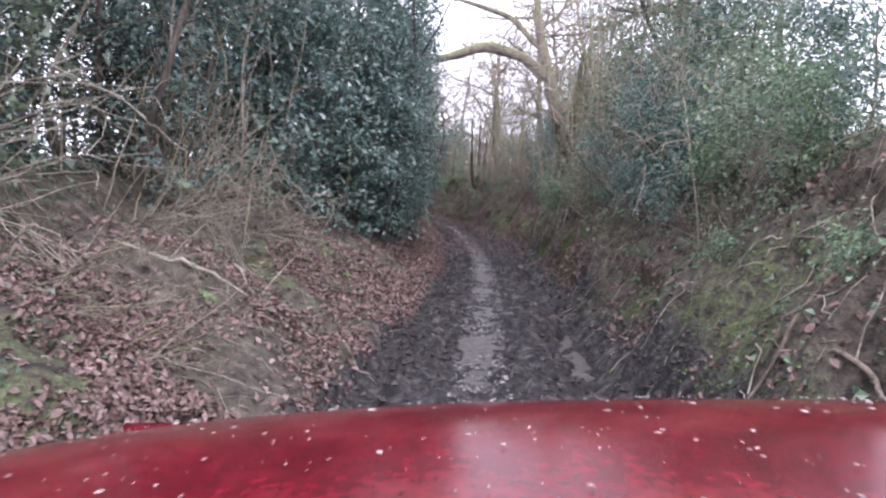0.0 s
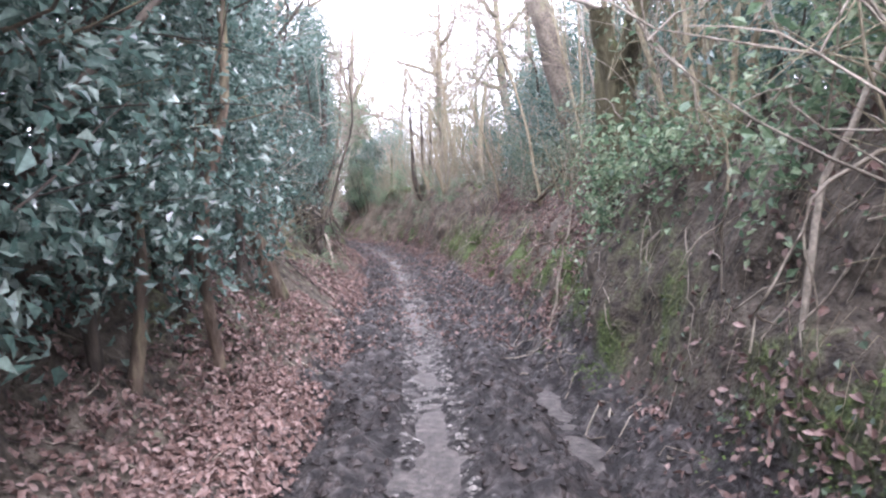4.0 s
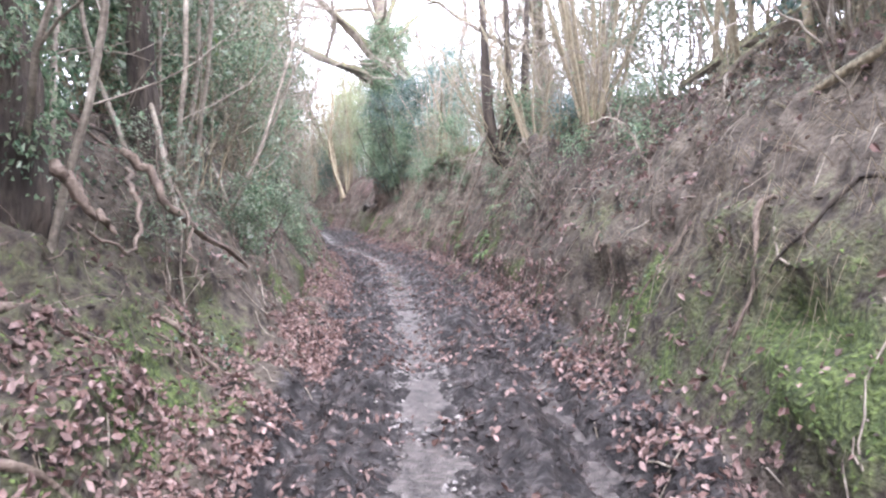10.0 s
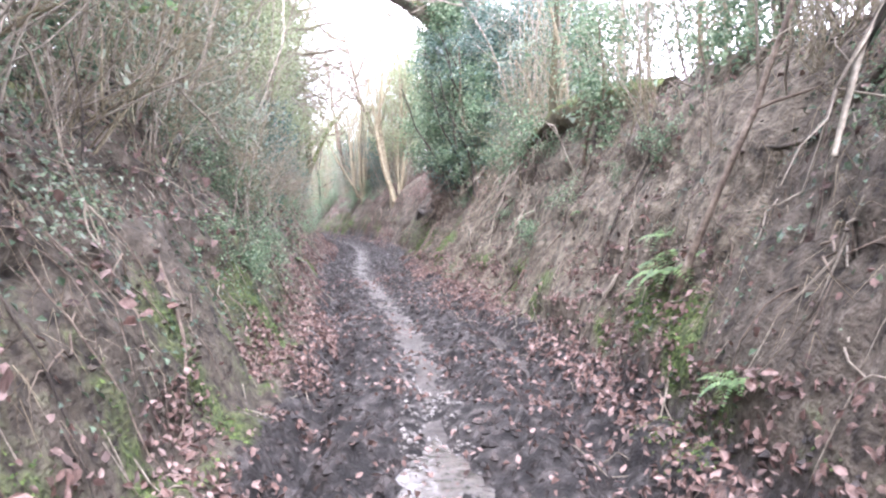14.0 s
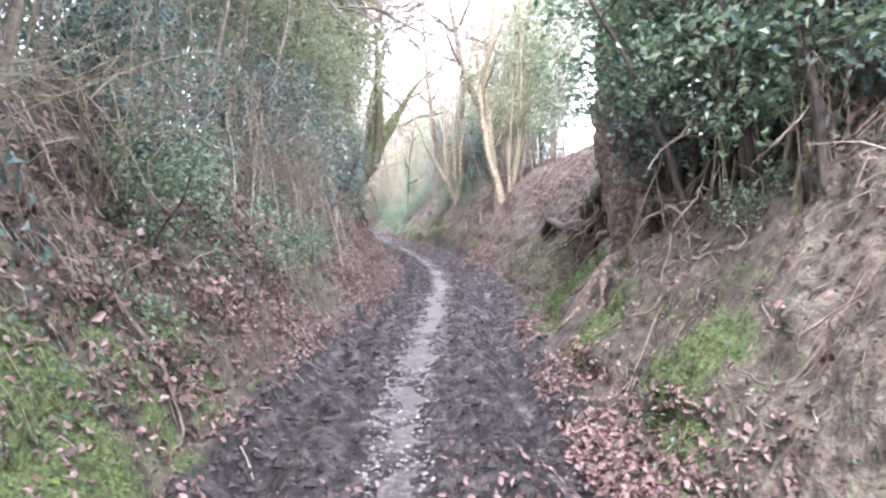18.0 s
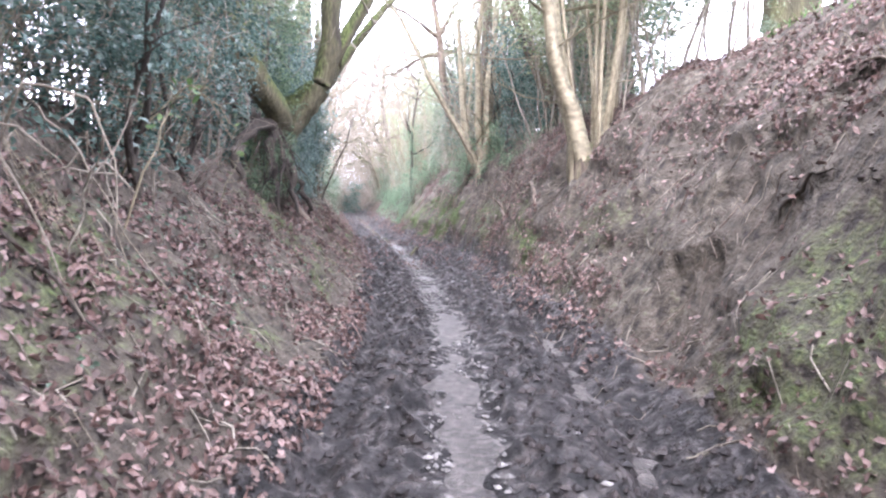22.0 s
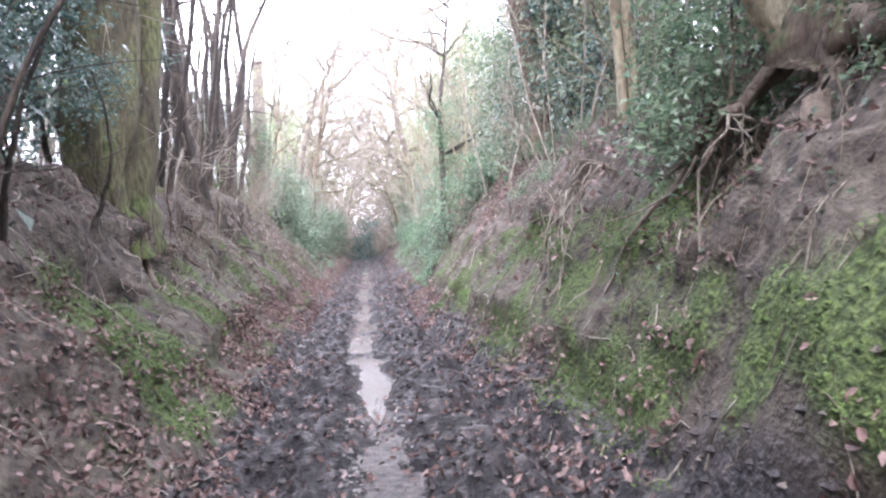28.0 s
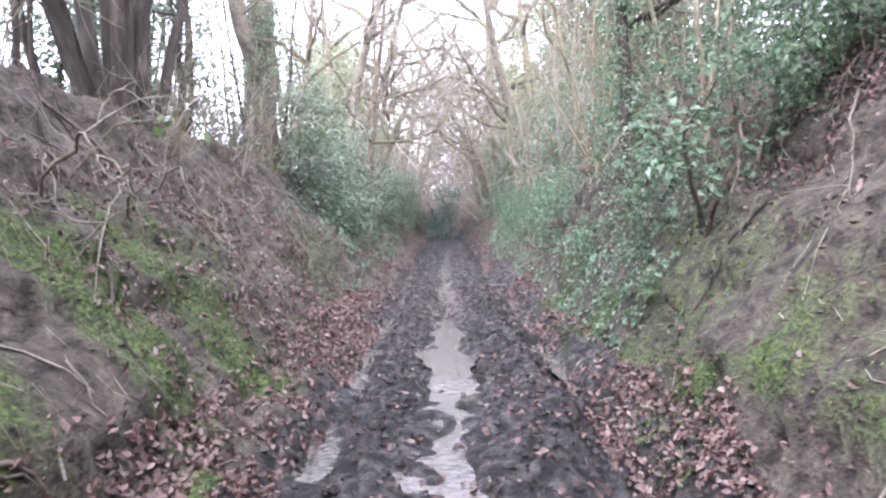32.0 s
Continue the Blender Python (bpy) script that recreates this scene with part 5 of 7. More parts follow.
hero_tree("root_plate_tree", "old knobbly stump undercut by the bank with hanging roots", [(45.4, 2.75, 1.4), (45.3, 2.6, 1.9), (45.25, 2.42, 2.35), (45.2, 2.3, 2.75), (45.2, 2.28, 2.95)], [0.3, 0.27, 0.24, 0.25, 0.2], M_BARK_DARK,
          [([(45.25, 2.4, 2.3), (45.1, 2.1, 2.5), (45.0, 1.95, 2.9), (44.95, 1.88, 3.6), (44.9, 1.8, 6.5)], [0.15, 0.13, 0.11, 0.09, 0.03]), ([(45.3, 2.5, 2.6), (45.3, 2.45, 3.2), (45.35, 2.4, 4.0), (45.4, 2.4, 6.5)], [0.13, 0.09, 0.07, 0.03]), ([(45.4, 2.7, 2.3), (45.5, 2.75, 3.0), (45.55, 2.8, 4.0), (45.6, 2.9, 6.0)], [0.13, 0.09, 0.08, 0.03]), ([(45.2, 2.3, 2.6), (45.0, 2.35, 3.2), (44.9, 2.3, 4.5), (44.8, 2.3, 6)], [0.08, 0.06, 0.05, 0.02])],
          [(((45.5, 2.6), (46.3, 2.3), (47.2, 2.1)), 0.07), (((45.2, 3.1), (44.4, 3.2), (43.5, 3.1)), 0.09)],
          hang=[([(45.2, 2.35, 2.1), (45.1, 2.1, 1.9), (45.0, 1.95, 1.5), (44.9, 1.7, 0.9)], [0.1, 0.07, 0.05, 0.02]), ([(45.3, 2.6, 2.0), (44.9, 2.6, 2.0), (44.6, 2.4, 1.6), (44.4, 2.0, 1.1)], [0.1, 0.07, 0.05, 0.02]), ([(45.4, 2.4, 2.1), (45.7, 2.1, 1.8), (46.0, 1.9, 1.2)], [0.09, 0.06, 0.02]), ([(45.2, 2.9, 2.3), (44.7, 2.95, 2.3), (44.3, 2.8, 2.2), (43.8, 2.6, 1.9)], [0.1, 0.08, 0.06, 0.02]), ([(45.3, 2.45, 2.1), (45.35, 2.1, 1.7), (45.3, 1.8, 1.0)], [0.06, 0.04, 0.02]),
                ([(45.2, 2.35, 1.9), (44.8, 2.05, 1.75), (44.4, 1.85, 1.3), (44.2, 1.7, 0.9)], [0.04, 0.03, 0.025, 0.01]), ([(45.2, 2.4, 2.0), (45.0, 2.1, 1.55), (44.85, 1.9, 1.1)], [0.03, 0.025, 0.01])], twigs=3, wild=0.24, seed=16)
coppice(45.0, 2.15, 16, STEMS_HAZEL, 0.5, 0.5, side=0.7, stool=0, wide=0.25, up=0.9, label="spray of thin pale shoots from an old stump")
hero_tree("overhanging_log", "dead mossy log end sticking out of the tangled bank", [(48.4, -2.9, 2.3), (47.6, -2.7, 2.25), (46.6, -2.62, 2.2), (46.0, -2.6, 2.3), (45.8, -2.58, 2.32)], [0.1, 0.12, 0.12, 0.1, 0.03], M_BARK_MOSS, group="fallen wood", seed=17)
hero_tree("overhanging_log", "mossy log jutting from the top of the bare bank", [(55.4, 2.6, 2.62), (54.9, 2.65, 2.75), (54.2, 2.7, 2.9), (53.4, 2.75, 2.95), (52.4, 2.9, 2.9), (51.0, 3.2, 2.8)], [0.04, 0.1, 0.14, 0.2, 0.28, 0.24], M_BARK_MOSS, [([(54.3, 2.8, 2.8), (54.3, 2.8, 3.4), (54.2, 2.85, 5.2)], [0.07, 0.06, 0.03])], wild=0.22, group="fallen wood", seed=18)
hero_tree("ivy_clad_tree", "thick ivy-clad trunk with flaking reddish bark", [(64.3, 2.6, 0.5), (64.2, 2.58, 0.95), (64.1, 2.55, 1.35), (64.1, 2.55, 1.75), (64.1, 2.55, 2.4), (64.08, 2.5, 2.9), (64.0, 2.45, 3.5), (64.0, 2.42, 4.6)], [0.56, 0.4, 0.33, 0.42, 0.46, 0.42, 0.34, 0.31], M_BARK_RED,
          [([(64.0, 2.42, 4.4), (64.0, 2.4, 6.5), (63.9, 2.45, 8.5), (63.9, 2.6, 11.0), (64.2, 3.0, 15.5)], [0.32, 0.31, 0.28, 0.22, 0.05]), ([(64.1, 2.4, 7.0), (63.4, 1.4, 7.5), (62.4, 0.0, 7.7), (61.2, -1.5, 8.2), (60.4, -3.2, 8.0)], [0.2, 0.17, 0.15, 0.12, 0.04]), ([(64.0, 2.4, 8.0), (63.2, 1.0, 9.4), (62.5, -0.5, 10.5), (62.0, -2.5, 11.0), (61.5, -4.5, 12.2)], [0.2, 0.17, 0.14, 0.11, 0.03]),
           ([(64.0, 2.5, 9.0), (64.8, 3.4, 11.0), (65.4, 4.4, 13.5)], [0.16, 0.13, 0.04]), ([(64.0, 2.5, 10.0), (62.8, 1.8, 12.0), (62.0, 0.6, 14.5)], [0.15, 0.12, 0.03]), ([(64.1, 2.5, 6.2), (65.8, 3.0, 8.0), (67, 3.2, 9.5)], [0.14, 0.1, 0.03]), ([(62.4, 0.0, 7.7), (61.6, 0.4, 9.0), (60.8, 0.2, 10.2)], [0.1, 0.08, 0.02])],
          [(((64.3, 2.4), (64.7, 2.15), (65.2, 1.95)), 0.09), (((64.2, 2.4), (63.9, 1.95), (63.7, 1.65)), 0.1), (((64.0, 2.4), (63.4, 2.1), (62.7, 1.8)), 0.09), (((64.3, 2.3), (64.4, 1.95), (64.5, 1.7)), 0.08), (((64.1, 2.5), (63.3, 2.5), (62.5, 2.3)), 0.1)], twigs=9, bough=2.4, limb_mat=M_OAK,
          hang=[([(64.0, 2.7, 1.9), (63.4, 2.9, 1.75), (62.8, 3.0, 1.6), (62.3, 2.9, 1.2)], [0.2, 0.16, 0.12, 0.05])], hang_mat=M_BARK_RED,
          ivy=[((63.8 + 0.55 * math.sin(k * 2.1), 2.75 + 0.55 * math.cos(k * 2.1), 3.7 + 0.16 * k), (1.25, 1.25, 1.2), CLUMPS_IVY) for k in range(38)] + [((63.2 - 0.2 * k, 3.1, 2.5 + 0.4 * k), (1.0, 1.0, 0.9), CLUMPS_IVY) for k in range(4)]
          + [((63.2, 2.0, 3.2), (1, 1, 1.2), CLUMPS_IVY), ((63.0, 1.8, 4.0), (1.1, 1.1, 1.2), CLUMPS_IVY), ((62.8, 2.4, 3.5), (1, 1, 1.1), CLUMPS_IVY), ((63.4, 3.4, 2.3), (0.45, 0.45, 0.5), CLUMPS), ((63.0, 3.35, 2.7), (0.6, 0.6, 0.7), CLUMPS), ((62.6, 3.5, 2.5), (0.6, 0.6, 0.6), CLUMPS)], sides=14, wild=0.3, seed=20)
hero_tree("fallen_log", "bent grey-brown log running out of the bank", [(70.9, 2.2, 1.3), (70.65, 2.2, 1.42), (70.3, 2.22, 1.55), (69.9, 2.24, 1.58), (69.3, 2.27, 1.5), (68.6, 2.32, 1.44), (67.9, 2.42, 1.44), (67.0, 2.6, 1.55)], [0.06, 0.075, 0.085, 0.085, 0.095, 0.11, 0.14, 0.17], M_BARK_DARK, [([(68.9, 2.35, 1.6), (69.2, 2.2, 1.42), (69.6, 2.05, 1.2)], [0.05, 0.035, 0.01])], wild=0.16, group="fallen wood", seed=22)
hero_tree("stump", "rotten hollow stump with moss along its upper side", [(64.7, 3.3, 2.2), (65.2, 3.2, 2.25), (65.7, 3.08, 2.25), (66.2, 2.95, 2.2), (66.6, 2.83, 2.08), (67.0, 2.7, 1.88), (67.4, 2.6, 1.7), (67.7, 2.55, 1.6)], [0.24, 0.36, 0.38, 0.33, 0.36, 0.27, 0.24, 0.08], M_BARK_DARK,
          roots=[(((66.6, 2.8), (66.9, 2.4), (67.2, 2.1)), 0.05), (((66.2, 2.9), (66.0, 2.4), (65.8, 2.0)), 0.06)],
          hang=[([(66.8, 2.6, 1.8), (67.2, 2.35, 1.45), (67.7, 2.2, 1.25), (68.3, 2.1, 1.12)], [0.05, 0.045, 0.035, 0.02]), ([(66.6, 2.6, 1.7), (67.0, 2.3, 1.35), (67.5, 2.15, 1.15), (68.0, 2.05, 1.0)], [0.045, 0.04, 0.03, 0.02]), ([(65.8, 2.9, 1.9), (65.9, 2.6, 1.5), (66.2, 2.3, 1.0)], [0.1, 0.08, 0.03])], hang_mat=M_ROOT, wild=0.34, seed=23)
STUMP_MOSS = clump("moss_cushion", 71, 0.8, 0.35, 2600, 0.03, M_MOSS, 26, 0.1, 0.2, True)
for s, u, z, k in ((66.1, 2.85, 2.5, 0.9), (66.7, 2.68, 2.32, 0.7), (65.4, 3.0, 2.58, 1.0), (67.15, 2.55, 2.02, 0.5), (66.3, 2.62, 2.25, 0.7), (65.7, 2.75, 2.35, 0.8)):
    ob = new("moss_cushion", STUMP_MOSS)
    ob.matrix_basis = Matrix.Translation(Vector(point(s, u, z - 0.05).tolist())) @ turned(0, 0, 0, s * 7, (k, k * 0.7, k * 0.6), 0.2, -0.25)
    tagged(ob, "yellow-green moss cushion on the rotten stump", "moss", "moss cushions")
hero_tree("beech_tree", "broad mossy tree trunk standing in the field", [(82.9, 8.1, 2.6), (82.9, 8.1, 3.6), (82.9, 8.1, 4.6), (82.8, 8.0, 6.0), (82.6, 7.8, 9), (82.5, 7.6, 13)], [0.95, 0.72, 0.58, 0.52, 0.4, 0.15], M_BARK_MOSS, [([(82.9, 8.1, 4.2), (83.5, 8.6, 6), (84, 9, 9)], [0.4, 0.3, 0.1]), ([(82.8, 8, 6.2), (81.8, 7.2, 8), (81, 6.2, 9.6)], [0.2, 0.14, 0.03])],
          [(((82.7, 7.6), (82.2, 6.9), (81.6, 6.3)), 0.14), (((82.9, 7.6), (83.4, 6.9), (84.2, 6.5)), 0.14)], twigs=4, wild=0.18, seed=25)
bare_tree(79.5, 11.0, 1, False, 1.3)
bare_shrub(80.2, 4.6, 0.9)
bare_shrub(80.8, 4.9, 0.8)
hero_tree("overhanging_log", "mossy root arching over a dark hollow in the bank", [(15.0, 2.6, 1.75), (14.4, 2.4, 1.95), (13.8, 2.3, 2.0), (13.2, 2.25, 1.85), (12.9, 2.15, 1.5), (12.8, 2.05, 1.2)], [0.05, 0.07, 0.08, 0.075, 0.06, 0.02], M_BARK_DARK, roots=[(((13.2, 2.3), (12.6, 2.2), (12.0, 2.0)), 0.05)], wild=0.25, seed=43)
hero_tree("mossy_tree", "huge forked moss-covered tree with dark hollow roots", [(80.7, -3.0, 1.2), (80.55, -2.8, 2.0), (80.45, -2.55, 2.65), (80.5, -2.2, 3.0), (80.5, -1.88, 3.35), (80.52, -1.72, 3.9), (80.6, -1.75, 5.0), (80.8, -1.9, 8.0)], [0.4, 0.33, 0.26, 0.21, 0.185, 0.17, 0.14, 0.06], M_BARK_MOSS,
          [([(80.45, -2.6, 2.55), (79.9, -2.5, 2.8), (79.3, -2.9, 3.35), (79.2, -3.2, 4.2), (79.0, -3.5, 6.5)], [0.22, 0.2, 0.19, 0.17, 0.08]), ([(80.5, -1.75, 3.7), (81.0, -1.3, 4.6), (81.6, -0.5, 6.2), (82, 0.6, 7.4)], [0.13, 0.11, 0.08, 0.02])],
          [(((80.6, -2.6), (81.2, -2.3), (81.9, -2.1)), 0.09), (((80.4, -2.6), (80.6, -2.1), (80.5, -1.8)), 0.09), (((80.3, -2.9), (79.4, -3.1), (78.4, -3.0)), 0.1)],
          hang=[([(80.2, -2.6, 2.6), (79.7, -2.6, 2.3), (79.4, -2.5, 1.7), (79.3, -2.4, 1.0)], [0.14, 0.1, 0.08, 0.03]), ([(80.0, -2.6, 2.6), (79.3, -2.9, 2.5), (78.8, -3.0, 2.0), (78.7, -2.8, 1.3)], [0.14, 0.12, 0.09, 0.04]), ([(80.2, -2.5, 2.4), (80.0, -2.3, 1.8), (79.9, -2.2, 1.0)], [0.12, 0.08, 0.03]),
                ([(79.6, -2.8, 2.7), (78.9, -3.3, 2.9), (78.2, -3.4, 2.4), (78.0, -3.2, 1.6)], [0.12, 0.12, 0.08, 0.03]), ([(80.4, -2.5, 2.3), (80.5, -2.2, 1.6), (80.7, -2.0, 0.9)], [0.1, 0.07, 0.02]), ([(79.9, -2.5, 2.3), (79.6, -2.3, 1.9), (79.2, -2.3, 2.0), (78.8, -2.4, 1.5)], [0.05, 0.045, 0.04, 0.02])], hang_mat=M_BARK_DARK, twigs=5, sides=14, wild=0.2, seed=27,
          ivy=[((79.3 + 0.25 * k, -2.75 + 0.12 * (k % 3), 1.6 + 0.3 * (k % 4)), (0.5, 0.5, 0.55), CLUMPS_IVY) for k in range(7)] + [((80.3, -2.5, 2.9 + 0.5 * k), (0.6, 0.6, 0.6), CLUMPS_IVY) for k in range(4)])
hero_tree("leaning_tree", "mossy tree leaning out over the lane", [(82.6, -3.1, 1.6), (83.0, -2.9, 2.4), (83.8, -2.3, 3.5), (84.6, -1.85, 4.3), (85.0, -1.9, 5.6), (85.6, -1.4, 8.5)], [0.32, 0.26, 0.23, 0.22, 0.19, 0.08], M_BARK_MOSS,
          [([(84.6, -1.85, 4.2), (85.4, -1.4, 5.0), (86.0, -0.4, 6.4), (86.4, 0.8, 7.2)], [0.13, 0.11, 0.08, 0.03]), ([(84.0, -2.2, 3.7), (83.6, -1.9, 5.2), (83.2, -1.4, 7)], [0.12, 0.1, 0.03])], twigs=6, seed=29)
hero_tree("oak_tree", "straight grey trunk among hollies on the bank", [(94.9, -3.0, 1.4), (94.8, -2.95, 2.4), (94.8, -2.9, 3.6), (94.7, -2.9, 5.5), (94.6, -2.9, 9)], [0.6, 0.42, 0.37, 0.34, 0.2], M_BARK_MOSS, [([(95.0, -2.8, 1.7), (95.2, -2.6, 3.0), (95.5, -2.5, 5.0), (95.8, -2.4, 8)], [0.28, 0.22, 0.19, 0.1])], roots=[(((94.9, -2.9), (94.6, -2.4), (94.2, -2.0)), 0.08), (((94.9, -2.9), (95.4, -2.4), (95.9, -2.1)), 0.08), (((95, -3), (96, -2.8), (97.2, -2.6)), 0.08)], seed=31)
hero_tree("root_plate_tree", "tree with roots cascading down the mossy bank", [(89.7, 2.9, 2.0), (89.6, 2.66, 2.5), (89.6, 2.6, 3.1), (89.6, 2.62, 4.4), (89.7, 2.7, 8)], [0.36, 0.3, 0.2, 0.17, 0.08], M_BARK,
          [([(89.8, 2.5, 2.4), (90.0, 2.28, 2.9), (90.2, 2.14, 3.8), (90.4, 1.9, 7)], [0.15, 0.13, 0.12, 0.05]), ([(89.5, 2.75, 2.5), (89.35, 2.92, 3.1), (89.3, 3.0, 4.2), (89.2, 3.1, 8)], [0.16, 0.15, 0.14, 0.05])],
          [(((89.9, 2.9), (90.9, 2.8), (91.9, 2.6)), 0.08), (((89.4, 3.0), (88.5, 3.0), (87.6, 2.9)), 0.08)],
          hang=[([(89.55, 2.6, 2.6), (89.4, 2.42, 2.2), (89.3, 2.25, 1.8), (89.2, 2.1, 1.5), (89.05, 1.95, 1.1)], [0.16, 0.12, 0.1, 0.08, 0.05]), ([(89.4, 2.5, 2.5), (88.9, 2.35, 2.25), (88.4, 2.45, 2.3), (87.9, 2.6, 2.35)], [0.09, 0.07, 0.06, 0.03]), ([(88.5, 2.5, 2.6), (88.35, 2.3, 2.0), (88.3, 2.1, 1.5), (88.1, 2.0, 1.2)], [0.04, 0.035, 0.03, 0.015]),
                ([(89.3, 2.25, 1.8), (88.9, 2.15, 1.7), (88.5, 2.1, 1.55), (88.2, 2.05, 1.4)], [0.04, 0.035, 0.03, 0.01]), ([(89.9, 2.55, 2.5), (90.1, 2.2, 2.1), (90.2, 2.0, 1.7)], [0.07, 0.05, 0.02]), ([(90.0, 2.6, 2.4), (90.5, 2.3, 2.1), (91.0, 2.1, 1.7)], [0.06, 0.05, 0.02])], hang_mat=M_ROOT, twigs=4, wild=0.22, limb_mat=M_HAZEL, seed=33)
hero_tree("oak_tree", "stout ivy-edged trunk on top of the bank", [(112.8, -3.9, 2.3), (112.7, -3.7, 3.2), (112.6, -3.65, 4.6), (112.6, -3.5, 8)], [0.5, 0.34, 0.3, 0.16], M_OAK, [([(112.6, -3.6, 4), (112, -3.9, 5.5), (111.6, -4.2, 8)], [0.16, 0.14, 0.06])], twigs=4, seed=35,
          ivy=[((112.5, -3.5, 4.2 + 0.7 * k), (0.8, 0.8, 0.9), CLUMPS_IVY) for k in range(3)])
hero_tree("gnarled_tree", "dark trunk with mossy roots crossing the bank top", [(100.4, -3.0, 1.9), (100.3, -3.1, 2.5), (100.2, -3.3, 3.6), (100, -3.4, 6.5)], [0.26, 0.19, 0.16, 0.08], M_BARK_DARK, roots=[(((100.4, -3), (99.2, -2.8), (98, -2.7)), 0.1), (((100.4, -3), (100.8, -2.5), (101.2, -2.1)), 0.07), (((100.4, -3), (99.9, -2.5), (99.6, -2.1)), 0.07)], twigs=4, seed=37)

# leafless trees behind and along the far lane
for s, u, k, slim, size, lean, ivy in ((132, 3.0, 0, False, 1.35, -0.12, 3.0), (126, 3.4, 1, False, 1.1, -0.1, 3.5), (119, 3.3, 2, True, 1.0, -0.05, 2.5), (107.4, 2.5, 1, True, 0.9, 0.0, 3.6), (141, 2.6, 1, False, 1.3, -0.15, 0), (150, -3.2, 0, False, 1.3, 0.15, 0),
                                       (138, -4.2, 2, False, 1.2, 0.12, 0), (127, -5.0, 1, False, 1.1, 0.1, 0), (158, 3, 2, False, 1.4, -0.1, 0), (168, -3, 1, False, 1.4, 0.1, 0), (180, 6.5, 0, False, 1.5, 0, 0), (118, -4.4, 0, True, 1.1, 0.1, 0),
                                       (109, -5.5, 1, True, 1.1, 0, 0), (104, -6.2, 2, True, 1.1, 0, 0), (97, -6.5, 0, True, 1.2, 0, 0), (116, 5.5, 1, False, 1.0, -0.1, 0), (96, 6.0, 0, True, 1.1, 0, 0), (101, 6.5, 1, True, 1.1, 0, 0),
                                       (89, 6.0, 2, True, 1.1, 0, 0), (82.5, -5.8, 0, False, 1.1, 0.15, 0), (86.5, -5.0, 1, True, 1.1, 0.1, 2), (70, -6, 1, False, 1.1, 0.1, 0), (73.5, -4.3, 2, True, 1.0, 0.1, 2.5), (58, -5.5, 0, False, 1.1, 0.1, 0),
                                       (50, -5.2, 1, True, 1.2, 0.05, 0), (54, 6, 2, True, 1.1, 0, 0), (48, 5.2, 0, True, 1.1, 0, 0), (41, 5.6, 1, True, 1.1, 0, 0), (36, -5.4, 2, True, 1.1, 0.05, 0), (40, -5.6, 0, True, 1.2, 0.05, 0),
                                       (34, 6.4, 0, True, 1.1, 0, 0), (17, 6.5, 1, True, 1.0, 0, 0), (10, 6.8, 2, True, 1.0, 0, 0), (6, -6.8, 0, True, 1.1, 0, 0), (44, -4.2, 1, True, 1.0, 0, 2.2), (84.6, 5.2, 1, True, 1.0, 0, 0), (190, 8, 1, False, 1.5, 0, 0), (69, -3.9, 0, False, 1.0, 0.16, 0), (80, -4.3, 2, False, 1.0, 0.2, 0), (84, 4.2, 0, True, 1.3, -0.1, 0), (89, -3.9, 2, True, 1.2, 0.12, 0), (60, -4.0, 2, True, 1.2, 0.15, 0), (63, 5.0, 1, False, 1.1, -0.15, 0), (52, 5.2, 2, True, 1.2, -0.1, 0), (56, -4.8, 1, True, 1.2, 0.1, 0), (46, 4.4, 2, True, 1.1, -0.08, 0), (76, -3.8, 0, True, 1.2, 0.15, 0), (30, 5.2, 2, True, 1.1, -0.1, 0), (35, 4.6, 1, True, 1.1, -0.1, 0),
                                       (100, 3.6, 2, False, 1.1, -0.2, 0), (93, -4.2, 1, False, 1.1, 0.2, 0), (87, 4.4, 2, False, 1.1, -0.2, 0), (72, -4.6, 0, False, 1.2, 0.2, 0), (66.5, -4.6, 2, False, 1.1, 0.2, 0), (55, -4.2, 0, False, 1.0, 0.18, 0), (49, 4.8, 1, False, 1.0, -0.18, 0), (43, -4.6, 2, False, 1.1, 0.18, 2.5), (38, 5.0, 0, False, 1.0, -0.18, 0), (33, -5.0, 1, False, 1.0, 0.16, 2), (21, 5.4, 2, False, 1.0, -0.15, 0), (145, 5.6, 0, False, 1.2, -0.1, 0), (155, -6.8, 2, False, 1.4, 0.1, 0), (124, -3.9, 0, False, 1.1, 0.2, 2),
                                       (175, 10, 2, False, 1.4, 0, 0), (185, -9, 0, False, 1.5, 0, 0), (160, -10, 1, False, 1.4, 0, 0), (150, 11, 0, False, 1.4, 0, 0), (92, 8.5, 1, False, 1.0, 0, 0), (66, 9, 2, True, 1.1, 0, 0)):
    bare_tree(s, u, k, slim, size, lean, ivy)

# fence and young shrubs at the field edge
for s in (79.5, 82.0, 84.5):
    pts = np.array([(0, 0, -0.2), (0, 0, 0.5), (0.01, 0, 1.1), (0.01, 0, 1.12)])
    ob = new("fence_post", tube_mesh("fence_post", [(pts, np.array([0.05, 0.05, 0.048, 0.01]))], M_BARK, 8, 0.05, int(s)))
    ob.location = spot(s, 6.4)
    tagged(ob, "weathered wooden fence post by the field", "post", "fence posts")
for s, u in ((83.5, 5.6), (80.8, 6.2)):
    holly(s, u, 3.6, 4.6, 0.7, False, "hedge")

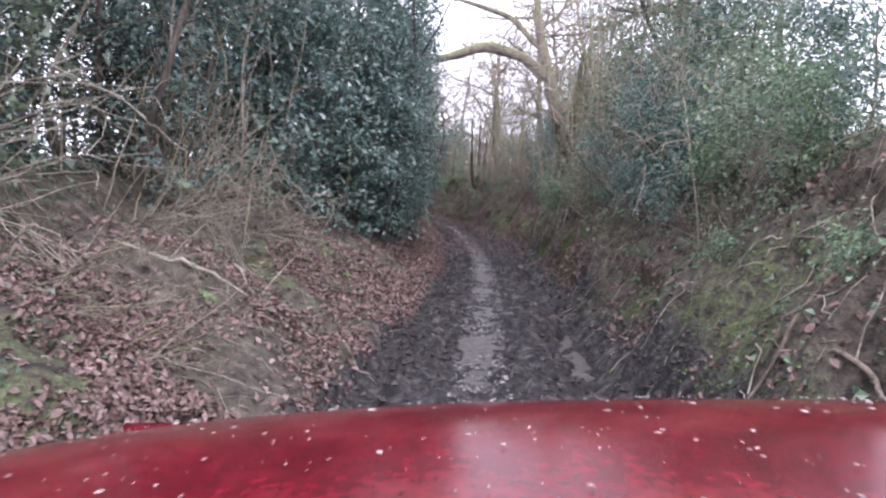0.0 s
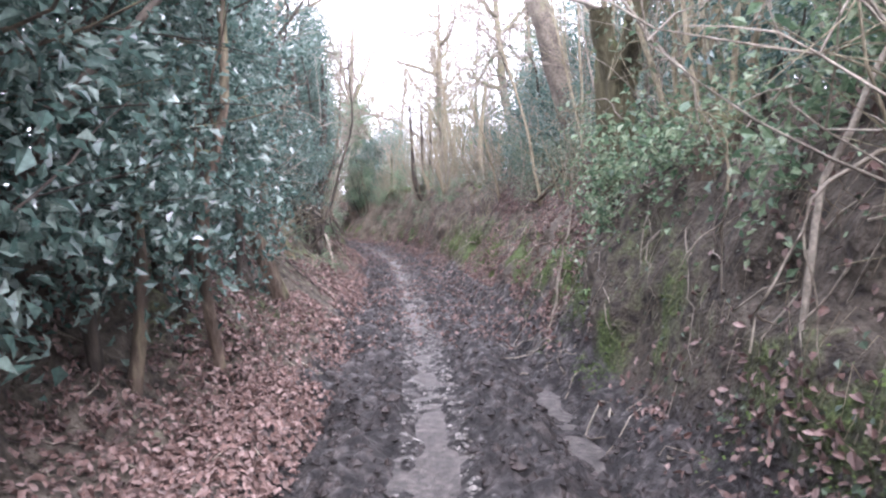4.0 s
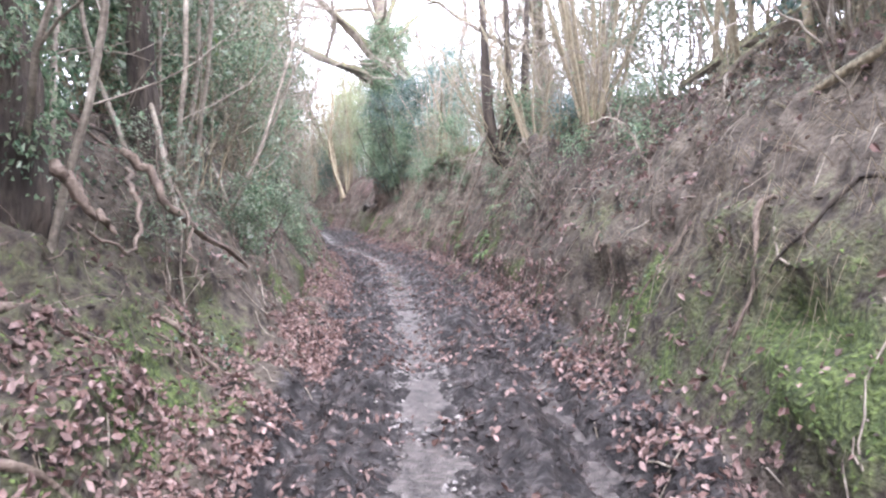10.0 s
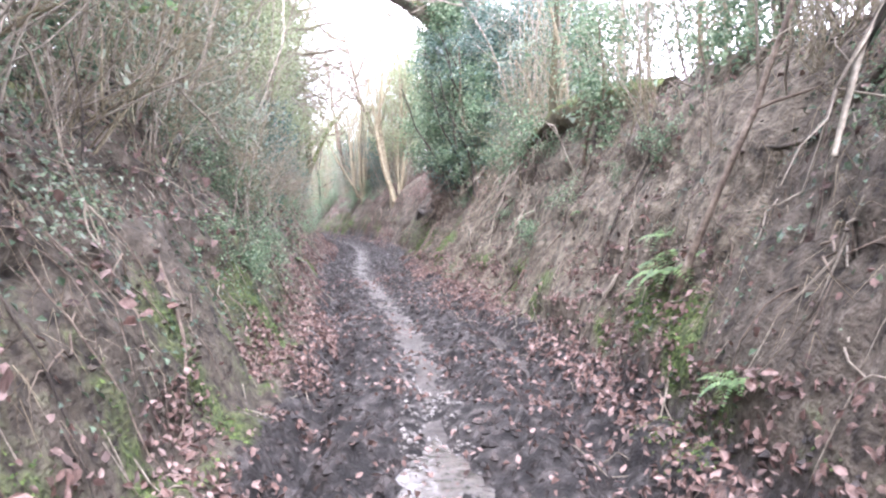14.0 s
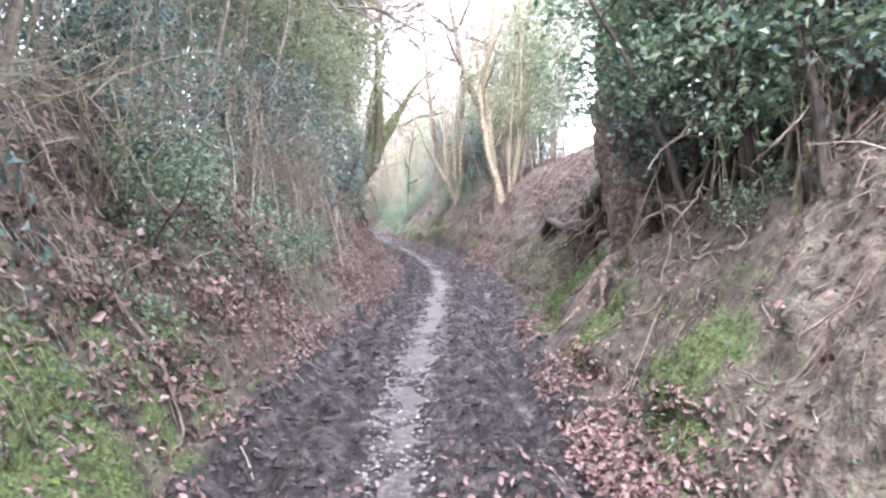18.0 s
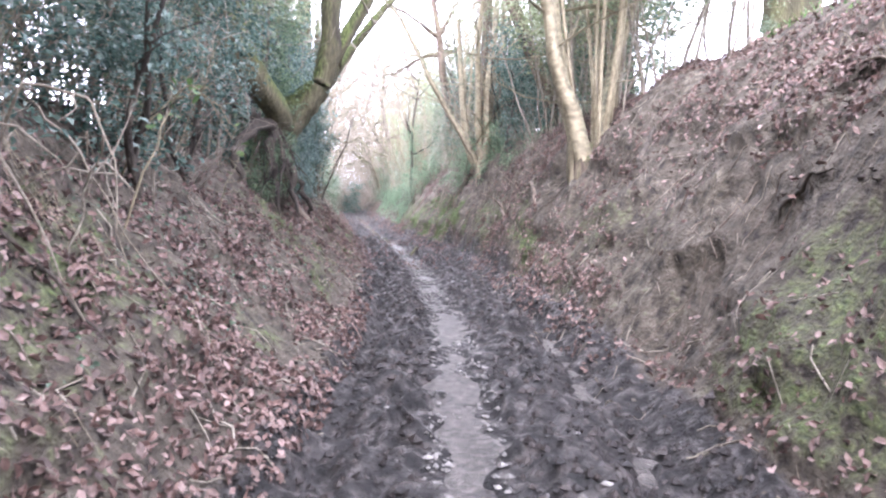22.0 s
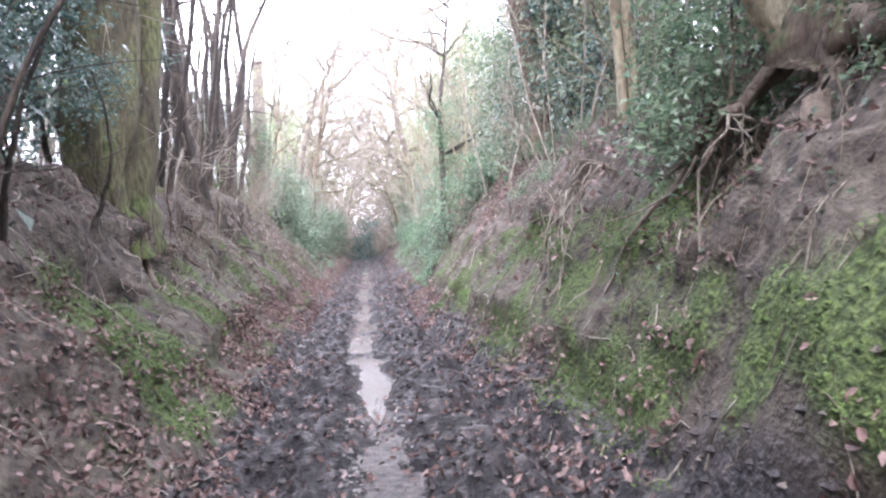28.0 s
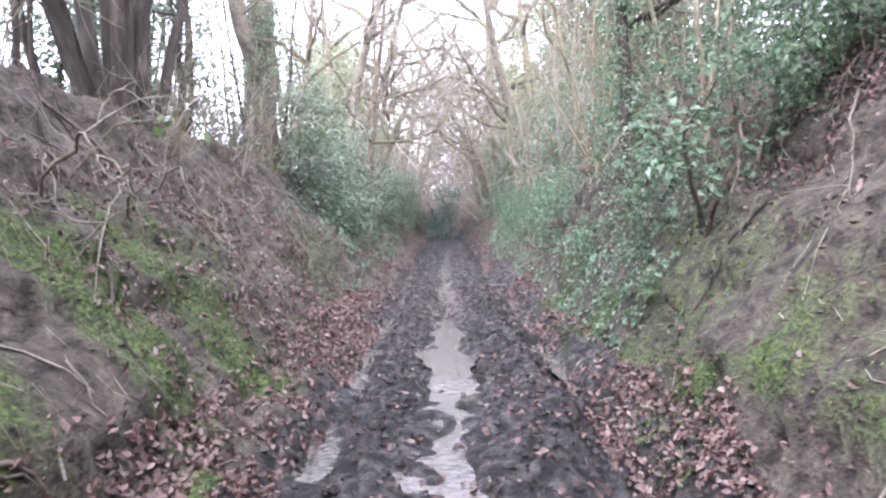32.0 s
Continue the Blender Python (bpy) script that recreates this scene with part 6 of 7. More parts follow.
# winter trees and scrub at the edge of the field
bare_tree(83.5, 10.7, 0, False, 1.25, 0.0, 2)
bare_tree(74.0, 8.8, 1, True, 1.0, 0.1)
bare_tree(71.2, 7.6, 2, True, 0.9, -0.15)
bare_tree(77.5, 9.6, 0, True, 1.0, 0.05)
for s, u, k in ((69.5, 6.0, 1.3), (70.6, 6.5, 1.2), (71.8, 6.9, 1.3), (73.4, 7.4, 1.2)):
    bare_shrub(s, u, k)
row(68.6, 71, 1.2, 5.6, 6.4, 3.3, 4.6, 0.8, False, "airy")

# bare shoots along both bank tops
for k in range(150):
    rng = np.random.RandomState(6000 + k)
    zone = ((1, 13, -1), (9, 18, 1), (20, 36, 1), (22, 36, -1), (36, 66, -1), (36, 60, 1), (36, 60, 1), (66, 78, -1), (84, 100, 1), (94, 112, -1), (102, 124, 1), (38, 66, -1))[k % 12]
    s, side = rng.uniform(zone[0], zone[1]), zone[2]
    top = np.interp(s, *((LEFT_T if side < 0 else RIGHT_T)[:, c] for c in (0, 2)))
    bare_shrub(s, side * (top + rng.uniform(-0.5, 1.3)), rng.uniform(0.55, 1.15), side * rng.uniform(-0.35, 0.1))

# brushwood and low ivy lying on the banks
for k in range(26):
    rng = np.random.RandomState(6500 + k)
    s, side = ((rng.uniform(3, 12), -1), (rng.uniform(64, 71), -1), (rng.uniform(2, 9), 1))[(k % 5) // 2]
    bare_shrub(s, side * rng.uniform(1.9, 3.6), rng.uniform(0.3, 0.6), rng.uniform(0.9, 1.5) * (-1 if k % 2 else 1))
row(60.5, 66, 1.1, -2.1, -1.85, 1.1, 1.7, 0.55, False, "ivy")
row(40, 52, 1.6, -2.2, -1.9, 1.1, 1.7, 0.5, False, "ivy")
row(46, 49.5, 3.0, 2.0, 2.3, 1.0, 1.6, 0.4, False, "ivy")
row(2, 9, 2.2, 2.2, 2.6, 1.4, 1.9, 0.5, False, "ivy")
row(108, 122, 1.8, 2.0, 2.4, 0.9, 1.3, 0.5, False, "ivy")
row(105, 120, 2.4, 1.8, 2.4, 0.8, 1.3, 0.7, False, "bramble")

# scrub clinging to the bank faces
row(37, 43, 1.4, 2.0, 2.8, 1.3, 2.0, 0.7, False, "airy")
row(55.5, 59.5, 1.2, 2.7, 3.3, 2.4, 3.2, 0.7, False, "airy")
row(37, 53, 2.4, -2.4, -1.9, 1.2, 2.0, 0.7, False, "airy")
row(22, 36, 1.4, 2.7, 3.4, 1.9, 2.5, 0.9, False, "airy")
for k in range(60):
    rng = np.random.RandomState(6800 + k)
    zone = ((37, 62, 1), (37, 62, -1), (64, 72, -1), (2, 16, 1), (84, 96, 1), (24, 36, 1), (24, 36, -1), (96, 108, -1), (46, 60, 1), (104, 120, 1))[k % 10]
    s, side = rng.uniform(zone[0], zone[1]), zone[2]
    foot, top = (np.interp(s, *((LEFT_T if side < 0 else RIGHT_T)[:, c] for c in (0, j))) for j in (1, 2))
    bare_shrub(s, side * (foot + (top - foot) * rng.uniform(0.45, 1.0)), rng.uniform(0.25, 0.55), -side * rng.uniform(-1.2, 0.6))

hero_tree("stump", "short dark mossy stump among fallen leaves", [(23.5, -2.3, 0.6), (23.45, -2.4, 1.2), (23.4, -2.45, 1.7), (23.4, -2.45, 1.8)], [0.16, 0.12, 0.12, 0.04], M_BARK_DARK, roots=[(((23.5, -2.3), (23.6, -1.9), (23.8, -1.7)), 0.05)], wild=0.25, seed=41)
for k in range(60):
    rng = np.random.RandomState(7100 + k)
    s, side = ((rng.uniform(56, 68), -1), (rng.uniform(60, 64.5), 1), (rng.uniform(36, 54), -1))[k % 3]
    foot, top = (np.interp(s, *((LEFT_T if side < 0 else RIGHT_T)[:, c] for c in (0, j))) for j in (1, 2))
    bare_shrub(s, side * (foot + (top - foot) * rng.uniform(0.6, 1.4)), rng.uniform(0.4, 1.0), -side * rng.uniform(-0.3, 0.6))


def hanging_roots(s, u, z, wide, count, seed):
    """A curtain of thin roots under a tree that the bank has left hanging."""
    rng = np.random.RandomState(seed)
    runs = []
    side = 1 if u > 0 else -1
    for _ in range(count):
        s1, u1 = s + rng.normal(0, wide), u + rng.normal(0, 0.12)
        p = point(s1, u1, z + rng.uniform(-0.35, 0.2))
        q = wander(p, across(s, -side * rng.uniform(-0.2, 0.5), rng.normal(0, 0.5)) + [0, 0, -1.0], rng.uniform(0.4, 1.1), 8, 0.22, rng, -0.06)
        runs.append((q, np.linspace(rng.uniform(0.006, 0.02), 0.003, 9)))
    b = point(s, u, z)
    v, f = tubes(runs, 4, 0.1, seed)
    ob = new("hanging_roots", np_mesh("hanging_roots", v - b, f, M_ROOT if seed % 2 else M_BARK_DARK, True))
    ob.location = b.tolist()
    return tagged(ob, "curtain of thin roots hanging from the undercut bank", "roots", "", "stuff")


for k, (s, u, z, wide, count) in enumerate(((79.4, -2.5, 2.3, 0.5, 26), (45.1, 2.2, 1.9, 0.35, 30), (44.3, -2.2, 1.9, 0.6, 30), (90.2, 2.3, 2.2, 0.45, 13), (28.0, -1.9, 1.5, 0.4, 22), (14.0, 2.25, 1.8, 0.4, 16), (31.9, -1.8, 1.5, 0.4, 24), (66.6, 2.5, 1.7, 0.4, 22), (100.4, -2.5, 2.1, 0.9, 40), (96, -2.4, 1.9, 0.9, 26), (88, 2.3, 2.0, 0.5, 8), (55, 2.6, 2.7, 0.8, 24), (27.3, 3.1, 2.2, 0.5, 16))):
    hanging_roots(s, u, z, wide, count, 7300 + k)



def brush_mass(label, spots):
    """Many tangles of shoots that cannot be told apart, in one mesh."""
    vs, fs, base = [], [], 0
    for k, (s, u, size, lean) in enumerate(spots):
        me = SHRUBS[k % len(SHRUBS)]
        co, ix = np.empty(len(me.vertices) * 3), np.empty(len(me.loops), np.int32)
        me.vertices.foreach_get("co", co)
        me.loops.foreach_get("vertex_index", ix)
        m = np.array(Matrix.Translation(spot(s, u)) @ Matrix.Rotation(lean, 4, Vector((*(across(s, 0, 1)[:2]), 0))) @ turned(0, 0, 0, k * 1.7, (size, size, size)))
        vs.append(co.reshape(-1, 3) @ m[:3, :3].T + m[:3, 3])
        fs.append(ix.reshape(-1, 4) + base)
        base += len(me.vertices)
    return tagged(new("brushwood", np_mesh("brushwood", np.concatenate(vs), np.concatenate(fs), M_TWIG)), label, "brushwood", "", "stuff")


# twiggy thicket where the far lane bends away; pale twigs imitate haze
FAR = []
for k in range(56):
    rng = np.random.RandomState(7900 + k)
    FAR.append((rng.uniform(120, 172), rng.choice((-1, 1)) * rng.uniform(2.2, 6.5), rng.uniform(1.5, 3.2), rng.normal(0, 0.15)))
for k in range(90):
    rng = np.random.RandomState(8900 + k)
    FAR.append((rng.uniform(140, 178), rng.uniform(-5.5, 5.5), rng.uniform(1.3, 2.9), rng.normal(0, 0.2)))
brush_mass("twiggy winter thicket imitating haze where the lane bends away", FAR)
for s, u in ((124.5, 2.8), (128.5, 3.0), (132, 2.7), (136, 2.9), (140.5, 2.6), (134, -3.4)):
    coppice(s, u, 8, STEMS_HAZEL, 1.1, 1.2, side=0.2, stool=0.24)
# more leafless trees; their pale twigs add to the imitated haze
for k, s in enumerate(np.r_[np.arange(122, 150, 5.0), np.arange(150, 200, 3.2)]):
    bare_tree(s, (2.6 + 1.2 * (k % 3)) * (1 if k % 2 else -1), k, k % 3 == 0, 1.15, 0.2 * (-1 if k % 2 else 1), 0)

NEAR = []
for k in range(18):
    rng = np.random.RandomState(6950 + k)
    NEAR.append((rng.uniform(2.5, 12), -rng.uniform(2.4, 4.6), rng.uniform(0.35, 0.8), rng.uniform(0.7, 1.5) * (-1 if k % 3 else 1)))
brush_mass("grey dead brushwood lying over the leafy bank", NEAR)


def root_line(path, r, label, mat=M_ROOT, seed=1):
    """One thick bare root along a line (s, u, z)."""
    rng = np.random.RandomState(seed)
    q, _ = trunk_runs(path, [1] * len(path), n=18)
    q[1:-1] += rng.normal(0, 0.015, (16, 3))
    v, f = tubes([(q - q[0], r * np.r_[0.7, np.linspace(1, 0.45, 16), 0.08])], 8, 0.16, seed)
    ob = new("exposed_root", np_mesh("exposed_root", v, f, mat, True))
    ob.location = q[0].tolist()
    return tagged(ob, label, "root", "exposed roots")


root_line([(36.4, -2.2, 1.95), (36.45, -2.0, 1.8), (36.45, -1.9, 1.52), (36.8, -1.8, 1.34), (37.6, -1.65, 1.07), (37.9, -1.6, 0.9)], 0.042, "thick grey root snaking down the dark bank", seed=1)
root_line([(35.1, -2.1, 1.8), (35.15, -1.95, 1.55), (35.2, -1.8, 1.35)], 0.045, "short pale root end on the dark bank", M_ROOT, 2)
root_line([(36.2, -2.1, 1.8), (35.8, -1.9, 1.6), (35.6, -1.8, 1.3), (35.3, -1.8, 1.25), (35.0, -1.9, 1.4)], 0.02, "thin looping root on the dark bank", M_ROOT, 3)
root_line([(37.0, -2.0, 1.7), (36.6, -1.8, 1.5), (36.3, -1.7, 1.2), (36.2, -1.6, 0.9)], 0.015, "thin looping root on the dark bank", M_ROOT, 4)
hero_tree("gnarled_tree", "dark leaning trunk above the bare roots", [(35.4, -2.6, 1.0), (35.45, -2.45, 1.7), (35.5, -2.45, 2.2), (35.6, -2.6, 2.9), (35.7, -2.7, 5.5)], [0.2, 0.13, 0.11, 0.1, 0.04], M_BARK_DARK, wild=0.25, twigs=3, seed=45, ivy=[((35.5, -2.45, 2.0 + 0.6 * k), (0.5, 0.5, 0.8), CLUMPS_IVY) for k in range(3)])
hero_tree("gnarled_tree", "dark slender trunk wound with ivy on the bank", [(38.0, -2.6, 1.4), (37.9, -2.5, 2.2), (37.9, -2.5, 3.2), (38.0, -2.6, 6)], [0.16, 0.12, 0.11, 0.04], M_BARK_DARK, wild=0.2, twigs=3, seed=46)
hero_tree("overhanging_log", "pale mossy bough lying along the bank top", [(38.3, 2.85, 2.65), (37.5, 3.0, 2.8), (36.5, 3.05, 2.86), (35.4, 3.15, 2.95), (34.0, 3.5, 3.1)], [0.02, 0.06, 0.085, 0.11, 0.12], M_OAK, [([(36.6, 3.05, 2.85), (37.0, 2.8, 2.6), (37.4, 2.6, 2.35)], [0.05, 0.04, 0.01])], group="fallen wood", wild=0.2, twigs=2, seed=47, bough=0.8)

# low growth and a hedge stump on the last banks
row(101.5, 107, 1.9, 3.0, 3.5, 2.1, 2.6, 0.7, False, "ivy")
row(101.5, 107, 2.0, 2.3, 2.9, 1.7, 2.3, 0.8, False, "bramble")
holly(113.4, -2.3, 0.9, 1.6, 0.9, False, "bramble")
holly(114.6, -2.4, 0.9, 1.7, 0.9, False, "hedge")
coppice(110.6, 2.75, 15, STEMS_HAZEL, 1.05, 1.0, side=0.3, stool=0.36, label="cut hedge stump with pale upright shoots")

# thin leafy tops that close the lane overhead
row(91, 106, 1.8, 3.3, 4.4, 3.0, 6.0, 1.7, False, "airy")
row(84, 97, 2.0, -4.6, -3.7, 4.0, 7.0, 1.9, False, "airy")
row(87, 93, 2.2, -4.0, -3.4, 4.0, 6.0, 1.5)
row(83, 90, 2.0, 3.6, 4.6, 3.2, 5.5, 1.6, False, "airy")

# ---- roots, twigs and small plants on the banks ----


def creep(rng, s, u, head, step, n, turn):
    """Lane places of a line that wanders over the face of a bank; head 0 runs straight down."""
    side, out = (1 if u > 0 else -1), []
    for _ in range(n):
        out.append((s, u))
        s, u = s + step * math.sin(head), u - side * step * 0.7 * math.cos(head)
        if u * side < 1.3:
            head = math.copysign(1.5, head)
        head = head * 0.96 + rng.normal(0, turn)
    return np.array(out)


def exposed_root(s, u, r, seed):
    rng = np.random.RandomState(seed)
    n = 15
    w = creep(rng, s, u, rng.normal(0, 0.9), rng.uniform(0.05, 0.11), n, 0.33)
    t = np.linspace(0, 1, n)
    q = place(w[:, 0], w[:, 1])
    for _ in range(2):
        q[1:-1] = (q[:-2] + 2 * q[1:-1] + q[2:]) / 4
    q[:, 2] += r * 0.5 + rng.uniform(0.0, 0.09) * np.sin(t * np.pi) + rng.normal(0, 0.008, n)
    q[0, 2] -= 0.08
    q[-1, 2] -= 0.06
    runs = [(q, r * np.r_[0.1, 0.7, np.linspace(1, 0.35, n - 3), 0.05])]
    for _ in range(rng.randint(0, 3)):
        i = rng.randint(3, n - 3)
        k = creep(rng, w[i, 0], w[i, 1], rng.normal(0, 1.2), 0.07, 7, 0.4)
        e = place(k[:, 0], k[:, 1], 0.01)
        e[0] = q[i]
        runs.append((e, np.linspace(r * 0.5, r * 0.1, 7)))
    b = Vector(q[0].tolist())
    v, f = tubes(runs, 6, 0.12, seed)
    ob = new("exposed_root", np_mesh("exposed_root", v - np.array(b), f, M_ROOT if seed % 3 else M_BARK_DARK, True))
    ob.location = b
    return tagged(ob, "bare twisting root hanging out of the bank", "root", "exposed roots")


ROOTS = [(22, 32, -1, 14, 0.9), (32, 44, -1, 34, 1.0), (44, 62, -1, 30, 0.8), (66, 92, -1, 20, 0.9), (92, 112, -1, 34, 1.0), (1, 20, 1, 16, 0.7), (22, 47, 1, 34, 0.8), (47, 62, 1, 26, 0.8), (66, 86, 1, 44, 0.9), (82, 92, 1, 26, 1.0), (92, 110, 1, 20, 0.8)]
seed = 500
for s0, s1, side, count, k in ROOTS:
    rng = np.random.RandomState(seed)
    for _ in range(count):
        s = rng.uniform(s0, s1)
        top = np.interp(s, *((LEFT_T if side < 0 else RIGHT_T)[:, c] for c in (0, 2)))
        foot = np.interp(s, *((LEFT_T if side < 0 else RIGHT_T)[:, c] for c in (0, 1)))
        a = rng.uniform(0.25, 1.05)
        u0 = foot + (top - foot) * a
        seed += 1
        exposed_root(s, side * u0, rng.uniform(0.006, 0.15 ** 0.5) ** 2 * 0.15 * k + 0.006, seed)


def bramble(s, u, out, tall, seed, mat=M_TWIG, leafy=0):
    """An arching bare shoot, with a few leaves if leafy."""
    rng = np.random.RandomState(seed)
    b = place(s, u)
    n = 14
    t = np.linspace(0, 1, n)[:, None]
    way = across(s, out, rng.uniform(-0.8, 0.8))
    q = t * way + np.array([0, 0, 1.0]) * (tall * np.sin(t * 2.4)) + np.cumsum(rng.normal(0, 0.02, (n, 3)), 0)
    q[0] = (0, 0, -0.05)
    runs = [(q, np.linspace(0.011, 0.004, n))]
    for _ in range(3):
        i = rng.randint(4, n)
        w = wander(q[i], rng.normal(0, 1, 3) + [0, 0, 0.2], 0.5, 4, 0.2, rng)
        runs.append((w, np.linspace(0.005, 0.002, 5)))
    ob = new("bramble_shoot", tube_mesh("bramble_shoot", runs, mat, 4, 0, seed))
    ob.location = b
    if leafy:
        i = rng.randint(4, n, leafy)
        v, f = long_leaves(q[i] + rng.normal(0, 0.06, (leafy, 3)), rng.normal(0, 0.5, (leafy, 3)) + [0, 0, 1], 0.09, rng, 0.2, 0.65)
        part("leaves", np_mesh("leaves", v, f, M_FRESH if seed % 2 else M_IVY), ob)
    return tagged(ob, "arching pale bramble shoot growing from the bank", "bramble", "brambles")


for k in range(150):
    rng = np.random.RandomState(2000 + k)
    zone = ((0, 13, -1), (0, 10, 1), (12, 20, 1), (38, 66, -1), (44, 64, 1), (66, 76, -1), (86, 100, 1), (30, 44, 1), (104, 116, 1), (94, 106, -1))[k % 10]
    s, side = rng.uniform(zone[0], zone[1]), zone[2]
    foot, top = (np.interp(s, *((LEFT_T if side < 0 else RIGHT_T)[:, c] for c in (0, j))) for j in (1, 2))
    u = side * (foot + (top - foot) * rng.uniform(0.45, 1.1))
    bramble(s, u, -side * rng.uniform(0.1, 0.9), rng.uniform(0.3, 1.3), 2000 + k, M_TWIG if k % 3 else M_HAZEL, 0 if k % 3 else 7)


def fallen_branch(pts, r, label="bare fallen branch caught on the bank", mat=M_TWIG, seed=1, forks=2):
    rng = np.random.RandomState(seed)
    k = np.array([place(s, u, up) for s, u, up in pts])
    t = np.linspace(0, len(k) - 1, 14)
    i = np.arange(len(k))
    q = np.stack([np.interp(t, i, k[:, c]) for c in range(3)], 1) + rng.normal(0, 0.012, (14, 3))
    runs = [(q, r * np.r_[0.3, 0.8, np.linspace(1, 0.5, 11), 0.1])]
    for _ in range(forks):
        j = rng.randint(4, 12)
        w = wander(q[j], rng.normal(0, 0.6, 3) + (q[j + 1] - q[j]) / np.linalg.norm(q[j + 1] - q[j]), 0.6, 5, 0.12, rng)
        runs.append((w, np.linspace(r * 0.5, r * 0.15, 6)))
    v, f = tubes(runs, 6, 0.1, seed)
    ob = new("fallen_branch", np_mesh("fallen_branch", v - q[0], f, mat, True))
    ob.location = q[0].tolist()
    return tagged(ob, label, "branch", "fallen branches")


fallen_branch([(9.0, -3.4, 0.0), (8.2, -3.6, 0.7), (7.6, -4.0, 1.1), (7.2, -4.6, 1.1)], 0.022, "pale dead branch arching over the bank", seed=3)
fallen_branch([(7.5, -2.9, 0.02), (6.8, -2.4, 0.08), (6.4, -2.1, 0.05), (6.9, -1.7, 0.03)], 0.02, seed=4)
fallen_branch([(5.6, -2.9, 0.02), (5.9, -2.4, 0.12), (6.1, -2.1, 0.05)], 0.025, seed=5)
fallen_branch([(24.9, 1.6, 0.03), (25.6, 2.1, 0.05), (26.2, 2.5, 0.03)], 0.018, seed=6)
fallen_branch([(15.2, 1.6, 0.02), (15.25, 1.7, 0.4), (15.0, 2.0, 0.7), (14.8, 2.3, 0.9)], 0.02, "forked pale branch propped against the bank", seed=7)
fallen_branch([(20.1, 1.45, 0.0), (20.15, 1.6, 0.5), (20.2, 1.75, 1.1)], 0.018, "pale stick leaning on the mossy bank", seed=8, forks=0)
fallen_branch([(27.2, 2.7, 0.15), (26.4, 2.6, 0.3), (25.4, 2.9, 0.35), (24.2, 3.3, 0.3), (22.8, 3.6, 0.35)], 0.045, "long grey branch lying along the bank top", M_BARK, 9, 3)
fallen_branch([(31.0, 2.0, 0.03), (31.8, 1.8, 0.06), (32.4, 1.9, 0.03)], 0.02, seed=10)
fallen_branch([(66.5, -1.9, 0.02), (67.6, -2.3, 0.5), (68.8, -2.8, 0.9), (70, -3.2, 1.2)], 0.025, "long dry stem leaning out of the bank", seed=11, forks=3)
fallen_branch([(67.8, -1.6, 0.02), (68.6, -2.2, 0.5), (69.6, -2.7, 0.9)], 0.02, "long dry stem leaning out of the bank", seed=12, forks=3)
fallen_branch([(65.0, -1.7, 0.02), (65.6, -2.1, 0.7), (66.2, -2.5, 1.3)], 0.018, "long dry stem leaning out of the bank", M_HAZEL, 13, 2)
fallen_branch([(86.1, 0.12, 0.02), (86.6, 0.3, 0.05), (87.0, 0.42, 0.05)], 0.035, "broken stick lying in the mud", M_BARK, 14, 1)
fallen_branch([(76.4, 2.4, 0.03), (76.9, 2.7, 0.04), (77.3, 2.9, 0.03)], 0.05, "dark broken log on the slope", M_BARK_DARK, 15, 0)
fallen_branch([(104.2, 2.2, 0.03), (104.6, 2.6, 0.06), (105.0, 3.1, 0.03)], 0.035, "brown stick lying down the bank", M_BARK, 16, 0)
fallen_branch([(47.5, 1.6, 0.0), (47.3, 1.8, 0.4), (47.1, 2.1, 0.8), (47.0, 2.4, 1.2)], 0.028, "pale hanging root stem on the bank", M_ROOT, 17, 1)
fallen_branch([(49.0, 1.55, 0.02), (48.9, 1.7, 0.3), (48.8, 1.85, 0.55)], 0.02, seed=18, forks=0)
fallen_branch([(82.6, 1.75, 0.03), (83.4, 1.9, 0.05), (84.4, 2.05, 0.05), (85.2, 2.2, 0.03)], 0.045, "thick root crossing the mossy bank", M_ROOT, 19, 3)
fallen_branch([(80.4, 2.0, 0.03), (81.4, 2.15, 0.08), (82.3, 2.1, 0.05), (83.2, 2.0, 0.03)], 0.045, "thick root crossing the mossy bank", M_ROOT, 20, 3)


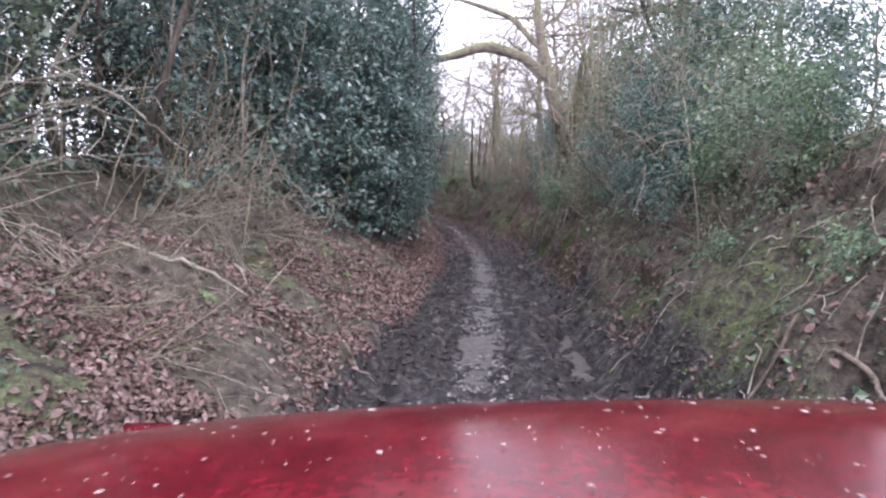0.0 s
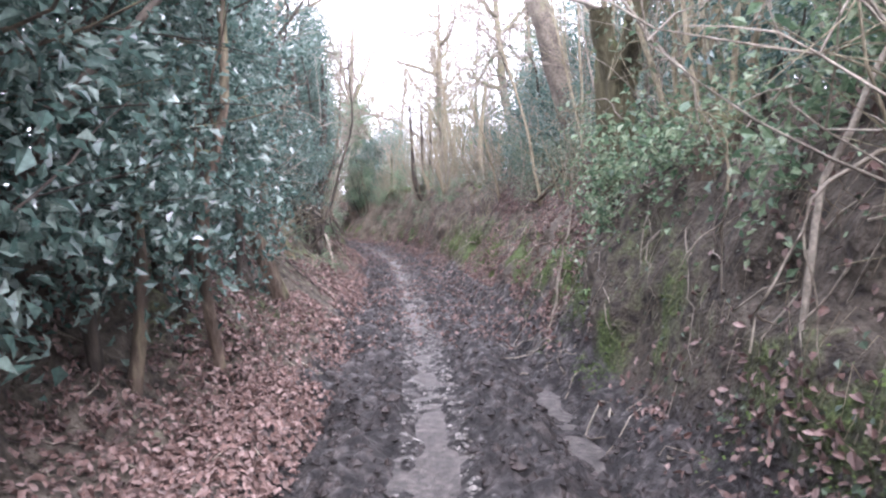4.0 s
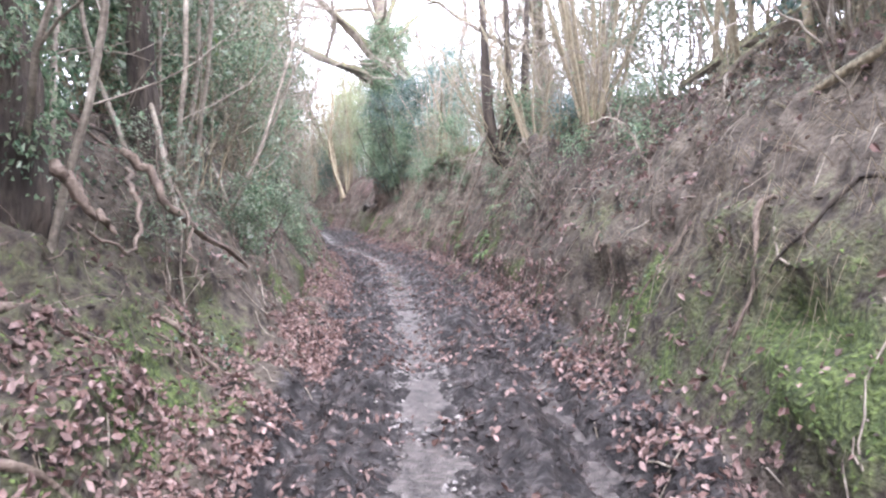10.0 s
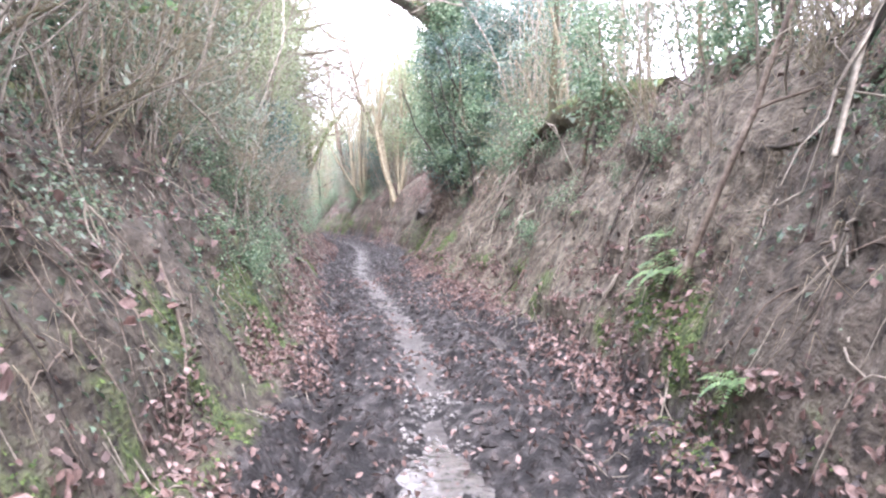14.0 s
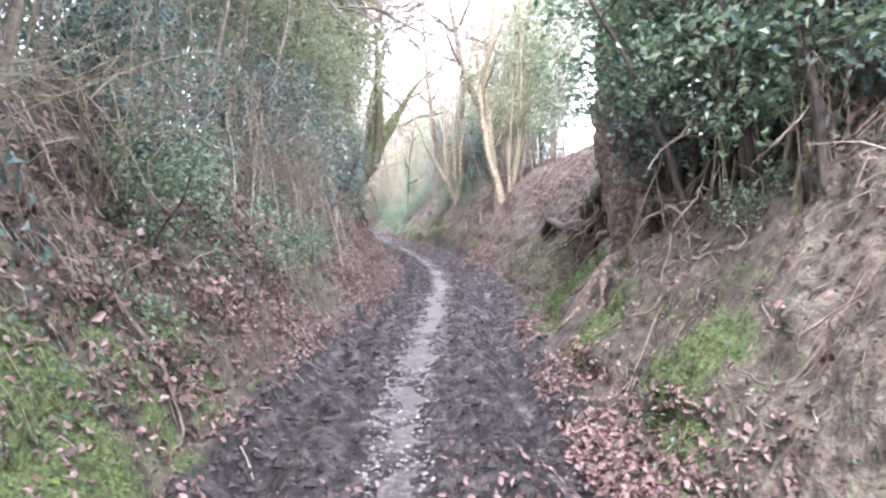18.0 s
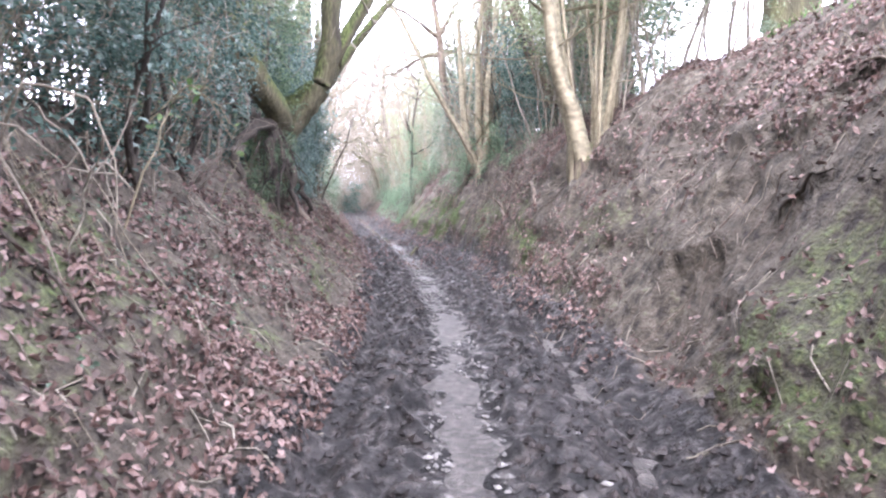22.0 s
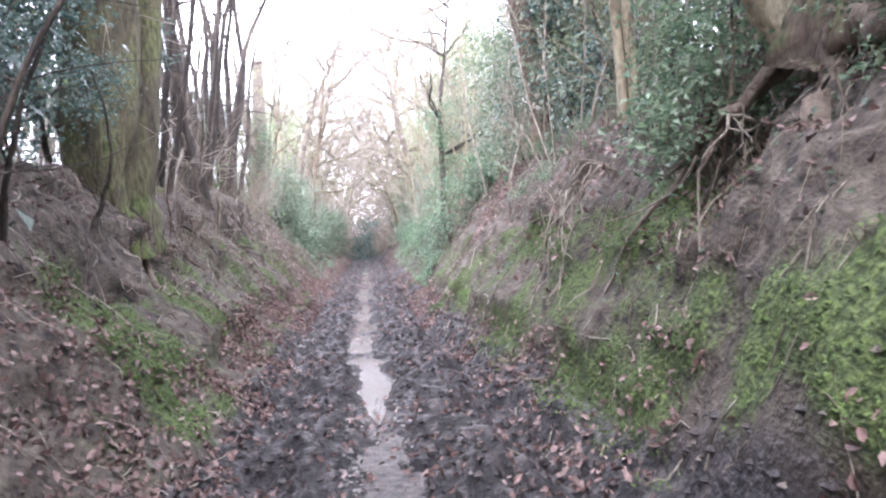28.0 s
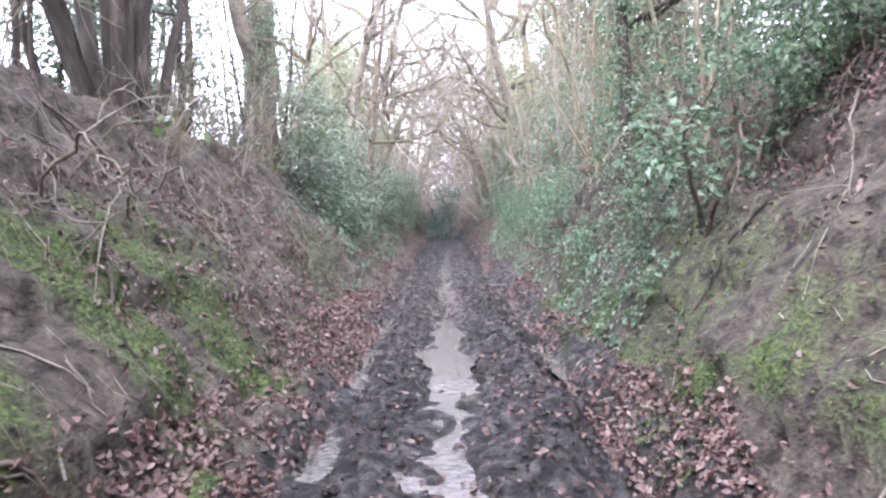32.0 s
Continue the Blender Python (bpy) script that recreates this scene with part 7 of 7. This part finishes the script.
def fern_mesh(seed, fronds, length, strap):
    """Fronds bending out of a crown; straps are whole leaves, the others have leaflets."""
    rng = np.random.RandomState(seed)
    vs, fs, base = [], [], 0
    for k in range(fronds):
        a = k * 6.28 / fronds + rng.uniform(-0.3, 0.3)
        d = np.array([math.cos(a), math.sin(a), 0])
        side = np.array([-d[1], d[0], 0])
        t = np.linspace(0, 1, 7)
        ln = length * rng.uniform(0.7, 1.15)
        rib = d * (t * ln * 0.8)[:, None] + np.array([0, 0, 1.0]) * (ln * (0.75 * t - 0.75 * t * t * rng.uniform(0.8, 1.3)))[:, None]
        if strap:
            w = ln * 0.11 * np.sin(np.clip(t * 2.9 + 0.25, 0, 3.1))
            v = np.stack([rib - side * w[:, None], rib + side * w[:, None] + [0, 0, 0.008]], 1).reshape(-1, 3)
            i = np.arange(6) * 2
            vs.append(v)
            fs.append(base + np.stack([i, i + 1, i + 3, i + 2], 1))
            base += len(v)
        else:
            for j in np.linspace(0.12, 1, 13):
                p = np.array([np.interp(j, t, rib[:, c]) for c in range(3)])
                for g in (-1, 1):
                    w = ln * 0.2 * math.sin(min(j * 2.7 + 0.4, 3.0))
                    e = p + side * g * w + d * w * 0.35 - [0, 0, w * 0.2]
                    m = (p + e) / 2
                    vs.append(np.array([p, m + d * 0.016, e, m - d * 0.016]))
                    fs.append(base + np.array([[0, 1, 2, 3]]))
                    base += 4
    return np_mesh("fern" if not strap else "rosette", np.concatenate(vs), np.concatenate(fs), M_FRESH)


FERNS, ROSETTES = [fern_mesh(300 + k, 9, 0.45, False) for k in range(2)], [fern_mesh(310 + k, 9, 0.26, True) for k in range(2)]


def little(meshes, name, label, s, u, size, group, up=0.0, lean=0.35):
    rng = np.random.RandomState(int(s * 97 + u * 31) % 99991)
    ob = new(name, meshes[rng.randint(len(meshes))])
    side = 1 if u > 0 else -1
    tilt = Matrix.Rotation(-side * lean, 4, Vector((*(across(s, 0, 1)[:2]), 0)))
    ob.matrix_basis = Matrix.Translation(spot(s, u, up)) @ tilt @ turned(0, 0, 0, rng.uniform(0, 6.3), (size,) * 3)
    return tagged(ob, label, "plant", group)


VINE = tube_mesh("vine", [(wander((0, 0, -0.15), (0.3, 0.1, 1), 0.9, 10, 0.25, np.random.RandomState(9)), np.linspace(0.02, 0.006, 11))], M_TWIG, 5)
for s, u, k in ((43.6, 1.95, 1.0), (47.6, 1.75, 1.2), (44.0, 2.3, 0.8), (48.2, 1.95, 0.9), (2.6, -2.6, 1.1), (3.4, -3.2, 1.0), (1.6, -2.2, 0.9), (9.3, -2.3, 0.6), (46.2, 1.6, 0.7), (104.0, 1.9, 0.6), (30.6, 2.4, 0.6)):
    little(FERNS, "fern", "green fern growing on the earth bank", s, u, k, "ferns")
for s, u, k in ((44.3, 1.75, 1.6), (44.0, 1.7, 1.7), (44.15, 1.6, 1.5), (43.7, 1.68, 1.6), (43.5, 1.6, 1.3), (43.9, 1.85, 1.4), (7.0, 1.75, 1.2), (6.2, 2.05, 1.7), (8.6, 1.7, 0.8), (10.4, 1.9, 0.7), (7.4, 2.3, 0.8), (5.5, -2.1, 0.9), (9.6, -1.9, 0.7), (13.4, 1.55, 0.6), (19.0, 1.55, 0.6), (44.8, 1.9, 0.8), (45.6, 2.3, 0.7), (54.0, -1.7, 0.9), (55.6, -1.55, 0.9), (56.6, -1.8, 0.7),
                (48.8, 1.7, 0.7), (45.0, -1.7, 0.6), (43.6, -1.8, 0.6), (82.0, 2.9, 0.7), (84.0, 2.75, 0.6), (88.6, 2.3, 0.5), (69.2, 3.4, 0.6), (51.0, 2.1, 0.6), (92.5, -1.6, 0.6), (102.8, 2.0, 0.6), (24.0, -1.6, 0.5)):
    little(ROSETTES, "rosette_plant", "fresh green rosette plant on the earth bank", s, u, k, "rosettes")
for k in range(90):
    rng = np.random.RandomState(3000 + k)
    zone = ((1, 14, 1, 0.3), (40, 52, -1, 0.3), (52, 66, -1, 0.3), (48, 62, 1, 0.4), (104, 122, 1, 0.2), (24, 31, -1, 0.3), (84, 94, 1, 0.6), (94, 99, 1, 0.6), (36, 46, 1, 0.5))[k % 9]
    s, side = rng.uniform(zone[0], zone[1]), zone[2]
    foot, top = (np.interp(s, *((LEFT_T if side < 0 else RIGHT_T)[:, c] for c in (0, j))) for j in (1, 2))
    vine = little([VINE], "ivy_patch", "trailing ivy covering part of the bank", s, side * (foot + (top - foot) * rng.uniform(zone[3], 1.1)), rng.uniform(0.25, 0.6), "ivy patches", 0.03)
    part("leaves", CLUMPS_IVY[k % 2], vine)["kind"] = "stuff"
part("foliage", CLUMPS_YEW[0], little([VINE], "broom_bush", "dark green feathery bush on the bank", 41.6, 2.75, 0.5, "broom", 0.1))


def litter():
    rng = np.random.RandomState(77)
    cs = []
    for s0, s1, u0, u1, dens in LITTER:
        n = int((s1 - s0) * (u1 - u0) * dens * 6.4)
        s, u = rng.uniform(s0, s1, n), rng.uniform(u0, u1, n)
        keep = rng.rand(n) < np.clip(0.5 + 0.9 * vnoise(s * 0.9, u * 1.3, 41) + 0.6 * vnoise(s * 2.6, u * 2.6, 42), 0.02, 1)
        cs.append(np.stack([s, u], 1)[keep])
    su = np.concatenate(cs)
    p = place(su[:, 0], su[:, 1])
    e = 0.06
    gx = (height(su[:, 0] + e, su[:, 1]) - height(su[:, 0] - e, su[:, 1])) / (2 * e)
    gu = (height(su[:, 0], su[:, 1] + e) - height(su[:, 0], su[:, 1] - e)) / (2 * e)
    _, _, rx, ry = lane(su[:, 0])
    nrm = np.stack([-gu * rx + gx * ry, -gu * ry - gx * rx, np.ones(len(su))], 1)
    nrm /= np.linalg.norm(nrm, axis=1)[:, None]
    p = p + nrm * rng.uniform(0.006, 0.035, len(su))[:, None]
    nrm = nrm + rng.normal(0, 0.55, nrm.shape)
    v, f = long_leaves(p, nrm, 0.053, rng, 0.5, 0.55)
    ob = new("fallen_leaves", np_mesh("fallen_leaves", v, f, M_DEAD))
    return tagged(ob, "thick litter of pinkish-brown fallen leaves", "leaves", "", "stuff")


litter()


def moss_tufts():
    rng = np.random.RandomState(78)
    cs = []
    for s0, s1, side, z0, z1, k in MOSS:
        if k > 0.35:
            n = int((s1 - s0) * 12000 * k)
            cs.append(np.stack([rng.uniform(s0, s1, n), side * rng.uniform(1.1, 3.6, n)], 1))
    su = np.concatenate(cs)
    z = height(su[:, 0], su[:, 1])
    su = su[moss_at(su[:, 0], su[:, 1], z) > rng.uniform(0.26, 0.95, len(su))]
    p = place(su[:, 0], su[:, 1], 0.01)
    p[:, 2] += 0.06 * np.abs(vnoise(su[:, 0] * 5, su[:, 1] * 6, 51))
    _, _, rx, ry = lane(su[:, 0])
    side = np.sign(su[:, 1])
    nrm = np.stack([-side * rx * 0.7, -side * ry * 0.7, np.ones(len(su))], 1) + rng.normal(0, 0.5, (len(su), 3))
    v, f = leaf_tips(p, nrm, 0.024, rng)
    ob = new("moss", np_mesh("moss", v, f, M_MOSS))
    return tagged(ob, "bright green moss tufts on the earth banks", "moss", "", "stuff")


moss_tufts()


def clods(name, label, category, mat, spans, size, seed, flat=0.6):
    """Lumps: eight-faced, uneven."""
    rng = np.random.RandomState(seed)
    su = np.concatenate([np.stack([rng.uniform(a, b, n), rng.uniform(c, d, n)], 1) for a, b, c, d, n in spans])
    n = len(su)
    p = place(su[:, 0], su[:, 1], 0.0)
    sz = size * rng.uniform(0.4, 1.0, n) ** 2 + 0.006
    corner = np.array([(1, 0, 0), (0, 1, 0), (-1, 0, 0), (0, -1, 0), (0, 0, 1), (0, 0, -1)], float)
    v = corner[None] * rng.uniform(0.6, 1.3, (n, 6, 1))
    a = rng.uniform(0, 6.3, n)
    x, y = v[..., 0] * np.cos(a)[:, None] - v[..., 1] * np.sin(a)[:, None], v[..., 0] * np.sin(a)[:, None] + v[..., 1] * np.cos(a)[:, None]
    v = np.stack([x, y, v[..., 2] * flat], -1) * sz[:, None, None] + p[:, None]
    tri = np.array([(0, 1, 4), (1, 2, 4), (2, 3, 4), (3, 0, 4), (1, 0, 5), (2, 1, 5), (3, 2, 5), (0, 3, 5)])
    f = (np.arange(n)[:, None, None] * 6 + tri[None]).reshape(-1, 3)
    return tagged(new(name, np_mesh(name, v.reshape(-1, 3), f, mat)), label, category, "", "stuff")


clods("mud_clods", "dark wet clods of churned mud", "mud", M_CLOD, [(0, 112, -1.15, -0.24, 15000), (0, 112, 0.24, 1.55, 19000), (112, 135, -1.1, 1.4, 1500)], 0.042, 81, 0.75)
clods("stones", "pale wet stones and gravel in the channel", "stones", M_STONE, [(0, 92, -0.24, 0.24, 16000), (0, 112, -1.1, 1.4, 900), (92, 112, -0.3, 0.3, 500)], 0.026, 82)
clods("earth_crumbs", "loose crumbs of earth fallen from the banks", "earth", M_CRUMB, [(0, 112, -3.0, -1.1, 7000), (0, 112, 1.2, 3.8, 9000)], 0.028, 83)


def twig_litter():
    rng = np.random.RandomState(84)
    runs = []
    for _ in range(5200):
        side = rng.choice((-1, 1))
        s, u = rng.uniform(1, 112), side * rng.uniform(1.0, 3.4)
        ds, du, n = rng.normal(0, 0.2), rng.normal(0, 0.16), 4
        t = np.linspace(0, 1, n)
        q = place(s + ds * t, u + du * t, 0.015)
        q[1:-1] += rng.normal(0, 0.012, (n - 2, 3))
        runs.append((q, np.full(n, rng.uniform(0.003, 0.008))))
    return tagged(new("fallen_twigs", tube_mesh("fallen_twigs", runs, M_TWIG, 3)), "small dead twigs scattered over the banks", "twigs", "", "stuff")


twig_litter()


def bank_leaves():
    """Small ivy and herb leaves low on the banks."""
    rng = np.random.RandomState(85)
    cs = []
    for s0, s1, u0, u1, n in ((0, 14, -4.2, -1.5, 2600), (0, 20, 1.4, 2.9, 3600), (23, 32, -2.6, -1.6, 900), (36, 54, -2.7, -1.5, 5200), (54, 66, -2.6, -1.4, 3600), (36, 47, 1.7, 3.0, 2200), (46, 62, 1.5, 3.1, 2600), (84, 98, 1.8, 3.4, 2600), (103, 124, 1.6, 3.2, 7000), (108, 124, -3.0, -1.6, 2600), (66, 76, -3.0, -1.6, 1500)):
        s, u = rng.uniform(s0, s1, n), rng.uniform(u0, u1, n)
        cs.append(np.stack([s, u], 1)[vnoise(s * 0.8, u * 1.4, 61) > rng.uniform(-0.7, 0.5, n)])
    su = np.concatenate(cs)
    p = place(su[:, 0], su[:, 1], 0.03)
    p[:, 2] += rng.uniform(0, 0.08, len(su))
    side = np.sign(su[:, 1])
    _, _, rx, ry = lane(su[:, 0])
    nrm = np.stack([-side * rx, -side * ry, np.ones(len(su))], 1) + rng.normal(0, 0.5, (len(su), 3))
    v, f = leaves(p, nrm, 0.045, rng, 0.2, 0.7)
    return tagged(new("ivy_carpet", np_mesh("ivy_carpet", v, f, M_CREEP)), "scattered small ivy leaves creeping over the banks", "ivy", "", "stuff")


bank_leaves()


def herb_carpet():
    """Fresh ground-ivy and nettle leaves on the last banks."""
    rng = np.random.RandomState(86)
    cs = []
    for s0, s1, u0, u1, n in ((104, 126, 1.5, 2.7, 11000), (110, 126, -2.8, -1.5, 5000), (2, 12, 1.5, 2.6, 500)):
        s, u = rng.uniform(s0, s1, n), rng.uniform(u0, u1, n)
        cs.append(np.stack([s, u], 1)[vnoise(s * 0.9, u * 1.3, 63) > rng.uniform(-0.8, 0.6, n)])
    su = np.concatenate(cs)
    p = place(su[:, 0], su[:, 1], 0.03)
    p[:, 2] += rng.uniform(0, 0.12, len(su))
    side = np.sign(su[:, 1])
    _, _, rx, ry = lane(su[:, 0])
    v, f = leaves(p, np.stack([-side * rx, -side * ry, np.ones(len(su))], 1) + rng.normal(0, 0.5, (len(su), 3)), 0.065, rng, 0.2, 0.7)
    return tagged(new("herb_carpet", np_mesh("herb_carpet", v, f, M_BRAMBLE)), "fresh green herb leaves covering the bank", "plants", "", "stuff")


herb_carpet()


def root_tangle(s0, s1, side, count, seed):
    """Fine roots and dead stems hanging over the face of a bank."""
    rng = np.random.RandomState(seed)
    table = LEFT_T if side < 0 else RIGHT_T
    runs = []
    for _ in range(count):
        s = rng.uniform(s0, s1)
        foot, top = (np.interp(s, table[:, 0], table[:, c]) for c in (1, 2))
        n = 9
        w = creep(rng, s, side * (foot + (top - foot) * rng.uniform(0.25, 1.15)), rng.normal(0, 1.1), rng.uniform(0.04, 0.1), n, 0.5)
        q = place(w[:, 0], w[:, 1])
        q[:, 2] += 0.015 + rng.uniform(0, 0.16) * np.sin(np.linspace(0, np.pi, n))
        runs.append((q, np.linspace(rng.uniform(0.004, 0.011), 0.002, n)))
    me = tube_mesh("root_tangle", runs, M_ROOT if seed % 2 else M_TWIG, 3, 0, seed)
    return tagged(new("root_tangle", me), "tangle of fine roots and dead stems on the bank", "roots", "", "stuff")


for s0, s1, side, count, k in ((0, 14, -1, 260, 901), (0, 20, 1, 240, 902), (22, 36, -1, 260, 903), (22, 38, 1, 200, 904), (36, 54, -1, 620, 905), (38, 48, 1, 260, 906), (46, 62, 1, 420, 907), (54, 68, -1, 480, 908), (66, 84, 1, 300, 909), (68, 92, -1, 260, 910),
                               (84, 94, 1, 240, 911), (92, 114, -1, 420, 912), (94, 110, 1, 240, 913)):
    root_tangle(s0, s1, side, int(count * 0.3), k)


def pale_stem(s, u, out, drop, seed):
    """A long pale shoot that bends over the edge of the bank and hangs down its face."""
    rng = np.random.RandomState(seed)
    side = 1 if u > 0 else -1
    a = place(s, u, -0.05)
    n = 16
    t = np.linspace(0, 1, n)
    along = rng.normal(0, 0.5)
    w = place(s + along * t, u - side * out * t)
    lift = rng.uniform(0.25, 0.7) * np.sin(t * 2.6) ** 0.8
    q = np.stack([w[:, 0], w[:, 1], np.maximum(w[:, 2] + 0.015, a[2] + lift - drop * t ** 1.6)], 1) + np.cumsum(rng.normal(0, 0.02, (n, 3)), 0)
    q[0] = a
    runs = [(q, np.linspace(0.014, 0.005, n) * rng.uniform(0.7, 1.3))]
    for _ in range(3):
        i = rng.randint(5, n - 1)
        k = wander(q[i], q[i + 1] - q[i] + rng.normal(0, 0.06, 3), rng.uniform(0.25, 0.7), 6, 0.2, rng, -0.03)
        runs.append((k, np.linspace(0.007, 0.002, 7)))
    ob = new("bramble_shoot", tube_mesh("bramble_shoot", [(p - a, r) for p, r in runs], M_PALE, 4, 0, seed))
    ob.location = a.tolist()
    return tagged(ob, "long pale shoot hanging over the bank", "bramble", "brambles")


for k in range(110):
    rng = np.random.RandomState(7600 + k)
    zone = ((52, 60, 1), (43, 49, 1), (86, 92, 1), (38, 52, -1), (54, 66, -1), (3, 12, -1), (2, 16, 1), (96, 108, -1), (66, 73, -1), (59, 63, 1), (102, 116, 1))[k % 11]
    s, side = rng.uniform(zone[0], zone[1]), zone[2]
    foot, top = (np.interp(s, *((LEFT_T if side < 0 else RIGHT_T)[:, c] for c in (0, j))) for j in (1, 2))
    pale_stem(s, side * (foot + (top - foot) * rng.uniform(0.55, 1.0)), rng.uniform(0.2, 0.9), rng.uniform(0.3, 1.4), 7600 + k)


def field_grass():
    """Short winter grass at the field edge above the bank."""
    rng = np.random.RandomState(88)
    n = 9000
    su = np.stack([rng.uniform(68, 92, n), rng.uniform(3.9, 8.5, n)], 1)
    p = place(su[:, 0], su[:, 1])
    tip = p + np.stack([rng.normal(0, 0.05, n), rng.normal(0, 0.05, n), rng.uniform(0.05, 0.16, n)], 1)
    w = rng.normal(0, 0.012, (n, 3)) * [1, 1, 0]
    v = np.stack([p - w, p + w, tip], 1).reshape(-1, 3)
    return tagged(new("field_grass", np_mesh("field_grass", v, np.arange(n * 3).reshape(-1, 3), M_FRESH)), "short green grass at the edge of the field", "grass", "", "stuff")


field_grass()


def dead_straw():
    """Bleached dead grass and fine stems that hang over the bank faces."""
    rng = np.random.RandomState(89)
    vs = []
    for s0, s1, side, n in ((34, 47, 1, 5200), (47, 53, 1, 900), (56, 64, 1, 1500), (38, 56, -1, 3600), (56, 72, -1, 5200), (2, 20, 1, 2600), (1, 12, -1, 2600), (70, 84, 1, 1500), (96, 112, -1, 2200), (108, 130, 1, 2600), (84, 92, 1, 900)):
        table = LEFT_T if side < 0 else RIGHT_T
        q = rng.uniform(s0, s1, n)
        foot, top = (np.interp(q, table[:, 0], table[:, c]) for c in (1, 2))
        u = side * (foot + (top - foot) * rng.uniform(0.2, 1.15, n))
        keep = vnoise(q * 1.1, u * 1.6, 91) + 0.5 * vnoise(q * 3.1, u * 3.3, 92) > rng.uniform(-0.6, 0.7, n)
        q, u, foot = q[keep], u[keep], foot[keep]
        p = place(q, u, 0.01)
        _, _, rx, ry = lane(q)
        m = len(q)
        ln = rng.uniform(0.12, 0.42, m)
        along = rng.normal(0, 0.45, m)
        out = np.stack([-side * rx * 0.55 - ry * along, -side * ry * 0.55 + rx * along, np.zeros(m)], 1)
        mid = p + out * ln[:, None] * 0.5 + np.array([0, 0, 1.0]) * (ln * rng.uniform(0.05, 0.4, m))[:, None]
        tip = p + out * ln[:, None] * 1.1 - np.array([0, 0, 1.0]) * (ln * rng.uniform(0.1, 0.75, m))[:, None]
        w = np.stack([ry, -rx, np.zeros(m)], 1) * 0.0045
        vs.append(np.stack([p - w, p + w, mid + w * 0.8, mid - w * 0.8, tip], 1))
    v = np.concatenate(vs)
    k = np.arange(len(v))[:, None] * 5
    f = np.concatenate([k + [[0, 1, 2]], k + [[0, 2, 3]], k + [[3, 2, 4]]])
    return tagged(new("dead_grass", np_mesh("dead_grass", v.reshape(-1, 3), f, M_STRAW)), "bleached dead grass hanging over the bank faces", "grass", "", "stuff")


dead_straw()

# bare canes arching out of the leafy bank
for k in range(22):
    rng = np.random.RandomState(8300 + k)
    s, out = rng.uniform(62.5, 70.5), rng.uniform(0.5, 1.3)
    fallen_branch([(s, -1.75 - 0.3 * rng.rand(), 0.02), (s + out * 0.5, -2.1, 0.5 + 0.3 * rng.rand()), (s + out, -2.5, 0.9 + 0.4 * rng.rand()), (s + out * 1.5, -2.9, 1.2 + 0.4 * rng.rand())], rng.uniform(0.006, 0.014), "long dry cane leaning out of the bank", M_TWIG if k % 3 else M_PALE, 8300 + k, 3)

# pale roots that hang from the log over the bare bank
for k, (s, u, z, ds, drop) in enumerate(((55.3, 2.45, 2.55, -0.5, 1.7), (55.0, 2.5, 2.5, 0.35, 1.2), (54.3, 2.55, 2.0, -0.3, 1.2), (53.6, 2.6, 1.9, 0.3, 1.1), (52.9, 2.6, 1.95, -0.35, 1.3), (55.8, 2.3, 2.2, 0.2, 1.3), (56.4, 2.25, 2.0, -0.3, 1.1), (54.0, 2.3, 1.5, -0.4, 0.9))):
    rng = np.random.RandomState(8400 + k)
    n = 6
    t = np.linspace(0, 1, n)
    root_line([(s + ds * a + rng.normal(0, 0.06), max(u - 0.75 * a + rng.normal(0, 0.04), 1.75), z - drop * a + 0.05 * math.sin(6 * a)) for a in t], rng.uniform(0.014, 0.026), "pale root hanging down the bare bank", M_PALE, 8400 + k)


def leaf_spray(s, u, count, seed):
    """A thin dead shoot down the face of a bank with withered leaves caught along it."""
    rng = np.random.RandomState(seed)
    side = 1 if u > 0 else -1
    a = place(s, u, 0.02)
    q = wander(a, across(s, -side * 0.45, rng.normal(0, 0.25)) + np.array([0, 0, -0.8]), rng.uniform(0.45, 0.85), 9, 0.2, rng, -0.02)
    ob = new("leafy_shoot")
    ob.location = a.tolist()
    tagged(ob, "dead shoot with withered brown leaves on the bank", "plant", "leafy dead shoots")
    part("shoot", tube_mesh("shoot", [(q - a, np.linspace(0.008, 0.003, 10))], M_PALE, 5), ob)
    c = q[rng.randint(1, 10, count)] - a + rng.normal(0, 0.075, (count, 3)) + across(s, -side * 0.05)
    nrm = np.tile(across(s, -side * 1.0) + np.array([0, 0, 0.5]), (count, 1)) + rng.normal(0, 0.55, (count, 3))
    v, f = long_leaves(c, nrm, 0.075, rng, 0.5, 0.62)
    tagged(part("leaves", np_mesh("leaves", v, f, M_DEAD), ob, None, "curled withered brown leaves"), kind="stuff")


for k in range(64):
    rng = np.random.RandomState(9300 + k)
    s0, s1, side, lo, hi, n = ((59.2, 62.5, -1, 0.25, 0.8, 34), (59.2, 63, -1, 0.4, 0.95, 26), (92.2, 93.8, 1, 0.35, 0.95, 12), (55, 59, -1, 0.5, 1.0, 16), (57, 60, 1, 0.5, 0.95, 10), (45, 49, -1, 0.5, 1.0, 12))[k % 6]
    s = rng.uniform(s0, s1)
    foot, top = (np.interp(s, *((LEFT_T if side < 0 else RIGHT_T)[:, c] for c in (0, j))) for j in (1, 2))
    leaf_spray(s, side * (foot + (top - foot) * rng.uniform(lo, hi)), n, 9300 + k)
for k, s in enumerate((92.3, 92.6, 92.9, 93.2, 93.5, 92.8)):
    pale_stem(s, 2.3 + 0.1 * (k % 3), 0.7, 1.1, 9400 + k)
